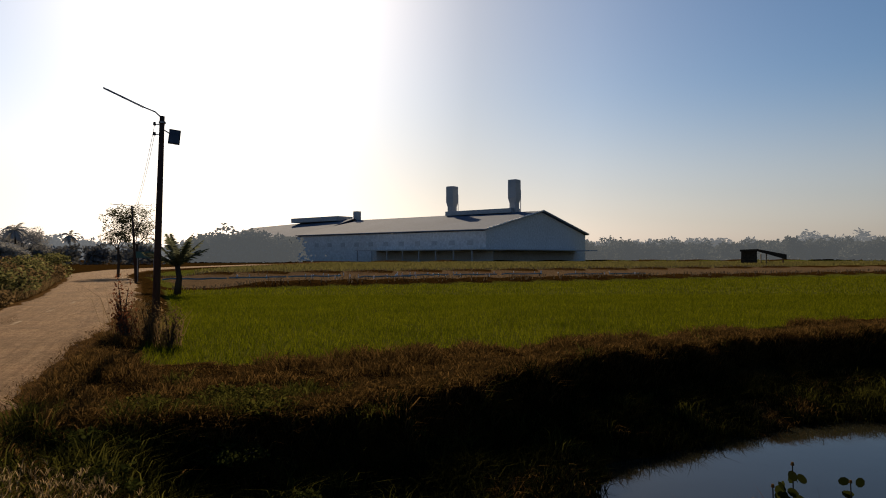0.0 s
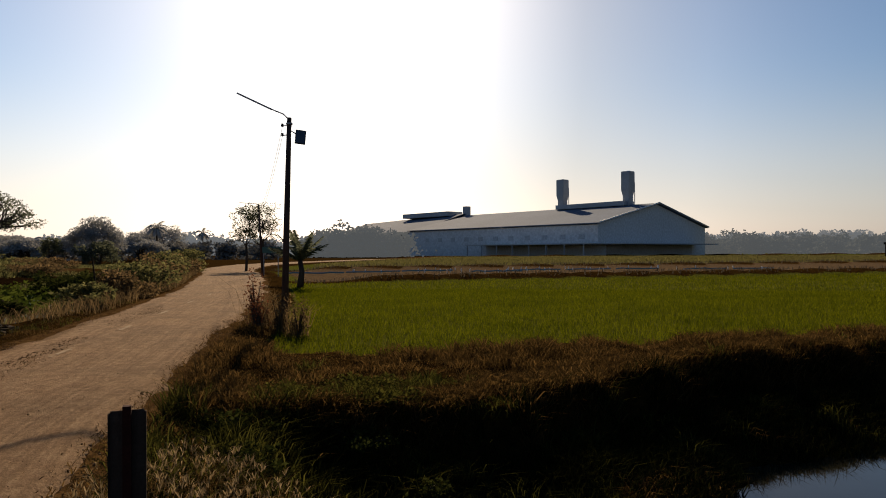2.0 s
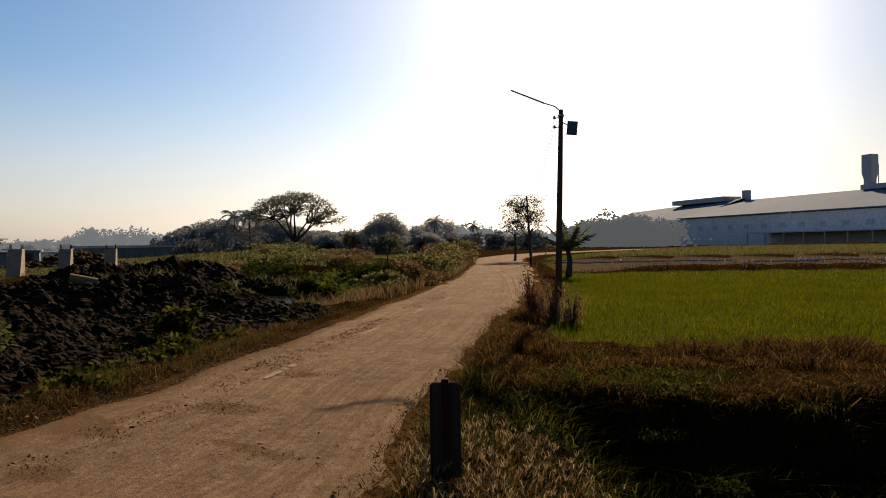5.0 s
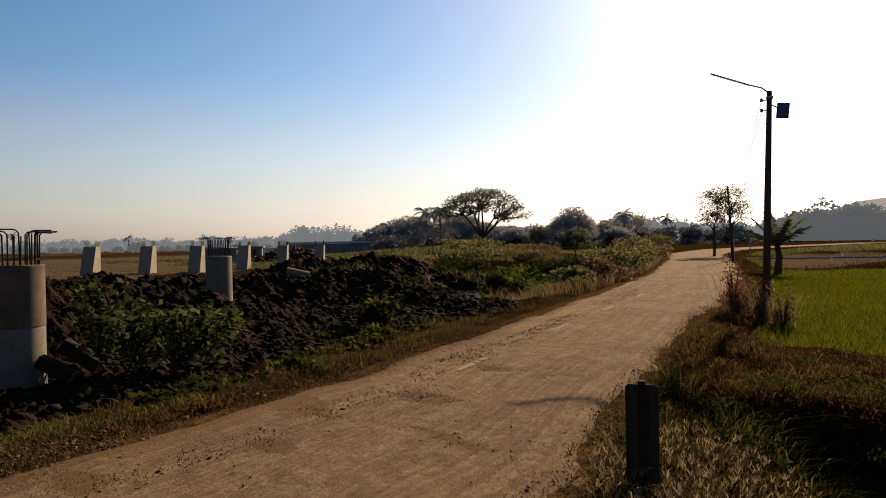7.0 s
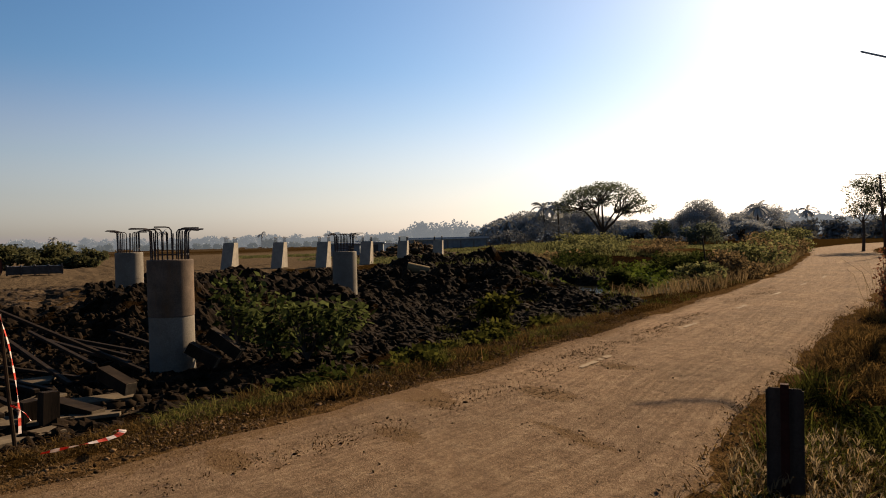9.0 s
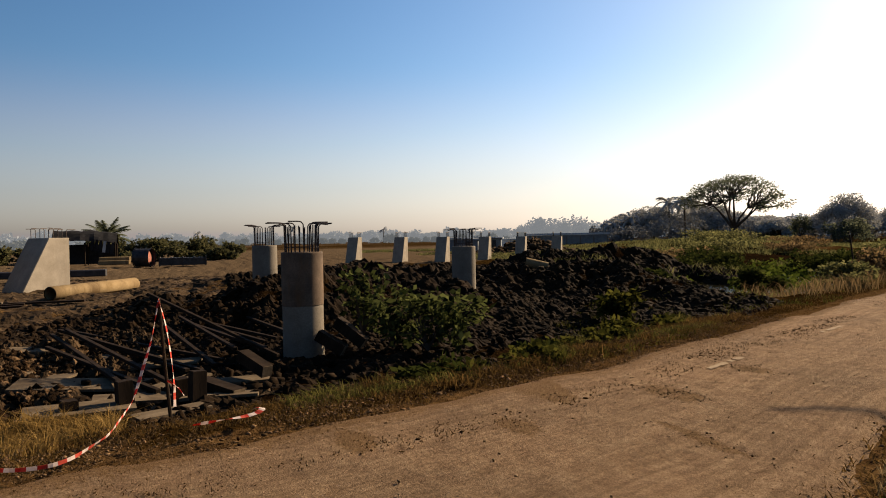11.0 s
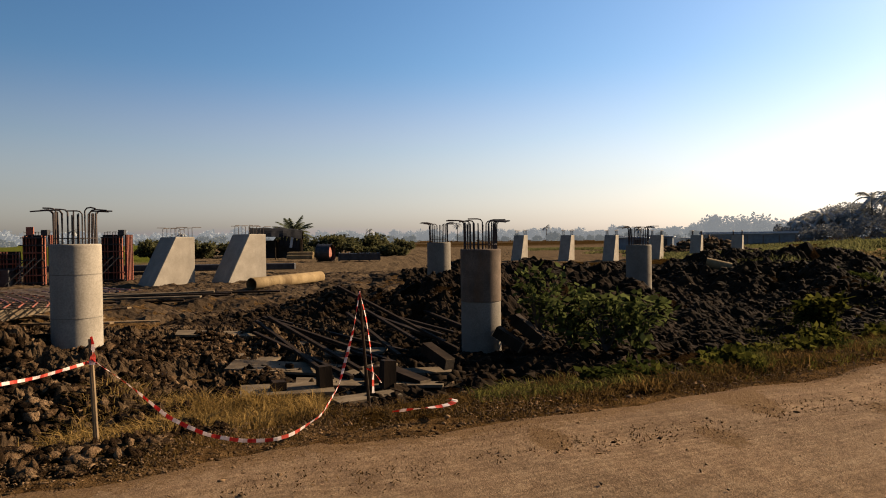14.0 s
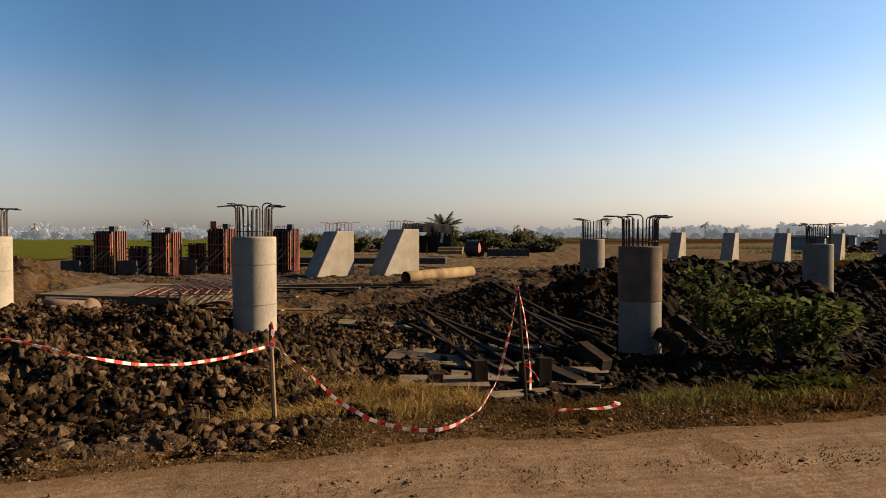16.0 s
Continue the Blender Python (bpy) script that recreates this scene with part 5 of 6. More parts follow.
    part("shell", Mesh().tube([(-0.5, 0, 0.62), (0.5, 0, 0.62)], 0.6, 24, False), M_DARK_STEEL, ob)
    part("core", Mesh().tube([(-0.3, 0, 0.62), (0.3, 0, 0.62)], 0.45, 24), M_RED_STEEL, ob)
    for x in (-0.5, -0.15, 0.2, 0.5):
        part("rib", Mesh().tube([(x - 0.03, 0, 0.62), (x + 0.03, 0, 0.62)], 0.66, 24, False), M_DARK_STEEL, ob)
    ob = thing("half_round_trough", (-48.3, -0.2, 0.0), "dark half-round steel trough with ribs", "trough", turn=88)
    part("shell", Mesh().box((0, 0, 0.32), (3.0, 0.8, 0.5)), M_DARK_STEEL, ob)
    for k in range(5):
        part("rib", Mesh().box((-1.45 + 0.72 * k, 0, 0.33), (0.08, 0.9, 0.62)), M_DARK_STEEL, ob)
    for k in range(4):
        beam_thing("pipe_length", (-50 - k * 0.5, -5.5, 0.3 + 0.22 * (k % 2)), (-50 - k * 0.5, -3.6, 0.3 + 0.22 * (k % 2)), (0.3, 0.3), M_PIPE, "dusty pipe length stacked on the ground", "pipe", "stacked pipe lengths")


site_clutter()


# ---- barrier tape and its stakes ----
def ribbon(name, path, width, label, seed):
    """Striped tape that hangs and twists along a path."""
    rng = random.Random(seed)
    pts = [Vector(p) for p in path]
    dense = []
    for a, b in zip(pts, pts[1:]):
        n = max(2, int((b - a).length / 0.03))
        dense += [a.lerp(b, k / n) for k in range(n)]
    dense.append(pts[-1])
    for _ in range(6):
        dense = [dense[0]] + [(dense[i - 1] + dense[i] * 2 + dense[i + 1]) / 4 for i in range(1, len(dense) - 1)] + [dense[-1]]
    m = Mesh()
    ang = rng.uniform(0.2, 1.2)
    vs = []
    for i, p in enumerate(dense):
        d = (dense[min(i + 1, len(dense) - 1)] - dense[max(i - 1, 0)]).normalized()
        s = d.cross(Vector((0, 0, 1)))
        s = s.normalized() if s.length > 0.05 else Vector((1, 0, 0))
        u = s.cross(d)
        ang += rng.uniform(-0.2, 0.2) + 0.07 * math.sin(i * 0.21 + seed)
        w = (u * math.cos(ang) + s * math.sin(ang)) * width * 0.5
        vs += [p - w, p + w]
    for i in range(len(dense) - 1):
        m.add([vs[2 * i], vs[2 * i + 1], vs[2 * i + 3], vs[2 * i + 2]], [(0, 1, 2, 3)], 1 if (i // 2) % 2 else 0)
    ob = part(name, m, [M_TAPE_RED, M_TAPE_WHITE])
    so = ob.modifiers.new("body", "SOLIDIFY")
    so.thickness = 0.001
    return tagged(ob, label, "barrier tape", "red and white barrier tape")


def stake(x, y, top, label, lean=(0, 0), r=0.016, mat=M_WOOD_DARK):
    z = land_z(x, y)
    m = Mesh().tube([(x - lean[0], y - lean[1], z - 0.15), (x - lean[0] * 0.4, y - lean[1] * 0.4, z + (top - z) * 0.5), (x, y, top)], [r * 1.1, r, r * 0.8], 7)
    return tagged(part("wooden_stake", m, mat), label, "stake", "stakes for the tape")


stake(-6.97, -0.52, 1.06, "thin dark wooden stake carrying barrier tape", (-0.06, -0.10))
stake(-5.90, -2.64, 0.80, "thin brown wooden stake with tape tied round it", (0.0, -0.04), 0.02, M_WOOD)
TAPE = "twisted red and white plastic barrier tape sagging between stakes"
ribbon("barrier_tape", [(-5.88, -2.62, 0.64), (-5.60, -2.24, 0.47), (-5.42, -1.93, 0.27), (-5.35, -1.65, 0.15), (-5.39, -1.40, 0.08), (-5.41, -1.18, 0.07), (-5.50, -1.05, 0.08), (-5.83, -0.85, 0.13), (-6.40, -0.72, 0.24), (-6.85, -0.58, 0.70), (-6.96, -0.52, 1.05)], 0.028, TAPE, 1)
ribbon("barrier_tape", [(-6.95, -0.52, 1.05), (-6.93, -0.46, 0.8), (-6.90, -0.42, 0.5), (-6.87, -0.40, 0.25), (-6.84, -0.40, 0.06)], 0.03, "red and white tape end hanging down a stake", 2)
ribbon("barrier_tape", [(-6.88, -0.46, 0.30), (-6.84, -0.36, 0.24), (-6.82, -0.32, 0.16)], 0.05, "knotted loose end of barrier tape", 5)
ribbon("barrier_tape", [(-5.89, -2.64, 0.62), (-5.49, -2.86, 0.585), (-5.08, -3.02, 0.61), (-4.76, -3.19, 0.67), (-4.40, -3.39, 0.80), (-4.05, -3.53, 0.95), (-3.5, -3.9, 1.1)], 0.024, TAPE, 3)
ribbon("barrier_tape", [(-5.89, -2.63, 0.82), (-5.87, -2.60, 0.70), (-5.87, -2.62, 0.60)], 0.045, "orange-red tape knot on a stake top", 4)
ribbon("barrier_tape", [(-6.0, -0.26, 0.09), (-6.02, -0.05, 0.10), (-6.05, 0.15, 0.10), (-6.08, 0.30, 0.12), (-6.14, 0.33, 0.16), (-6.2, 0.24, 0.12)], 0.055, "crumpled red and white tape lying on the verge", 6)


# ---- marker post by the canal ----
def marker_post():
    ob = thing("marker_post", (-2.58, 3.45, -0.13), "grey metal marker plate on a maroon post, seen from behind", "marker post", turn=31)
    bm = bmesh.new()
    bmesh.ops.create_cube(bm, size=1.0, matrix=Matrix.Translation((0, 0.0, 0.49)) @ Matrix.Diagonal((0.20, 0.006, 0.62, 1)))
    bmesh.ops.bevel(bm, geom=[e for e in bm.edges if abs(e.verts[0].co.x - e.verts[1].co.x) < 1e-4 and abs(e.verts[0].co.z - e.verts[1].co.z) < 1e-4], offset=0.012, segments=3, affect="EDGES")
    me = bpy.data.meshes.new("plate")
    bm.to_mesh(me)
    bm.free()
    me.materials.append(M_SIGN_BACK)
    part("plate", me, None, ob, "dull grey plate")
    for x in (-0.098, 0.098):
        part("folded_edge", Mesh().box((x, -0.010, 0.49), (0.004, 0.016, 0.60)), M_SIGN_BACK, ob)
    part("post", Mesh().box((0.0, -0.028, 0.33), (0.045, 0.045, 1.0)), M_SIGN_POST, ob, "maroon painted square post")


marker_post()


# ---- street lamps ----
def street_lamp(foot_at, top_at, arm, label, panel, wires=()):
    f, t = Vector(foot_at), Vector(top_at)
    ob = thing("street_lamp", f, label, "street lamp", "roadside street lamps")
    d = t - f
    part("pole", Mesh().tube([(0, 0, -0.3), d * 0.5, d], [0.085, 0.07, 0.052], 14), M_POLE, ob, "dark tapering pole", True)
    a = Vector(arm)
    side = a.normalized()
    armob = part("arm", Mesh().tube([d - side * 0.05 + Vector((0, 0, -0.18)), d + Vector((0, 0, -0.05)), d + Vector((0, 0, 0.02)) + a * 0.12, d + a * 0.36], [0.016] * 4, 7), M_GALV, ob)
    p0, p1 = d + a * 0.34, d + a
    lamp = part("lamp_head", Mesh().box((0, 0, 0), ((p1 - p0).length, 0.09, 0.035)), M_GALV, ob, "long thin grey lamp head")
    lamp.matrix_basis = Matrix.Translation((p0 + p1) / 2) @ side.to_track_quat("X", "Z").to_matrix().to_4x4()
    part("clamp", Mesh().tube([d + Vector((0, 0, -0.16)), d + Vector((0, 0, -0.12))], 0.075, 12), M_GALV, ob)
    for k in range(2):
        z = -0.2 - 0.22 * k
        part("insulator", Mesh().tube([d + Vector((-0.17, 0, z)), d + Vector((-0.17, 0, z + 0.07))], [0.035, 0.028], 8), M_DARK_STEEL, ob)
        part("bracket", Mesh().box(d + Vector((-0.1, 0, z + 0.02)), (0.14, 0.02, 0.02)), M_GALV, ob)
    if panel:
        pn = part("solar_panel", Mesh().box((0, 0, 0), (0.24, 0.03, 0.33)), M_DARK_STEEL, ob, "tilted dark solar panel")
        pn.matrix_basis = Matrix.Translation(d + Vector((0.27, 0, -0.46))) @ Euler((radians(-8), radians(6), radians(25))).to_matrix().to_4x4()
        part("cells", Mesh().box((0, -0.018, 0), (0.2, 0.006, 0.28)), M_PANEL, pn)
        part("panel_arm", Mesh().tube([d + Vector((0.03, 0, -0.3)), d + Vector((0.2, 0, -0.4))], 0.014, 6), M_GALV, ob)
    return ob


P1_FOOT, P1_TOP = (-6.31, 14.46, -0.30), (-6.19, 14.53, 4.69)
P2_FOOT, P2_TOP = (-19.38, 41.74, -0.1), (-19.62, 41.62, 4.82)
street_lamp(P1_FOOT, P1_TOP, (-1.21, -0.15, 0.585), "tall dark street lamp pole with tilted lamp and solar panel", True)
street_lamp(P2_FOOT, P2_TOP, (-1.35, 0.0, 0.12), "street lamp pole further along the road", False)
for k in range(2):
    a, b = Vector(P1_TOP) + Vector((-0.17, 0, -0.2 - 0.22 * k)), Vector(P2_TOP) + Vector((-0.17, 0, -0.2 - 0.22 * k))
    pts = [a.lerp(b, i / 20) - Vector((0, 0, 1.5 * (i / 20) * (1 - i / 20) * 2.0)) for i in range(21)]
    tagged(part("overhead_wire", Mesh().tube(pts, 0.006, 4), M_DARK_STEEL), "thin sagging wire between the lamp poles", "wire", "overhead wires")
# lane sign by the second pole
ob = thing("road_sign", (-19.9, 44.2, 0.0), "small green board on two posts beside the road", "road sign", turn=20)
part("board", Mesh().box((0, 0, 1.75), (1.4, 0.04, 0.42)), M_GREEN_SIGN, ob)
for x in (-0.5, 0.5):
    part("post", Mesh().box((x, 0.04, 0.8), (0.06, 0.06, 2.0)), M_GALV, ob)
m = Mesh().tube([(-16.62, 21.78, -0.5), (-16.68, 21.73, 0.6), (-16.75, 21.68, 1.42)], [0.035, 0.03, 0.025], 7)
tagged(part("wooden_stake", m, M_WOOD_DARK), "leaning dark wooden stake in the pond weeds", "stake")


# ---- trees, palms and bushes ----
def clump_points(rng, centre, radii, n):
    d = rng.normal(size=(n, 3))
    d /= np.linalg.norm(d, axis=1)[:, None]
    return np.array(centre) + d * np.array(radii) * (rng.uniform(0.35, 1.0, n) ** 0.6)[:, None]


def tree(at, height, spread, seed, label, leaf, clumps=34, per=90, leaf_size=0.28, trunk=0.25, form="round", group="", open_=0.0):
    """A tapered trunk that forks into limbs, with leaf clumps at their ends."""
    rng = np.random.default_rng(seed)
    ob = thing("tree", at, label, "tree", group)
    wood, pts = Mesh(), []
    fork = height * {"round": 0.28, "umbrella": 0.26, "tall": 0.45}[form]
    wood.tube([(0, 0, -0.4), (0.05 * height * 0.3, 0, fork * 0.5), (0.0, 0.05, fork)], [trunk * 1.25, trunk, trunk * 0.85], 9)
    limbs = []
    n_limbs = 7 if form == "umbrella" else 5
    for k in range(n_limbs):
        a = 2 * math.pi * k / n_limbs + rng.uniform(-0.35, 0.35)
        r1 = spread * rng.uniform(0.28, 0.5)
        z1 = height * (rng.uniform(0.52, 0.7) if form == "umbrella" else rng.uniform(0.5, 0.68))
        s0, e0 = Vector((0, 0, fork * rng.uniform(0.8, 1.0))), Vector((r1 * math.cos(a), r1 * math.sin(a), z1))
        mid = s0.lerp(e0, 0.5) + Vector(rng.normal(size=3) * 0.03 * height)
        wood.tube([s0, mid, e0], [trunk * 0.5, trunk * 0.32, trunk * 0.2], 6, False)
        limbs.append((mid, e0))
    for i in range(clumps):
        a = i * 2.39996 + rng.uniform(-0.3, 0.3)
        u = ((i + 0.5) / clumps) ** 0.5
        rad = u * spread * rng.uniform(0.85, 1.05)
        if form == "umbrella":
            z = height * (0.97 - 0.42 * u**2.4) + rng.uniform(-0.06, 0.03) * height
            size = (0.17 * spread, 0.17 * spread, 0.05 * height)
        elif form == "tall":
            z = height * rng.uniform(0.5, 0.98)
            rad *= 1 - 0.5 * abs((z / height) - 0.75) * 2
            size = (0.24 * spread, 0.24 * spread, 0.07 * height)
        else:
            z = height * (0.36 + 0.6 * math.sqrt(max(0, 1 - u * u)) * rng.uniform(0.55, 1.0))
            size = (0.30 * spread, 0.30 * spread, 0.13 * height)
        tip = Vector((rad * math.cos(a), rad * math.sin(a), z))
        mid, e0 = min(limbs, key=lambda q: (q[1] - tip).length)
        wood.tube([e0, e0.lerp(tip, 0.5) + Vector(rng.normal(size=3) * 0.025 * height), tip], [trunk * 0.2, trunk * 0.13, trunk * 0.05], 5, False)
        if rng.random() > open_:
            pts.append(clump_points(rng, tip, size, per))
    part("trunk", wood, M_BARK, ob, "dark forked trunk and limbs", True)
    me = quad_mesh("crown", leaf_cards(np.concatenate(pts), leaf_size, rng), leaf)
    part("crown", me, None, ob)
    return ob


def palm(at, height, seed, label, fronds=20, length=2.6, leaf=None, group="", droop=1.0, low_=-0.15):
    rng = np.random.default_rng(seed)
    ob = thing("palm_tree", at, label, "palm", group)
    part("trunk", Mesh().tube([(0, 0, -0.3), (0.1, 0, height * 0.5), (0.0, 0, height)], [0.2, 0.15, 0.13], 8), M_BARK, ob, "slim ringed trunk", True)
    verts = []
    for i in range(fronds):
        a = 2 * math.pi * i / fronds + rng.uniform(-0.2, 0.2)
        up = rng.uniform(low_, 1.25)
        prev = np.array([0, 0, height])
        d = np.array([math.cos(a) * math.cos(up), math.sin(a) * math.cos(up), math.sin(up)])
        side = np.array([-math.sin(a), math.cos(a), 0])
        n = 22
        for k in range(n):
            d = d + np.array([0, 0, -0.085 * droop])
            d /= np.linalg.norm(d)
            cur = prev + d * length / n
            ll = length * 0.27 * math.sin(math.pi * (0.12 + 0.85 * k / n)) + 0.05
            for s in (-1, 1):
                tip = cur + side * s * ll * 0.75 + d * ll * 0.5 + np.array([0, 0, -ll * 0.45 * rng.uniform(0.6, 1.3)])
                w = d * 0.13 * length / 2.6
                verts += [prev, prev + w * 1.2, tip, prev - w * 0.2]
            prev = cur
    part("crown", quad_mesh("crown", np.array(verts), leaf or M_LEAF), None, ob, "feathery drooping fronds")
    return ob


def bush(at, size, seed, label, leaf, n=1800, leaf_size=0.12, group="", name="bush", stems=7):
    rng = np.random.default_rng(seed)
    ob = thing(name, at, label, "bush", group)
    wood, pts = Mesh(), []
    for i in range(stems * 2):
        a = rng.uniform(0, 2 * math.pi)
        r = rng.uniform(0.2, 0.9)
        tip = Vector((size[0] * r * math.cos(a), size[1] * r * math.sin(a), size[2] * rng.uniform(0.2, 1.0)))
        wood.tube([(0, 0, -0.1), tip * 0.5 + Vector((0, 0, 0.1 * size[2])), tip], [0.02 * size[2], 0.014 * size[2], 0.004], 4, False)
        pts.append(clump_points(rng, tip, (size[0] * 0.36, size[1] * 0.36, size[2] * 0.3), n // (stems * 2)))
    p = np.concatenate(pts)
    p[:, 2] = np.abs(p[:, 2])
    tagged(part("stem", wood, M_BARK, ob), "thin forked woody stems", kind="stuff")
    part("foliage", quad_mesh("foliage", leaf_cards(p, leaf_size, rng, 0.2), leaf), None, ob)
    return ob


# the wide umbrella tree and its neighbours beyond the pond
tree((-63.6, 63.9, 0.0), 8.8, 6.4, 1, "broad umbrella-shaped rain tree with bare forked limbs", M_LEAF, 120, 84, 0.22, 0.42, "umbrella", open_=0.22)
tree((-60.5, 79.7, 0), 6.2, 3.4, 2, "dense round dark green tree", M_LEAF_HAZED, 46, 330, 0.20, 0.25)
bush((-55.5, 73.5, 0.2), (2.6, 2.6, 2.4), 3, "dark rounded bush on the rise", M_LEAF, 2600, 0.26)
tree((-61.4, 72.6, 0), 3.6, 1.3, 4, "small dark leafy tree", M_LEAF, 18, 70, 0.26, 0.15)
tree((-75.3, 118, 0), 7.2, 4.6, 5, "hazy grey-green roadside tree", M_LEAF_HAZED, 40, 270, 0.25, 0.3, open_=0.2)
tree((-82, 122, 0), 6.2, 4.2, 6, "hazy grey-green roadside tree", M_LEAF_HAZED, 36, 270, 0.25, 0.3)
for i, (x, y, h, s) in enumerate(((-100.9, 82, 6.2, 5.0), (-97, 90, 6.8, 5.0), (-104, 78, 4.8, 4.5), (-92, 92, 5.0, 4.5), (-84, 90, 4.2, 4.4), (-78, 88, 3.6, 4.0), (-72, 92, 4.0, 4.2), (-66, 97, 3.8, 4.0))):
    tree((x, y, 0), h * 1.1, s, 20 + i, "dense tree in a hazy grove, haze in its leaf colour", M_LEAF_HAZED, 40, 300, 0.32, 0.3, group="hazy grove")
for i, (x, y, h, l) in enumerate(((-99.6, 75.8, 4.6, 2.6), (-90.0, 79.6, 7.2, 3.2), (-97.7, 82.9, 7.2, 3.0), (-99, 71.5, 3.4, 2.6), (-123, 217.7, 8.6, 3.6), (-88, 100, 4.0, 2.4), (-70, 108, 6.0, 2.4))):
    palm((x, y, 0), h, 40 + i, "tall hazy palm with drooping fronds", 20, l, M_LEAF_HAZED, "palms beyond the pond")
# by the second pole
tree((-24.4, 52.6, 0), 5.6, 1.7, 50, "slim tree with twin bare stems and an airy crown", M_LEAF, 42, 80, 0.13, 0.11, "tall", open_=0.15)
tree((-25.6, 52.0, 0), 5.3, 1.5, 51, "slim tree with twin bare stems and an airy crown", M_LEAF, 38, 80, 0.13, 0.10, "tall", open_=0.15)
palm((-13.4, 33.3, 0.0), 1.15, 52, "young palm clump beside the lamp pole", 15, 1.8, M_LEAF, droop=0.25, low_=0.55)
# brown brush round the lamp's foot
for i, (x, y, s, h) in enumerate(((-6.65, 14.1, 0.38, 1.3), (-6.35, 13.9, 0.36, 1.0), (-6.0, 13.8, 0.32, 0.85), (-5.75, 13.9, 0.25, 0.95))):
    x_, y_, r_ = scatter(110, x - s, x + s, y - s, y + s, 300 + i)
    blades("dry_brush", x_, y_, land(x_, y_)[0], h * 0.85, 0.005, 0.45, r_, M_SCRUB, "dry brown brush crowding the lamp pole's foot", "brush")
for i, (x, y, h) in enumerate(((-6.1, 13.7, 0.9), (-6.7, 13.8, 1.1), (-5.7, 13.8, 0.75), (-6.45, 13.5, 0.7))):
    bush((x, y, land_z(x, y)), (0.26, 0.26, h), 340 + i, "tall red-brown weed by the lamp pole's foot", M_WEED_RED if i % 2 else M_SCRUB, 300, 0.06, "weeds by the lamp pole", "weed")
# roadside bushes
for i, (x, y, s, h) in enumerate(((-13.6, 17.5, 0.9, 0.7), (-15.2, 21.0, 1.1, 0.9), (-17.2, 25.5, 1.4, 1.1), (-20.2, 31.0, 1.7, 1.3), (-23.6, 37.5, 1.8, 1.4), (-27.5, 44.5, 2.0, 1.6), (-31.5, 52.0, 2.2, 1.7))):
    bush((x, y, -0.05), (s, s, h), 60 + i, "brown and green roadside bush", M_SCRUB if i % 2 else M_SCRUB_GREEN, 1700, 0.13 + 0.01 * i, "roadside bushes")
for i, (x, y, s, h) in enumerate(((-15.6, 16.2, 0.8, 0.6), (-18.9, 14.6, 0.7, 0.5), (-22.8, 21.2, 1.4, 0.8), (-27.0, 24.5, 1.6, 1.0), (-20.5, 24.8, 1.2, 0.8), (-18.0, 23.4, 1.0, 0.9))):
    bush((x, y, -0.2), (s, s, h), 80 + i, "bright green weeds at the pond's edge", M_WEED, 1500, 0.15, "pond-side weeds")
for i, (x, y, s, h) in enumerate(((-30.5, 26.5, 1.8, 0.7), (-33.5, 31.0, 2.2, 0.9), (-37.5, 34.5, 2.6, 1.0), (-34.0, 38.5, 2.0, 0.8), (-41.0, 40.5, 2.6, 1.0), (-46.5, 45.0, 3.0, 1.1), (-43.0, 50.0, 2.4, 0.9), (-50.5, 51.0, 2.6, 1.0), (-52.0, 58.0, 2.4, 1.0), (-28.5, 21.5, 1.4, 0.6))):
    bush((x, y, land_z(x, y) - 0.1), (s, s, h), 500 + i, "low brown-green scrub on the rise behind the pond", M_SCRUB if i % 3 == 0 else M_SCRUB_GREEN, 2600, 0.16, "scrub on the rise")
bush((-12.2, 8.3, -0.2), (0.5, 0.5, 0.5), 90, "yellow-green grass tussock at the pit's edge", M_GRASS, 900, 0.15)
M_SHRUB = leafy("heart_leaf_shrub", (0.00938, 0.014, 0.00391), (0.0899, 0.101, 0.0328), 0.4, 0.5)
# large-leaved shrub sprawling by the column
for i, (x, y, sx, sy, h, z) in enumerate(((-10.7, 3.5, 0.6, 0.6, 0.80, -0.22), (-11.1, 3.0, 0.5, 0.5, 0.85, -0.2), (-11.9, 2.7, 0.45, 0.45, 1.0, -0.1), (-10.5, 4.0, 0.45, 0.45, 0.72, -0.2))):
    bush((x, y, z), (sx, sy, h), 95 + i, "sprawling shrub with large heart-shaped green leaves", M_SHRUB, 330, 0.15, "shrubs by the column", "shrub")
for i in range(9):
    y = 2.4 + i * 0.72
    x = float(road_left(y)) - 1.5 - 0.5 * math.sin(i * 2.1) - 0.12 * i
    bush((x, y, land_z(x, y)), (0.40, 0.40, 0.26), 110 + i, "low green weeds on the edge of the pit", M_GRASS if i % 3 else M_WEED, 520, 0.11, "weeds at the pit's edge")
# weeds on the slope by the road
rng = random.Random(8)
for i in range(12):
    x, y = rng.uniform(-3.4, -0.6), rng.uniform(5.0, 8.6)
    bush((x, y, land_z(x, y) - 0.05), (0.4, 0.4, rng.uniform(0.14, 0.28)), 170 + i, "leafy green weeds on the slope by the road", M_WEED if i % 2 else M_GRASS, 900, 0.045, "weeds on the slope")
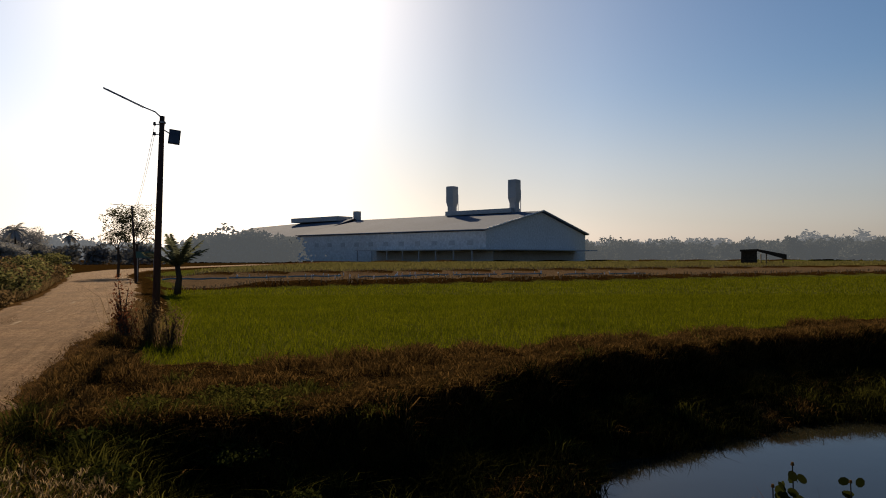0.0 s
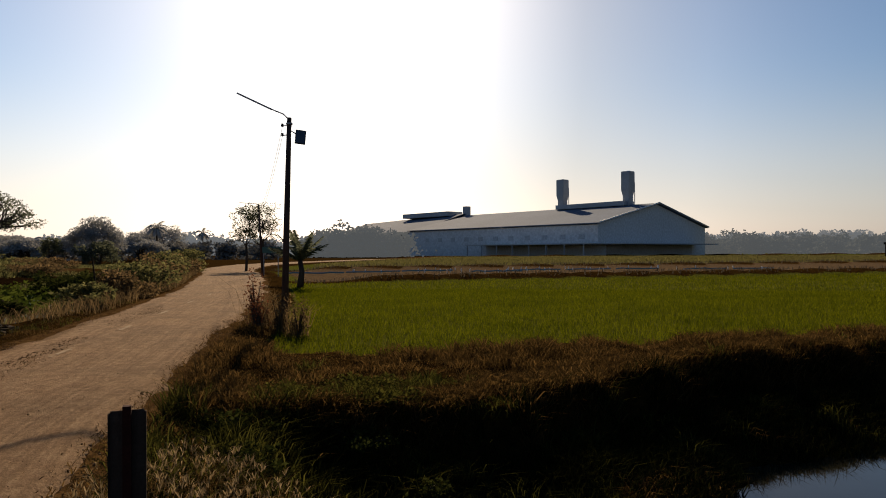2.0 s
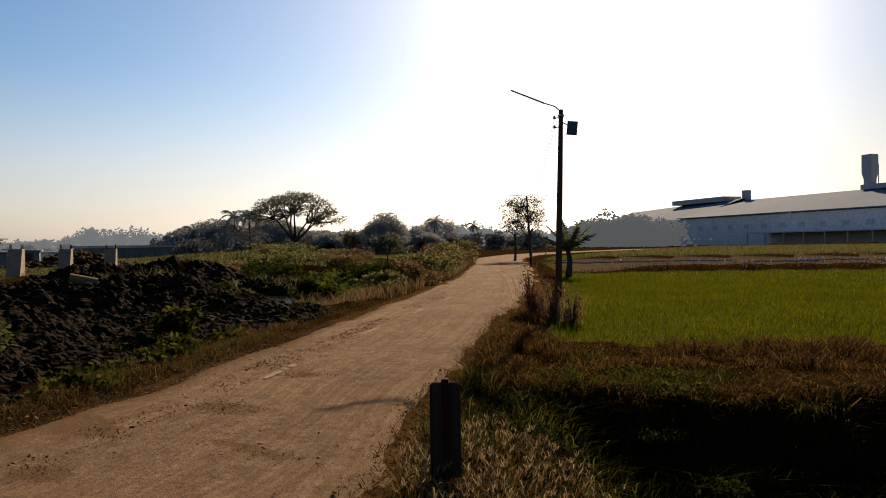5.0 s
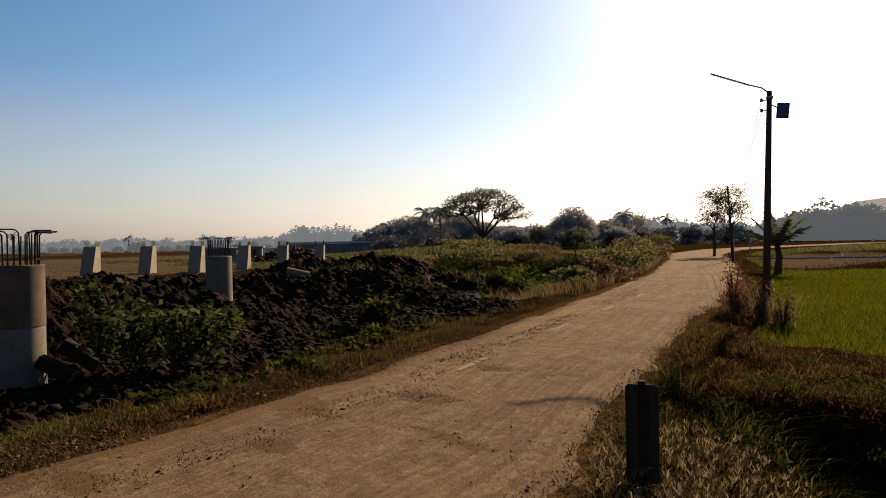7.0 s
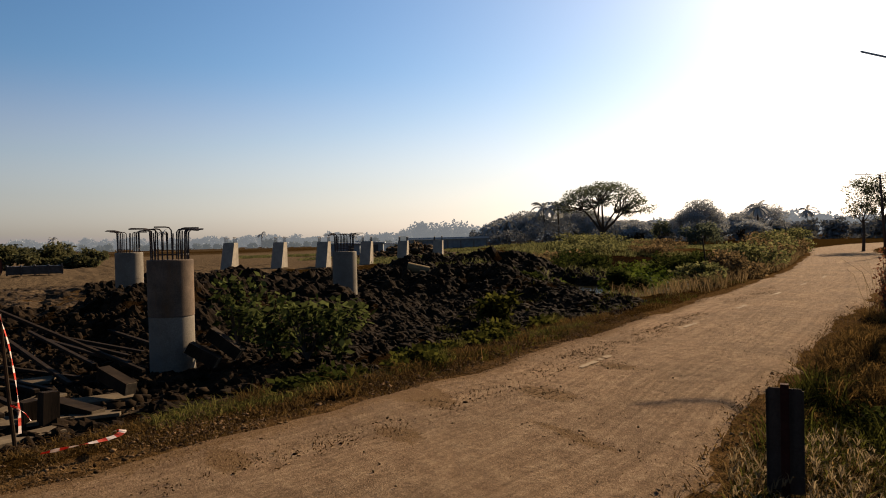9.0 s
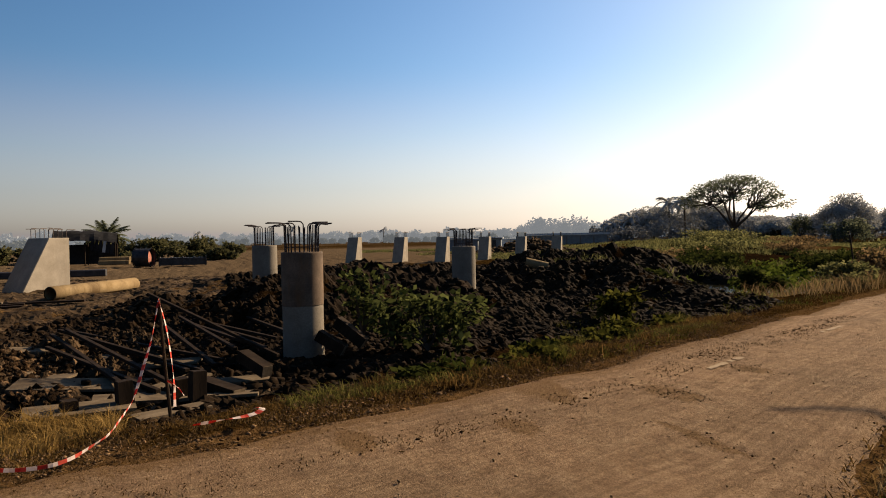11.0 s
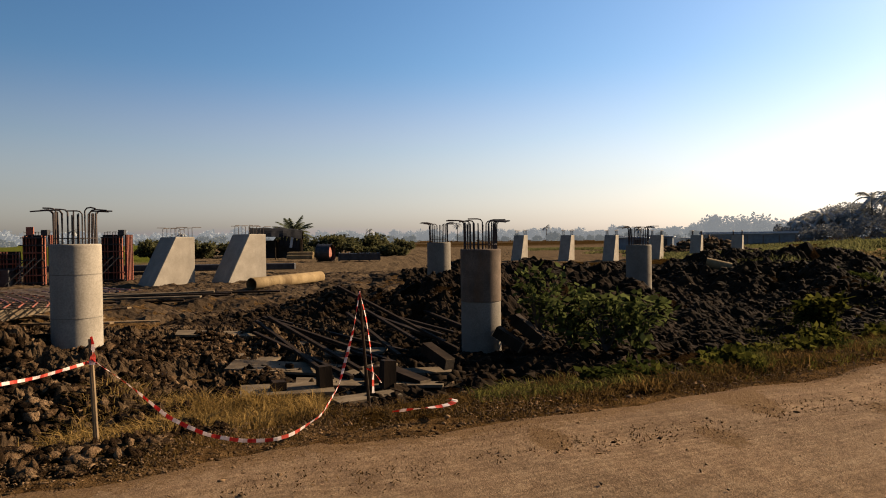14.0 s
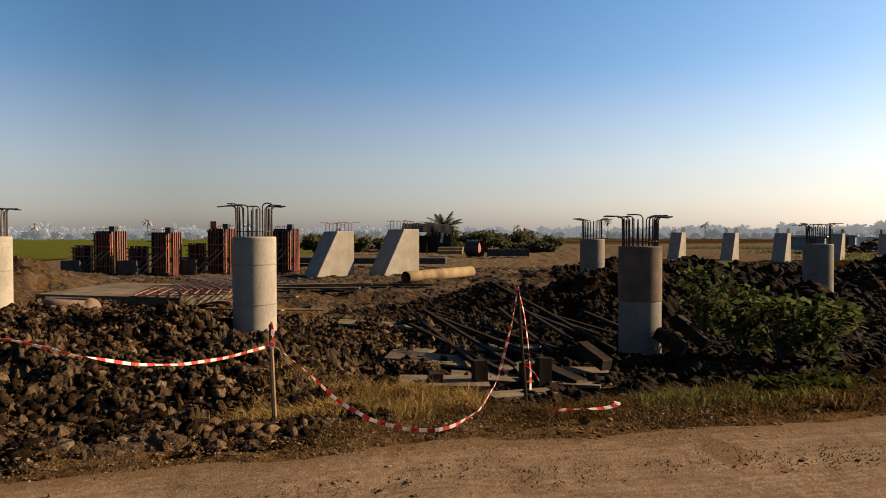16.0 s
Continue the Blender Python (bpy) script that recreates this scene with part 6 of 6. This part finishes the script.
# round-leaved plants at the near shore
for i, (x, y, h) in enumerate(((2.05, 4.15, 1.34), (2.2, 4.2, 1.45), (1.95, 4.2, 1.28), (2.75, 4.5, 1.25))):
    r = np.random.default_rng(190 + i)
    z0 = land_z(x, y)
    ob = thing("shore_plant", (x, y, z0), "round-leaved plant on the near shore of the canal", "plant", "shore plants")
    tips = [(r.uniform(-0.09, 0.09), r.uniform(-0.09, 0.09), h * r.uniform(0.8, 1.0) - 0.18 + 0.06 * k) for k in range(4)]
    part("stem", Mesh().tube([(0, 0, 0), (0.02, 0, h * 0.5), (0, 0, h)], [0.008, 0.006, 0.004], 5), M_BARK, ob)
    m = Mesh()
    for tx, ty, tz in tips:
        for k in range(4):
            a = r.uniform(0, 6.28)
            cx, cy, cz = tx + 0.05 * math.cos(a), ty + 0.05 * math.sin(a), tz + r.uniform(-0.05, 0.05)
            n_ = Vector(r.normal(size=3)).normalized()
            s_ = n_.orthogonal().normalized()
            t_ = n_.cross(s_)
            m.add([Vector((cx, cy, cz)) + (s_ * math.cos(j * 0.785) + t_ * math.sin(j * 0.785)) * 0.035 for j in range(8)], [tuple(range(8))])
    part("leaves", m, M_WEED, ob)
    part("seed_head", Mesh().tube([(0, 0, h), (0, 0, h + 0.02)], [0.012, 0.008], 6), M_STRAW, ob)


# ---- building-site background ----
M_HEDGE = leafy("olive_hedge_leaf", (0.0379, 0.0389, 0.0166), (0.0901, 0.085, 0.0403), 0.35, 0.8, 0.5)
palm((-70.2, -6.8, 0), 2.2, 200, "young dark palm behind the tarpaulin shelter", 30, 2.3, M_LEAF, droop=0.5)
for i, (x, y, s, h) in enumerate(((-60.5, -17.5, 1.8, 1.3), (-62, -14.5, 1.8, 1.2), (-65, -11.5, 1.8, 1.2), (-64.5, -3.4, 2.6, 1.6), (-64.4, 0.2, 2.6, 1.7), (-66, -7, 2.2, 1.8), (-63, 3.2, 1.6, 1.2))):
    bush((x, y, 0), (s, s, h), 210 + i, "dense olive-green bush behind the building site", M_HEDGE, 3600, 0.30, "bushes behind the site")


def shelter():
    ob = thing("tarpaulin_shelter", (-56.1, -6.9, 0), "low shelter draped with black and grey tarpaulin", "shelter", turn=92)
    m = Mesh()
    n = 14
    for i in range(n):
        for j in range(10):
            q = []
            for a, b in ((i, j), (i + 1, j), (i + 1, j + 1), (i, j + 1)):
                x = -2.1 + 4.2 * a / n
                y = -1.3 + 2.6 * b / 10
                arch = 1.0 - ((y) / 1.5) ** 2 * 0.7 - 0.25 * max(0, x - 0.6) ** 1.3 * 0.4
                q.append((x, y, 1.15 + 1.45 * arch + 0.10 * noise.noise(Vector((x * 1.6, y * 1.6, 0)))))
            m.add(q, [(0, 1, 2, 3)])
    part("cover", m, M_TARP, ob, "sagging black tarpaulin", True)
    for k in range(6):
        part("side_sheet", Mesh().box((0.5 + 0.26 * k, -1.32 - 0.02 * (k % 2), 1.55 - 0.06 * k), (0.2, 0.02, 0.85), tilt=8), M_TARP_PALE if k == 3 else M_TARP, ob)
    for x in (-2.0, 0.0, 2.0):
        for y in (-1.25, 1.25):
            part("post", Mesh().tube([(x, y, 0), (x, y, 1.7)], 0.05, 6), M_WOOD_DARK, ob)
    part("back_sheet", Mesh().box((0, 1.3, 0.8), (4.2, 0.03, 1.5)), M_TARP, ob)


shelter()


def long_shed():
    a, b = Vector((-83.5, 45.6, 0)), Vector((-77.6, 54.9, 0))
    d = b - a
    ob = thing("long_shed", (a + b) / 2, "long low grey shed with a flat roof", "shed", turn=math.degrees(math.atan2(d.y, d.x)))
    L = d.length
    part("wall", Mesh().box((0, 0, 0.85), (L, 3.0, 1.7)), M_CANOPY, ob)
    part("roof", Mesh().box((0, 0, 1.85), (L + 0.6, 3.6, 0.26)), M_STACK, ob)
    for k in range(7):
        part("post", Mesh().box((-L / 2 + L * k / 6, -1.55, 0.75), (0.16, 0.1, 1.5)), M_CONCRETE, ob)
    for k, (x, y, w, h) in enumerate(((-77, 36.4, 3.2, 1.5), (-79, 40.6, 2.6, 1.2), (-74, 31.6, 3.6, 1.4))):
        ob = thing("site_hut", (x, y, 0), "small low site hut with a sheet roof", "hut", "site huts", 60)
        part("wall", Mesh().box((0, 0, h / 2), (w, 2.0, h)), M_WALL if k == 1 else M_CANOPY, ob)
        part("roof", Mesh().box((0, 0, h + 0.08), (w + 0.5, 2.5, 0.12), tilt=3), M_STACK, ob)
        part("door", Mesh().box((w * 0.2, -1.02, h * 0.42), (0.7, 0.04, h * 0.8)), M_DARK_STEEL, ob)


long_shed()
# heap of pale spoil by the far piers
x, y, r = scatter(900, -60, -50, 24, 36, 230)
s = 0.1 + 0.25 * r.random(900)
hz = 1.3 * np.exp(-(((x + 55) / 2.6) ** 2 + ((y - 30) / 3.4) ** 2))
clods("spoil_heap", x, y, hz - 0.1, s, r, M_CLOD, "pale heap of spoil near the far piers")


# ---- the factory ----
def factory():
    ob = thing("factory", (34, 230, -0.3), "large hazy factory hall with a low gable and two stacks", "factory", turn=math.degrees(math.atan2(58, -71)))
    # its own frame: x runs along the ridge away from the gable, y across it
    L, W, E, R = 92.0, 33.0, 10.6, 17.8
    m = Mesh()
    for s in (-1, 1):
        a = [(-1.0, 0, R + 0.1), (L, 0, R + 0.1), (L, s * (W + 0.8), E - 0.1), (-1.0, s * (W + 0.8), E - 0.1)]
        m.add(a + [(p[0], p[1], p[2] - 0.35) for p in a], [(0, 1, 2, 3), (7, 6, 5, 4), (0, 3, 7, 4), (3, 2, 6, 7), (1, 5, 6, 2), (0, 4, 5, 1)])
    part("roof", m, M_ROOF, ob, "blue-grey sheet roof")
    for x in (0.0, L - 0.4):
        m = Mesh()
        pr = [(x, -W, 0), (x, W, 0), (x, W, E - 0.5), (x, 0, R - 0.35), (x, -W, E - 0.5)]
        m.add(pr + [(p[0] + 0.4, p[1], p[2]) for p in pr], [(0, 1, 2, 3, 4), (9, 8, 7, 6, 5)] + [(i, (i + 1) % 5, 5 + (i + 1) % 5, 5 + i) for i in range(5)])
        part("gable_wall", m, M_WALL, ob, "pale sheet gable wall")
    for s in (-1, 1):
        part("side_wall", Mesh().box((L / 2, s * (W - 0.2), E / 2 - 0.3), (L - 0.8, 0.4, E - 0.6)), M_WALL, ob)
    for k in range(11):
        for s in (1,):
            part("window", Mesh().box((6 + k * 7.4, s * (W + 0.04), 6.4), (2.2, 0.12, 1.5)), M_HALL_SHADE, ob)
    # left edge board whitened as the one in the sun, right one left grey
    part("barge_board", Mesh().tube([(-1.1, 0, R + 0.15), (-1.1, W + 0.8, E - 0.05)], 0.28, 5), M_WHITE, ob, "edge board of the gable, whitened for the sun on it")
    part("barge_board", Mesh().tube([(-1.1, 0, R + 0.15), (-1.1, -W - 0.8, E - 0.05)], 0.28, 5), M_STACK, ob)
    # lean-to along the side and the front; the grey panels beneath stand for shade
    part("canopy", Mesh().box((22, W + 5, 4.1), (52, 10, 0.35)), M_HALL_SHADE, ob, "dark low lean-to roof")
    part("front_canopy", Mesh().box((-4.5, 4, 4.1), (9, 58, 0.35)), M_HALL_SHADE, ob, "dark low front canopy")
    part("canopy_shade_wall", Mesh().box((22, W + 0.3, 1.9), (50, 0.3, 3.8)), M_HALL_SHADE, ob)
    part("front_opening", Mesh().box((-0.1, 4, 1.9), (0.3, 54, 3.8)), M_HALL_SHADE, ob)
    for k in range(8):
        part("canopy_post", Mesh().box((-2 + k * 7, W + 9.8, 2), (0.3, 0.3, 4)), M_STACK, ob)
    # raised ridge and stacks
    part("ridge_monitor", Mesh().box((25.5, 0, R + 0.6), (30, 6, 1.6)), M_STACK, ob)
    for x, h in ((11.0, 29.5), (39.5, 29.0)):
        st = Mesh()
        prof = [(R - 1, 1.9), (R + 3.2, 1.9), (R + 5.2, 2.5), (h - 0.3, 2.5), (h, 2.3)]
        vs = [(x + sx * r * 0.66, sy * r * 0.66, z) for z, r in prof for sx, sy in ((-1, -1), (1, -1), (1, 1), (-1, 1))]
        fs = [(4 * i + k, 4 * i + (k + 1) % 4, 4 * i + 4 + (k + 1) % 4, 4 * i + 4 + k) for i in range(4) for k in range(4)] + [(16, 17, 18, 19)]
        st.add(vs, fs)
        stack = part("chimney", st, M_STACK, ob, "square grey stack that widens upwards")
        part("ladder", Mesh().box((x - 1.55, -1.75, R + 4.0), (0.2, 0.2, 8)), M_STACK, stack)
    # the far wing
    part("far_wing", Mesh().box((L + 30, 2, 5.5), (58, 46, 11)), M_ROOF, ob)
    m = Mesh()
    for s in (-1, 1):
        a = [(L, 2, 18.6), (L + 74, 2, 16.6), (L + 74, 2 + s * 28, 8.5), (L, 2 + s * 28, 10)]
        m.add(a + [(p[0], p[1], p[2] - 0.35) for p in a], [(0, 1, 2, 3), (7, 6, 5, 4), (0, 3, 7, 4), (3, 2, 6, 7), (1, 5, 6, 2), (0, 4, 5, 1)])
    part("far_wing_roof", m, M_ROOF, ob)
    part("far_monitor", Mesh().box((L + 22, 2, 18.7), (32, 9, 2.0)), M_STACK, ob)
    part("vent", Mesh().box((L + 0.5, 0, 19.5), (2.4, 2.4, 4.5)), M_STACK, ob)


factory()


def field_hut():
    ob = thing("field_hut", (65.3, 135.1, 0.1), "dark thatched field hut on thin posts", "hut", turn=-25)
    part("thatched_wall", Mesh().box((-2.6, 0, 1.45), (3.0, 3.0, 2.7), taper=0.97), M_THATCH, ob)
    m = Mesh()
    m.add([(-4.3, -2, 2.9), (-1.0, -2, 3.0), (4.2, -2, 1.9), (4.2, 2, 1.9), (-1.0, 2, 3.0), (-4.3, 2, 2.9), (-4.3, -2, 2.5), (-1.0, -2, 2.55), (4.2, -2, 0.9), (4.2, 2, 0.9), (-1.0, 2, 2.55), (-4.3, 2, 2.5)],
          [(0, 1, 4, 5), (1, 2, 3, 4), (11, 10, 7, 6), (10, 9, 8, 7), (0, 6, 7, 1), (1, 7, 8, 2), (2, 8, 9, 3), (3, 9, 10, 4), (4, 10, 11, 5), (5, 11, 6, 0)])
    part("thatched_roof", m, M_THATCH, ob)
    for x in (-0.4, 0.6, 3.6):
        for y in (-1.6, 1.6):
            part("post", Mesh().tube([(x, y, 0), (x, y, 2.0)], 0.08, 6), M_WOOD, ob)


field_hut()


# nets, and white pegs in place of egrets, on the bare strip between the dykes
def strip_things():
    rng = random.Random(17)
    u = Vector((0.898, 0.44, 0))
    n = Vector((CANAL_N[0], CANAL_N[1], 0))
    c = Vector((CANAL_AT[0], CANAL_AT[1], 0))
    for k in range(9):
        a = -2 + k * 5.2
        p = c + u * a + n * (50 + rng.uniform(-3, 3))
        pts = [p + u * (0.6 * i) + Vector((0, 0, 0.12 + 0.14 * abs(noise.noise(Vector((k * 7 + i * 0.6, 0, 0)))))) for i in range(9)]
        ob = part("blue_net", Mesh().tube([(q.x, q.y, q.z + PADDY_Z) for q in pts], 0.06, 6), M_NET)
        tagged(ob, "rolled blue netting lying on the bare strip", "net", "rolled nets")
    base = None
    for k in range(46):
        p = c + u * rng.uniform(4, 46) + n * rng.uniform(46, 58)
        if base is None:
            m = Mesh().tube([(0, 0, -0.1), (0, 0, 0.2), (0.02, 0, 0.3)], [0.035, 0.055, 0.02], 6)
            base = tagged(part("egret_peg", m, M_WHITE), "small white peg standing in for an egret in the bare field", "peg", "white pegs")
            base.matrix_basis = pose(p.x, p.y, PADDY_Z, 0, 0, 0)
        else:
            copy_thing(base, pose(p.x, p.y, PADDY_Z, rng.uniform(-8, 8), rng.uniform(-8, 8), rng.uniform(0, 360)))


strip_things()


# ---- far woods round the horizon ----
def far_woods(name, b0, b1, dist, count, low, high, seed, mat, leaf_size, label):
    """Rows of crowns along an arc; bearings in degrees to the left of +y."""
    rng = np.random.default_rng(seed)
    pts = []
    for i in range(count):
        b = radians(b0 + (b1 - b0) * (i + rng.uniform(-0.4, 0.4)) / count)
        r = dist * rng.uniform(0.93, 1.12)
        h = rng.uniform(low, high) * (1.25 if rng.random() < 0.12 else 1.0)
        w = h * rng.uniform(0.6, 1.1)
        c = (-math.sin(b) * r, math.cos(b) * r, h * 0.5)
        for k in range(6):
            o = rng.normal(size=3).clip(-1.3, 1.3) * np.array([w * 0.35, w * 0.35, h * 0.14])
            pts.append(clump_points(rng, np.array(c) + o, (w * 0.34, w * 0.34, h * 0.27), 90))
        pts.append(np.array(c) * (1, 1, 0) + rng.normal(size=(60, 3)) * (w * 0.6, w * 0.6, h * 0.22))
    p = np.concatenate(pts)
    p[:, 2] = np.abs(p[:, 2])
    far = name.startswith("backdrop")
    return tagged(new(name, quad_mesh(name, leaf_cards(p, leaf_size, rng), mat)), label, "backdrop" if far else "woods", kind="structure" if far else "stuff")


# grey leaf tones hold the haze; in M_FAR and M_FAR_NEAR a weak emission adds to it
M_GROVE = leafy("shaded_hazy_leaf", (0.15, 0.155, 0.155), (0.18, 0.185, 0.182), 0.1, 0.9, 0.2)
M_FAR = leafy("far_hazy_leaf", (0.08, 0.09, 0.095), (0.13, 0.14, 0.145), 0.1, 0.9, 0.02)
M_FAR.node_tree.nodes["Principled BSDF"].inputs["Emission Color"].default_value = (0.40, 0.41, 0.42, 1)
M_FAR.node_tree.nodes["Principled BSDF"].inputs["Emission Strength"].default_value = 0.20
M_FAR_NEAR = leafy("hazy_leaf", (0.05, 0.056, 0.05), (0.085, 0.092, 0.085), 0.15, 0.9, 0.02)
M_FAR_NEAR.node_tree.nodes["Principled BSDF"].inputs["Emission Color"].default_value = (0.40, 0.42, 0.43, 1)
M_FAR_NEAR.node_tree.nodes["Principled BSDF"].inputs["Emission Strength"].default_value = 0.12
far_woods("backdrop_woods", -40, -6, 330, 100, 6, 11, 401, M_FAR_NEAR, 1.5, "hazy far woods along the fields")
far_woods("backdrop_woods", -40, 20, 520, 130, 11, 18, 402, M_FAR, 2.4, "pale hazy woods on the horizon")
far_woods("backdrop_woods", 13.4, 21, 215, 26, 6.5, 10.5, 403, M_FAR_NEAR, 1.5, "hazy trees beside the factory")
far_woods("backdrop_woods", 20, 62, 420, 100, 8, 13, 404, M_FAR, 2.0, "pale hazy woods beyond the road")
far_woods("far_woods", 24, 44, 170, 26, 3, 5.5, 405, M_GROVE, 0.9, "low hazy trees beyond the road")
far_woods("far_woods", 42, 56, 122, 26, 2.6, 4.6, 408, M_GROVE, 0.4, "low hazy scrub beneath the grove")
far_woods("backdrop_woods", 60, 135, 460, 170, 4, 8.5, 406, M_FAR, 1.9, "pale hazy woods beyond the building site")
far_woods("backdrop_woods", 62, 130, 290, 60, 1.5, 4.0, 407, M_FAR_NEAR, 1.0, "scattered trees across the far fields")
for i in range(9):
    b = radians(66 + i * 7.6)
    palm((-math.sin(b) * 300, math.cos(b) * 300, 0), 4.5 + (i * 37 % 5) * 0.7, 420 + i, "small far palm on the horizon", 14, 2.6, M_LEAF_HAZED, "far palms")
